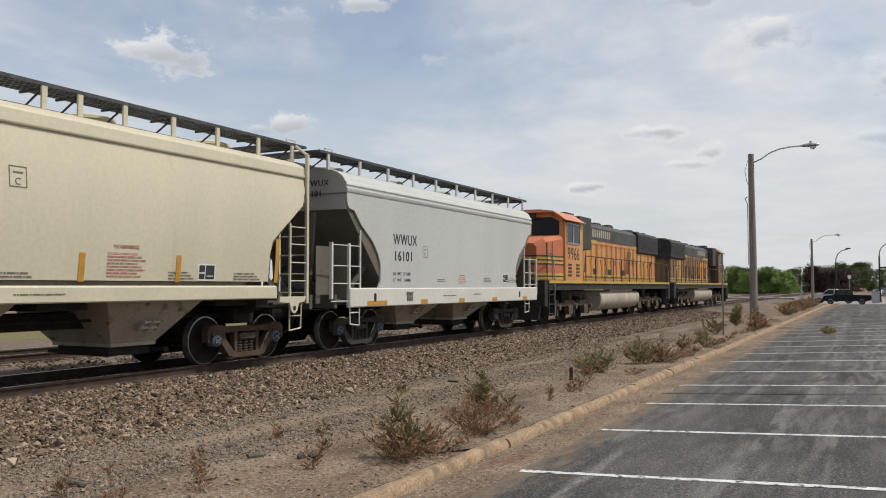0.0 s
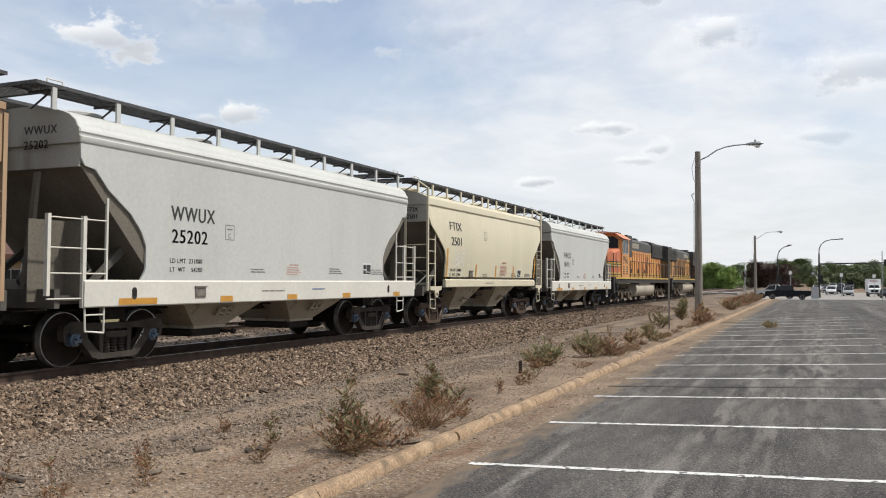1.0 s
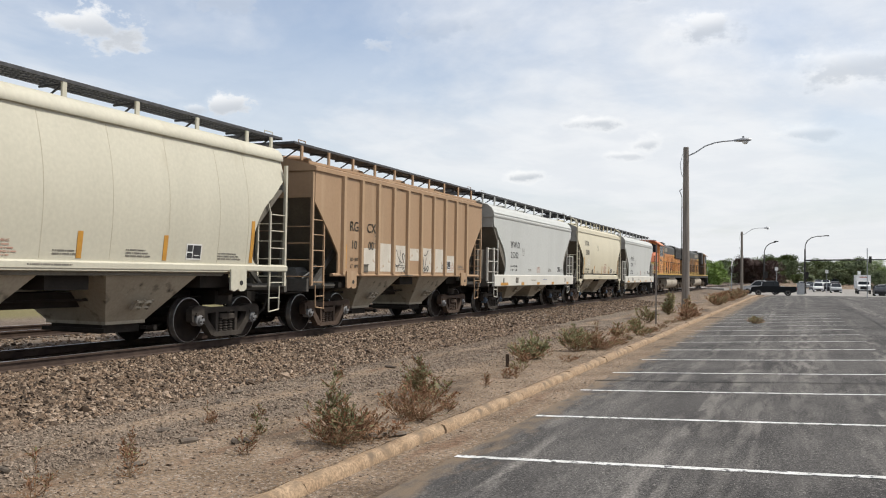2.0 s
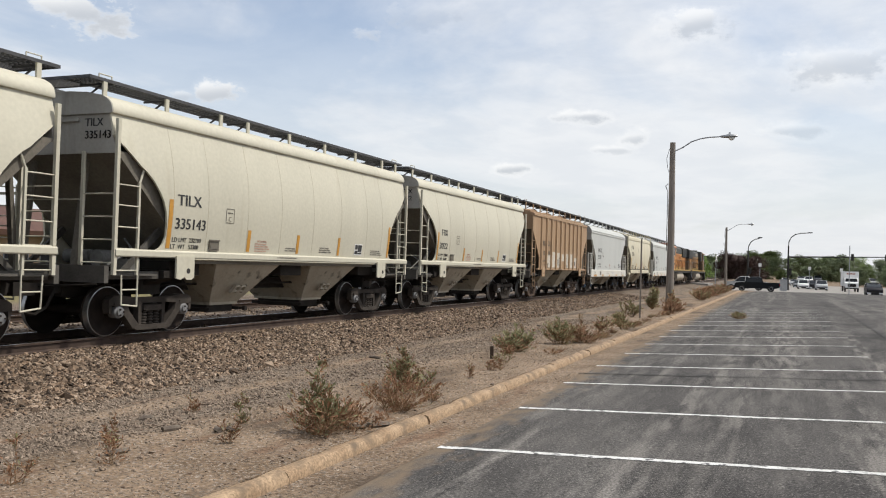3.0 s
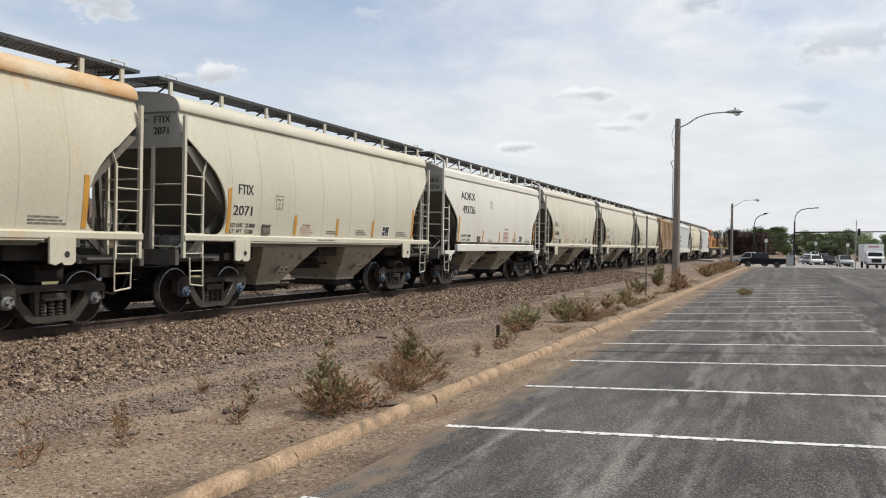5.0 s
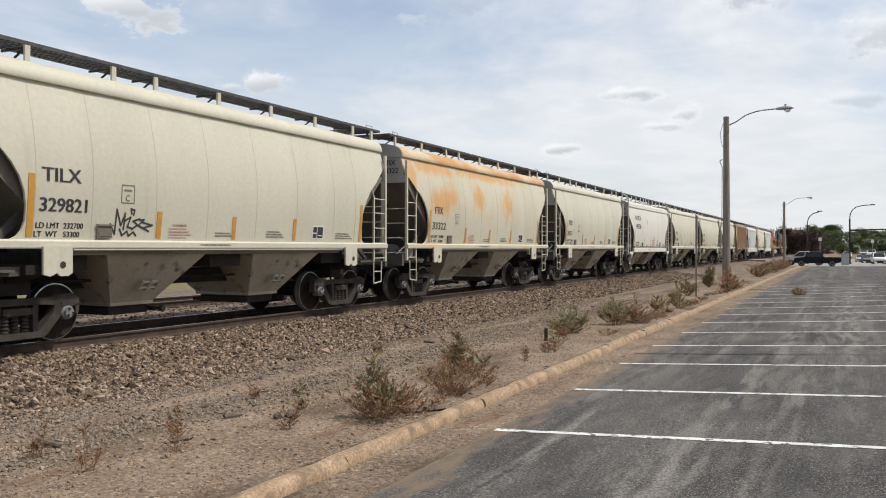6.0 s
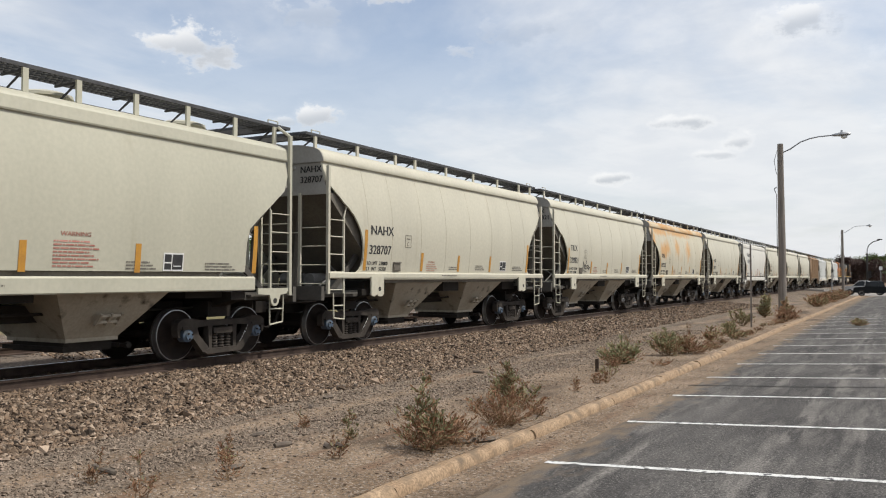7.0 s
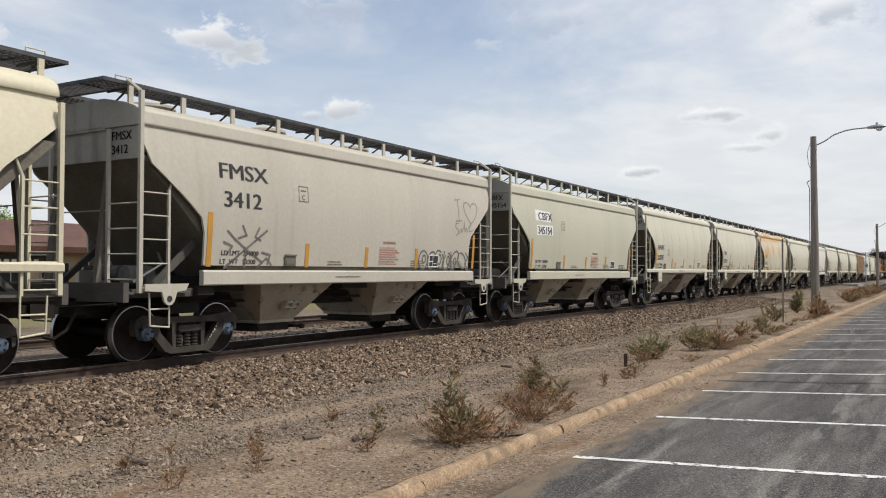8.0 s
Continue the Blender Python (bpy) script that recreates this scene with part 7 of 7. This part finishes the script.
# ---- vehicles at the crossing ----
tyre_m = surface("black_tyre_rubber", (0.02, 0.02, 0.02), (0.035, 0.033, 0.03), 6, 0.85)
rim_m = surface("alloy_rim", (0.45, 0.45, 0.46), (0.35, 0.35, 0.36), 6, 0.35, 0.8)
lamp_glass = surface("clear_headlamp", (0.75, 0.76, 0.78), (0.65, 0.66, 0.68), 6, 0.15)
tail_m = surface("red_tail_lamp", (0.35, 0.02, 0.02), (0.28, 0.02, 0.02), 6, 0.2)


def gloss(name, c):
    m = surface(name, c, tuple(x * 0.9 for x in c), 2, 0.4, 0.0, fine=0.03, spec=0.12)
    return m


dark_body = gloss("dark_car_paint", (0.011, 0.013, 0.015))
silver_body = gloss("silver_car_paint", (0.42, 0.43, 0.44))
white_body = gloss("white_car_paint", (0.72, 0.72, 0.71))
black_body = gloss("black_car_paint", (0.02, 0.02, 0.023))
grey_body = gloss("grey_car_paint", (0.16, 0.165, 0.17))


def wheel(parent, x, y, r):
    def tyre(bm):
        lathe(bm, [(-0.11, r * 0.62), (-0.12, r * 0.9), (-0.09, r), (0.09, r), (0.12, r * 0.9), (0.11, r * 0.62)], 20)
    def rim(bm):
        lathe(bm, [(-0.10, r * 0.62), (0.10, r * 0.62), (0.115, r * 0.55), (0.08, r * 0.2), (0.10, r * 0.12)], 14)
    w = put("wheel", cached(("wheel", r), tyre), tyre_m, parent, "", pose(x, y, r))
    put("rim", cached(("rim", r), rim), rim_m, w, "", pose(0, 0, 0, 0, 0, 0 if x > 0 else 180))


def vehicle(kind, label, paint_):
    """Local +y is ahead; the origin lies on the road under the middle."""
    v = tagged(new(kind), label, kind.replace("_", " "), "vehicles at the crossing")
    shapes = {
        "pickup_truck": (5.6, 0.98, [(-2.75, 0.55), (-2.8, 0.95), (-2.75, 1.18), (-0.75, 1.20), (1.35, 1.22), (2.55, 1.10), (2.75, 0.95), (2.8, 0.50), (2.3, 0.40), (-2.3, 0.42)],
                         [(-0.75, 1.18), (-0.55, 1.78), (-0.25, 1.86), (0.75, 1.84), (1.45, 1.20)], 0.40, (-1.72, 1.82)),
        "suv": (4.7, 0.94, [(-2.30, 0.5), (-2.35, 1.0), (-2.2, 1.12), (1.2, 1.12), (2.15, 1.02), (2.33, 0.85), (2.35, 0.45), (2.0, 0.33), (-2.0, 0.35)],
                [(-2.2, 1.10), (-1.95, 1.68), (-1.5, 1.76), (0.45, 1.74), (1.25, 1.12)], 0.36, (-1.4, 1.42)),
        "sedan": (4.7, 0.90, [(-2.30, 0.45), (-2.33, 0.85), (-2.2, 0.98), (1.0, 0.98), (2.1, 0.85), (2.32, 0.68), (2.35, 0.36), (2.0, 0.26), (-2.0, 0.28)],
                  [(-1.75, 0.97), (-1.0, 1.40), (-0.5, 1.46), (0.3, 1.44), (1.15, 0.98)], 0.33, (-1.38, 1.40))}
    ln, w, body, cabin, r, axles = shapes[kind]

    def shell(bm):
        rings = [[(x, a, b) for a, b in [(a * s + 0, b) for a, b in body]] for x, s in ((-w, 0.975), (-w + 0.07, 1.0), (w - 0.07, 1.0), (w, 0.975))]
        loft(bm, rings)
    put("body", cached(("body", kind), shell), paint_, v)

    def greenhouse(bm):
        cz = cabin[0][1]
        rings = []
        for x in (-w + 0.05, w - 0.05):
            rings.append([(x * (1 - 0.22 * (b - cz)), a, b) for a, b in cabin])
        loft(bm, rings)
    put("window", cached(("window", kind), greenhouse), window_glass, v, "dark tinted windows")

    def roof(bm):
        k = w - 0.05
        cz = cabin[0][1]
        pts = cabin[1:-1]
        rings = [[(s * k * (1 - 0.22 * (b - cz)), a, b + 0.02 + d_) for a, b in (pts[0], pts[1], pts[-1])] for s, d_ in ((-1, -0.03), (-0.6, 0.02), (0.6, 0.02), (1, -0.03))]
        for q in range(3):
            bm.faces.new([bm.verts.new(p) for p in (rings[q][0], rings[q][1], rings[q + 1][1], rings[q + 1][0])])
            bm.faces.new([bm.verts.new(p) for p in (rings[q][1], rings[q][2], rings[q + 1][2], rings[q + 1][1])])
        for s in (-1, 1):
            for a, b in ((cabin[0], cabin[1]), (cabin[-1], cabin[-2]), ((0.0, cz), (-0.05, cabin[2][1]))):
                rod(bm, (s * k * 1.0, a[0], a[1]), (s * k * (1 - 0.22 * (b[1] - cz)), b[0], b[1]), 0.045, 6)
    put("roof", cached(("car_roof", kind), roof), paint_, v)

    def light(bm):
        box(bm, -0.2, 0.2, ln / 2 - 0.16, ln / 2 + 0.01, body[6][1] - 0.2, body[6][1] - 0.03)

    def tail(bm):
        box(bm, -0.12, 0.12, -ln / 2 - 0.02, -ln / 2 + 0.12, body[1][1] - 0.1, body[1][1] + 0.12)
    for s in (-1, 1):
        put("headlight", cached(("headlight", kind), light), lamp_glass, v, "clear headlight", pose(s * (w - 0.25), 0, 0))
        put("tail_light", cached(("tail_light", kind), tail), tail_m, v, "red tail light", pose(s * (w - 0.14), 0, 0))

    def grille(bm):
        box(bm, -w + 0.48, w - 0.48, ln / 2 - 0.1, ln / 2 + 0.02, body[6][1] - 0.3, body[6][1] - 0.04)
        box(bm, -w + 0.1, w - 0.1, ln / 2 - 0.15, ln / 2 + 0.04, 0.42, 0.56)
    put("grille", cached(("grille", kind), grille), tyre_m, v)
    for yy in axles:
        for s in (-1, 1):
            wheel(v, s * (w - 0.10), yy, r)
    return v


def box_truck():
    v = tagged(new("box_truck"), "white box truck with a tall cargo body", "box truck", "vehicles at the crossing")
    bm = bmesh.new()
    box(bm, -1.2, 1.2, -4.0, 1.0, 0.95, 3.35)
    for x in (-1.2, 1.2):
        for q in range(6):
            box(bm, x - 0.015, x + 0.015, -4.0 + 0.98 * q, -3.95 + 0.98 * q, 0.95, 3.35)
    part("cargo_box", bm, white_body, v)
    bm = bmesh.new()
    plate(bm, [(1.05, 0.6), (1.05, 2.25), (1.75, 2.3), (2.35, 1.65), (3.3, 1.45), (3.4, 0.6)], "x", -1.0, 1.0)
    part("cab", bm, white_body, v)
    bm = bmesh.new()
    plate(bm, [(-0.9, 1.62), (0.9, 1.62), (0.82, 2.2), (-0.82, 2.2)], "y", 2.0, 2.32)
    part("windshield", bm, window_glass, v)
    bm = bmesh.new()
    box(bm, -0.6, 0.6, 3.36, 3.43, 0.85, 1.35)
    box(bm, -1.05, 1.05, 3.35, 3.5, 0.5, 0.7)
    part("grille", bm, tyre_m, v)
    bm = bmesh.new()
    for s in (-1, 1):
        box(bm, s * 0.8 - 0.13, s * 0.8 + 0.13, 3.38, 3.44, 0.95, 1.2)
    part("headlight", bm, lamp_glass, v)
    bm = bmesh.new()
    for i in range(6):
        box(bm, -0.62 + 0.21 * i, -0.46 + 0.21 * i, 1.0, 1.012, 2.85, 3.08)
    part("cargo_lettering", bm, letter_red, v, "red unreadable lettering")
    bm = bmesh.new()
    box(bm, -0.45, 0.45, -3.9, 3.2, 0.55, 0.95)
    part("chassis", bm, black_m, v)
    for yy in (-2.6, 2.5):
        for s in (-1, 1):
            wheel(v, s * 0.95, yy, 0.46)
    return v


VEHICLES = []


def traffic():
    def still(v, x, y, rz):
        v.matrix_world = pose(x, y, ground_z(x, y) + 0.01, 0, 0, rz)
    still(vehicle("pickup_truck", "dark crew cab pickup truck at the lot exit", dark_body), -2.85, 117.5, 92)
    still(vehicle("pickup_truck", "silver pickup truck behind a dark pickup", silver_body), -4.45, 124.5, 86)

    def moving(v, path, far=1.24):
        VEHICLES.append((v, [(t, x * far, y * far) for t, x, y in path]))
    moving(box_truck(), [(0, 8.7, 155), (1.2, 8.7, 143), (3.2, 8.7, 123), (4.2, 8.8, 112), (5.3, 8.9, 102), (8, 11.5, 78)])
    moving(vehicle("suv", "silver sport utility vehicle on the road", silver_body), [(0, 5.4, 160), (3.2, 5.5, 131), (4.2, 6.2, 122), (5.7, 7.0, 108.7), (8, 9.5, 88)])
    moving(vehicle("sedan", "black sedan with lit daylight sheen", black_body), [(0, 11.0, 166), (1.2, 11, 148), (3.2, 10.7, 113.5), (4.2, 10.4, 94.4), (5.3, 11.2, 78), (8, 14, 40)], 1.0)
    moving(vehicle("suv", "white sport utility vehicle in the queue", white_body), [(0, 3.0, 170), (3.2, 3.4, 144), (5.7, 4.2, 126), (8, 5.6, 112)])
    moving(vehicle("sedan", "grey sedan in the queue", grey_body), [(0, 2.6, 184), (3.2, 2.9, 160), (5.7, 3.4, 144), (8, 4.2, 130)])
    moving(vehicle("suv", "black sport utility vehicle in the queue", black_body), [(0, 4.9, 176), (3.2, 5.2, 150), (5.7, 6.2, 132), (8, 8.0, 114)])
    moving(vehicle("sedan", "white sedan in the queue", white_body), [(0, 14.5, 196), (3.2, 14.9, 166), (5.7, 15.5, 142), (8, 16, 120)])
    moving(vehicle("sedan", "silver sedan in the queue", silver_body), [(0, 2.3, 196), (3.2, 2.5, 174), (5.7, 2.8, 158), (8, 3.2, 146)])

    for i, (kind, label, coat, x, y) in enumerate((("suv", "white sport utility vehicle in the queue", white_body, 5.6, 196), ("sedan", "silver sedan in the queue", silver_body, 4.3, 205), ("suv", "grey sport utility vehicle in the queue", grey_body, 7.8, 208),
                                                   ("sedan", "white sedan in the queue", white_body, 1.0, 190), ("sedan", "black sedan in the queue", black_body, 20.5, 182), ("suv", "silver sport utility vehicle in the queue", silver_body, 17.8, 196))):
        still(vehicle(kind, label, coat), x * 1.2, y * 1.2, 176 + 2 * i)


traffic()


# ---- building beyond the tracks ----
brown_roof = surface("brown_metal_roof", (0.085, 0.045, 0.035), (0.11, 0.06, 0.045), 1.5, 0.7)
tan_wall = surface("tan_stucco", (0.30, 0.215, 0.15), (0.35, 0.26, 0.185), 1.5, 0.9, 0, 0.005, 30)
dark_glass = glass("dark_shop_glass", (0.03, 0.03, 0.035), 0.1)


def building():
    b = tagged(new("commercial_building"), "low brown-roofed tan commercial building beyond the tracks", "building")
    bm = bmesh.new()
    box(bm, -14, 0, 0, 24, -0.3, 3.2)
    part("wall", bm, tan_wall, b)
    bm = bmesh.new()
    loft(bm, [[(-15, -1, 2.9), (1.1, -1, 2.9), (1.1, 25, 2.9), (-15, 25, 2.9)], [(-15, -1, 3.25), (1.2, -1, 3.25), (1.2, 25, 3.25), (-15, 25, 3.25)], [(-13, 1.5, 4.8), (-1.2, 1.5, 4.8), (-1.2, 22.5, 4.8), (-13, 22.5, 4.8)]])
    part("roof", bm, brown_roof, b, "brown mansard roof")

    def window(bm):
        box(bm, 0, 0.02, 0, 1.8, 0.9, 2.3)
    def frame_of(bm):
        for q0, q1, z0, z1 in ((-0.06, 1.86, 0.84, 0.9), (-0.06, 1.86, 2.3, 2.36), (-0.06, 0.0, 0.9, 2.3), (1.8, 1.86, 0.9, 2.3), (0.87, 0.93, 0.9, 2.3)):
            box(bm, 0, 0.05, q0, q1, z0, z1)
    for i in range(8):
        w = put("window", cached(("shop_window",), window), dark_glass, b, "", pose(0.002, 1.0 + 2.8 * i, 0))
        put("window_frame", cached(("shop_frame",), frame_of), galv, w)
    bm = bmesh.new()
    box(bm, 0.1, 0.25, 3.4, 7.2, 2.0, 2.75)
    sign = part("sign_board", bm, black_m, b, "dark sign board with unreadable white lettering")
    bm = bmesh.new()
    for i in range(6):
        box(bm, 0.25, 0.26, 3.7 + 0.45 * i, 4.0 + 0.45 * i, 2.2, 2.5)
    part("sign_lettering", bm, letter_white, sign)
    b.matrix_world = pose(-45.5, 24, 0)


building()


# ---- movement ----
def run(t):
    return V0 * t + ACC * t * t


def motions():
    for car, place in CARS:
        y, turn = place if isinstance(place, tuple) else (place, 0)
        walk(car, [(k / 2, pose(XC, y + run(k / 2), ZR, 0, 0, turn)) for k in range(17)])
    for w, y, r in WHEELS:
        way = 1 if r > 0 else -1
        walk(w, [(k / 30, pose(0, y, abs(r), -way * math.degrees(run(k / 30) / 0.47))) for k in range(241)])
    for v, path in VEHICLES:
        rows = []
        for i, (t, x, y) in enumerate(path):
            a, b = path[max(i - 1, 0)], path[min(i + 1, len(path) - 1)]
            turn = math.degrees(math.atan2(-(b[1] - a[1]), b[2] - a[2]))
            rows.append((t, pose(x, y, ground_z(x, y) + 0.01, 0, 0, turn % 360)))
        walk(v, rows)


motions()
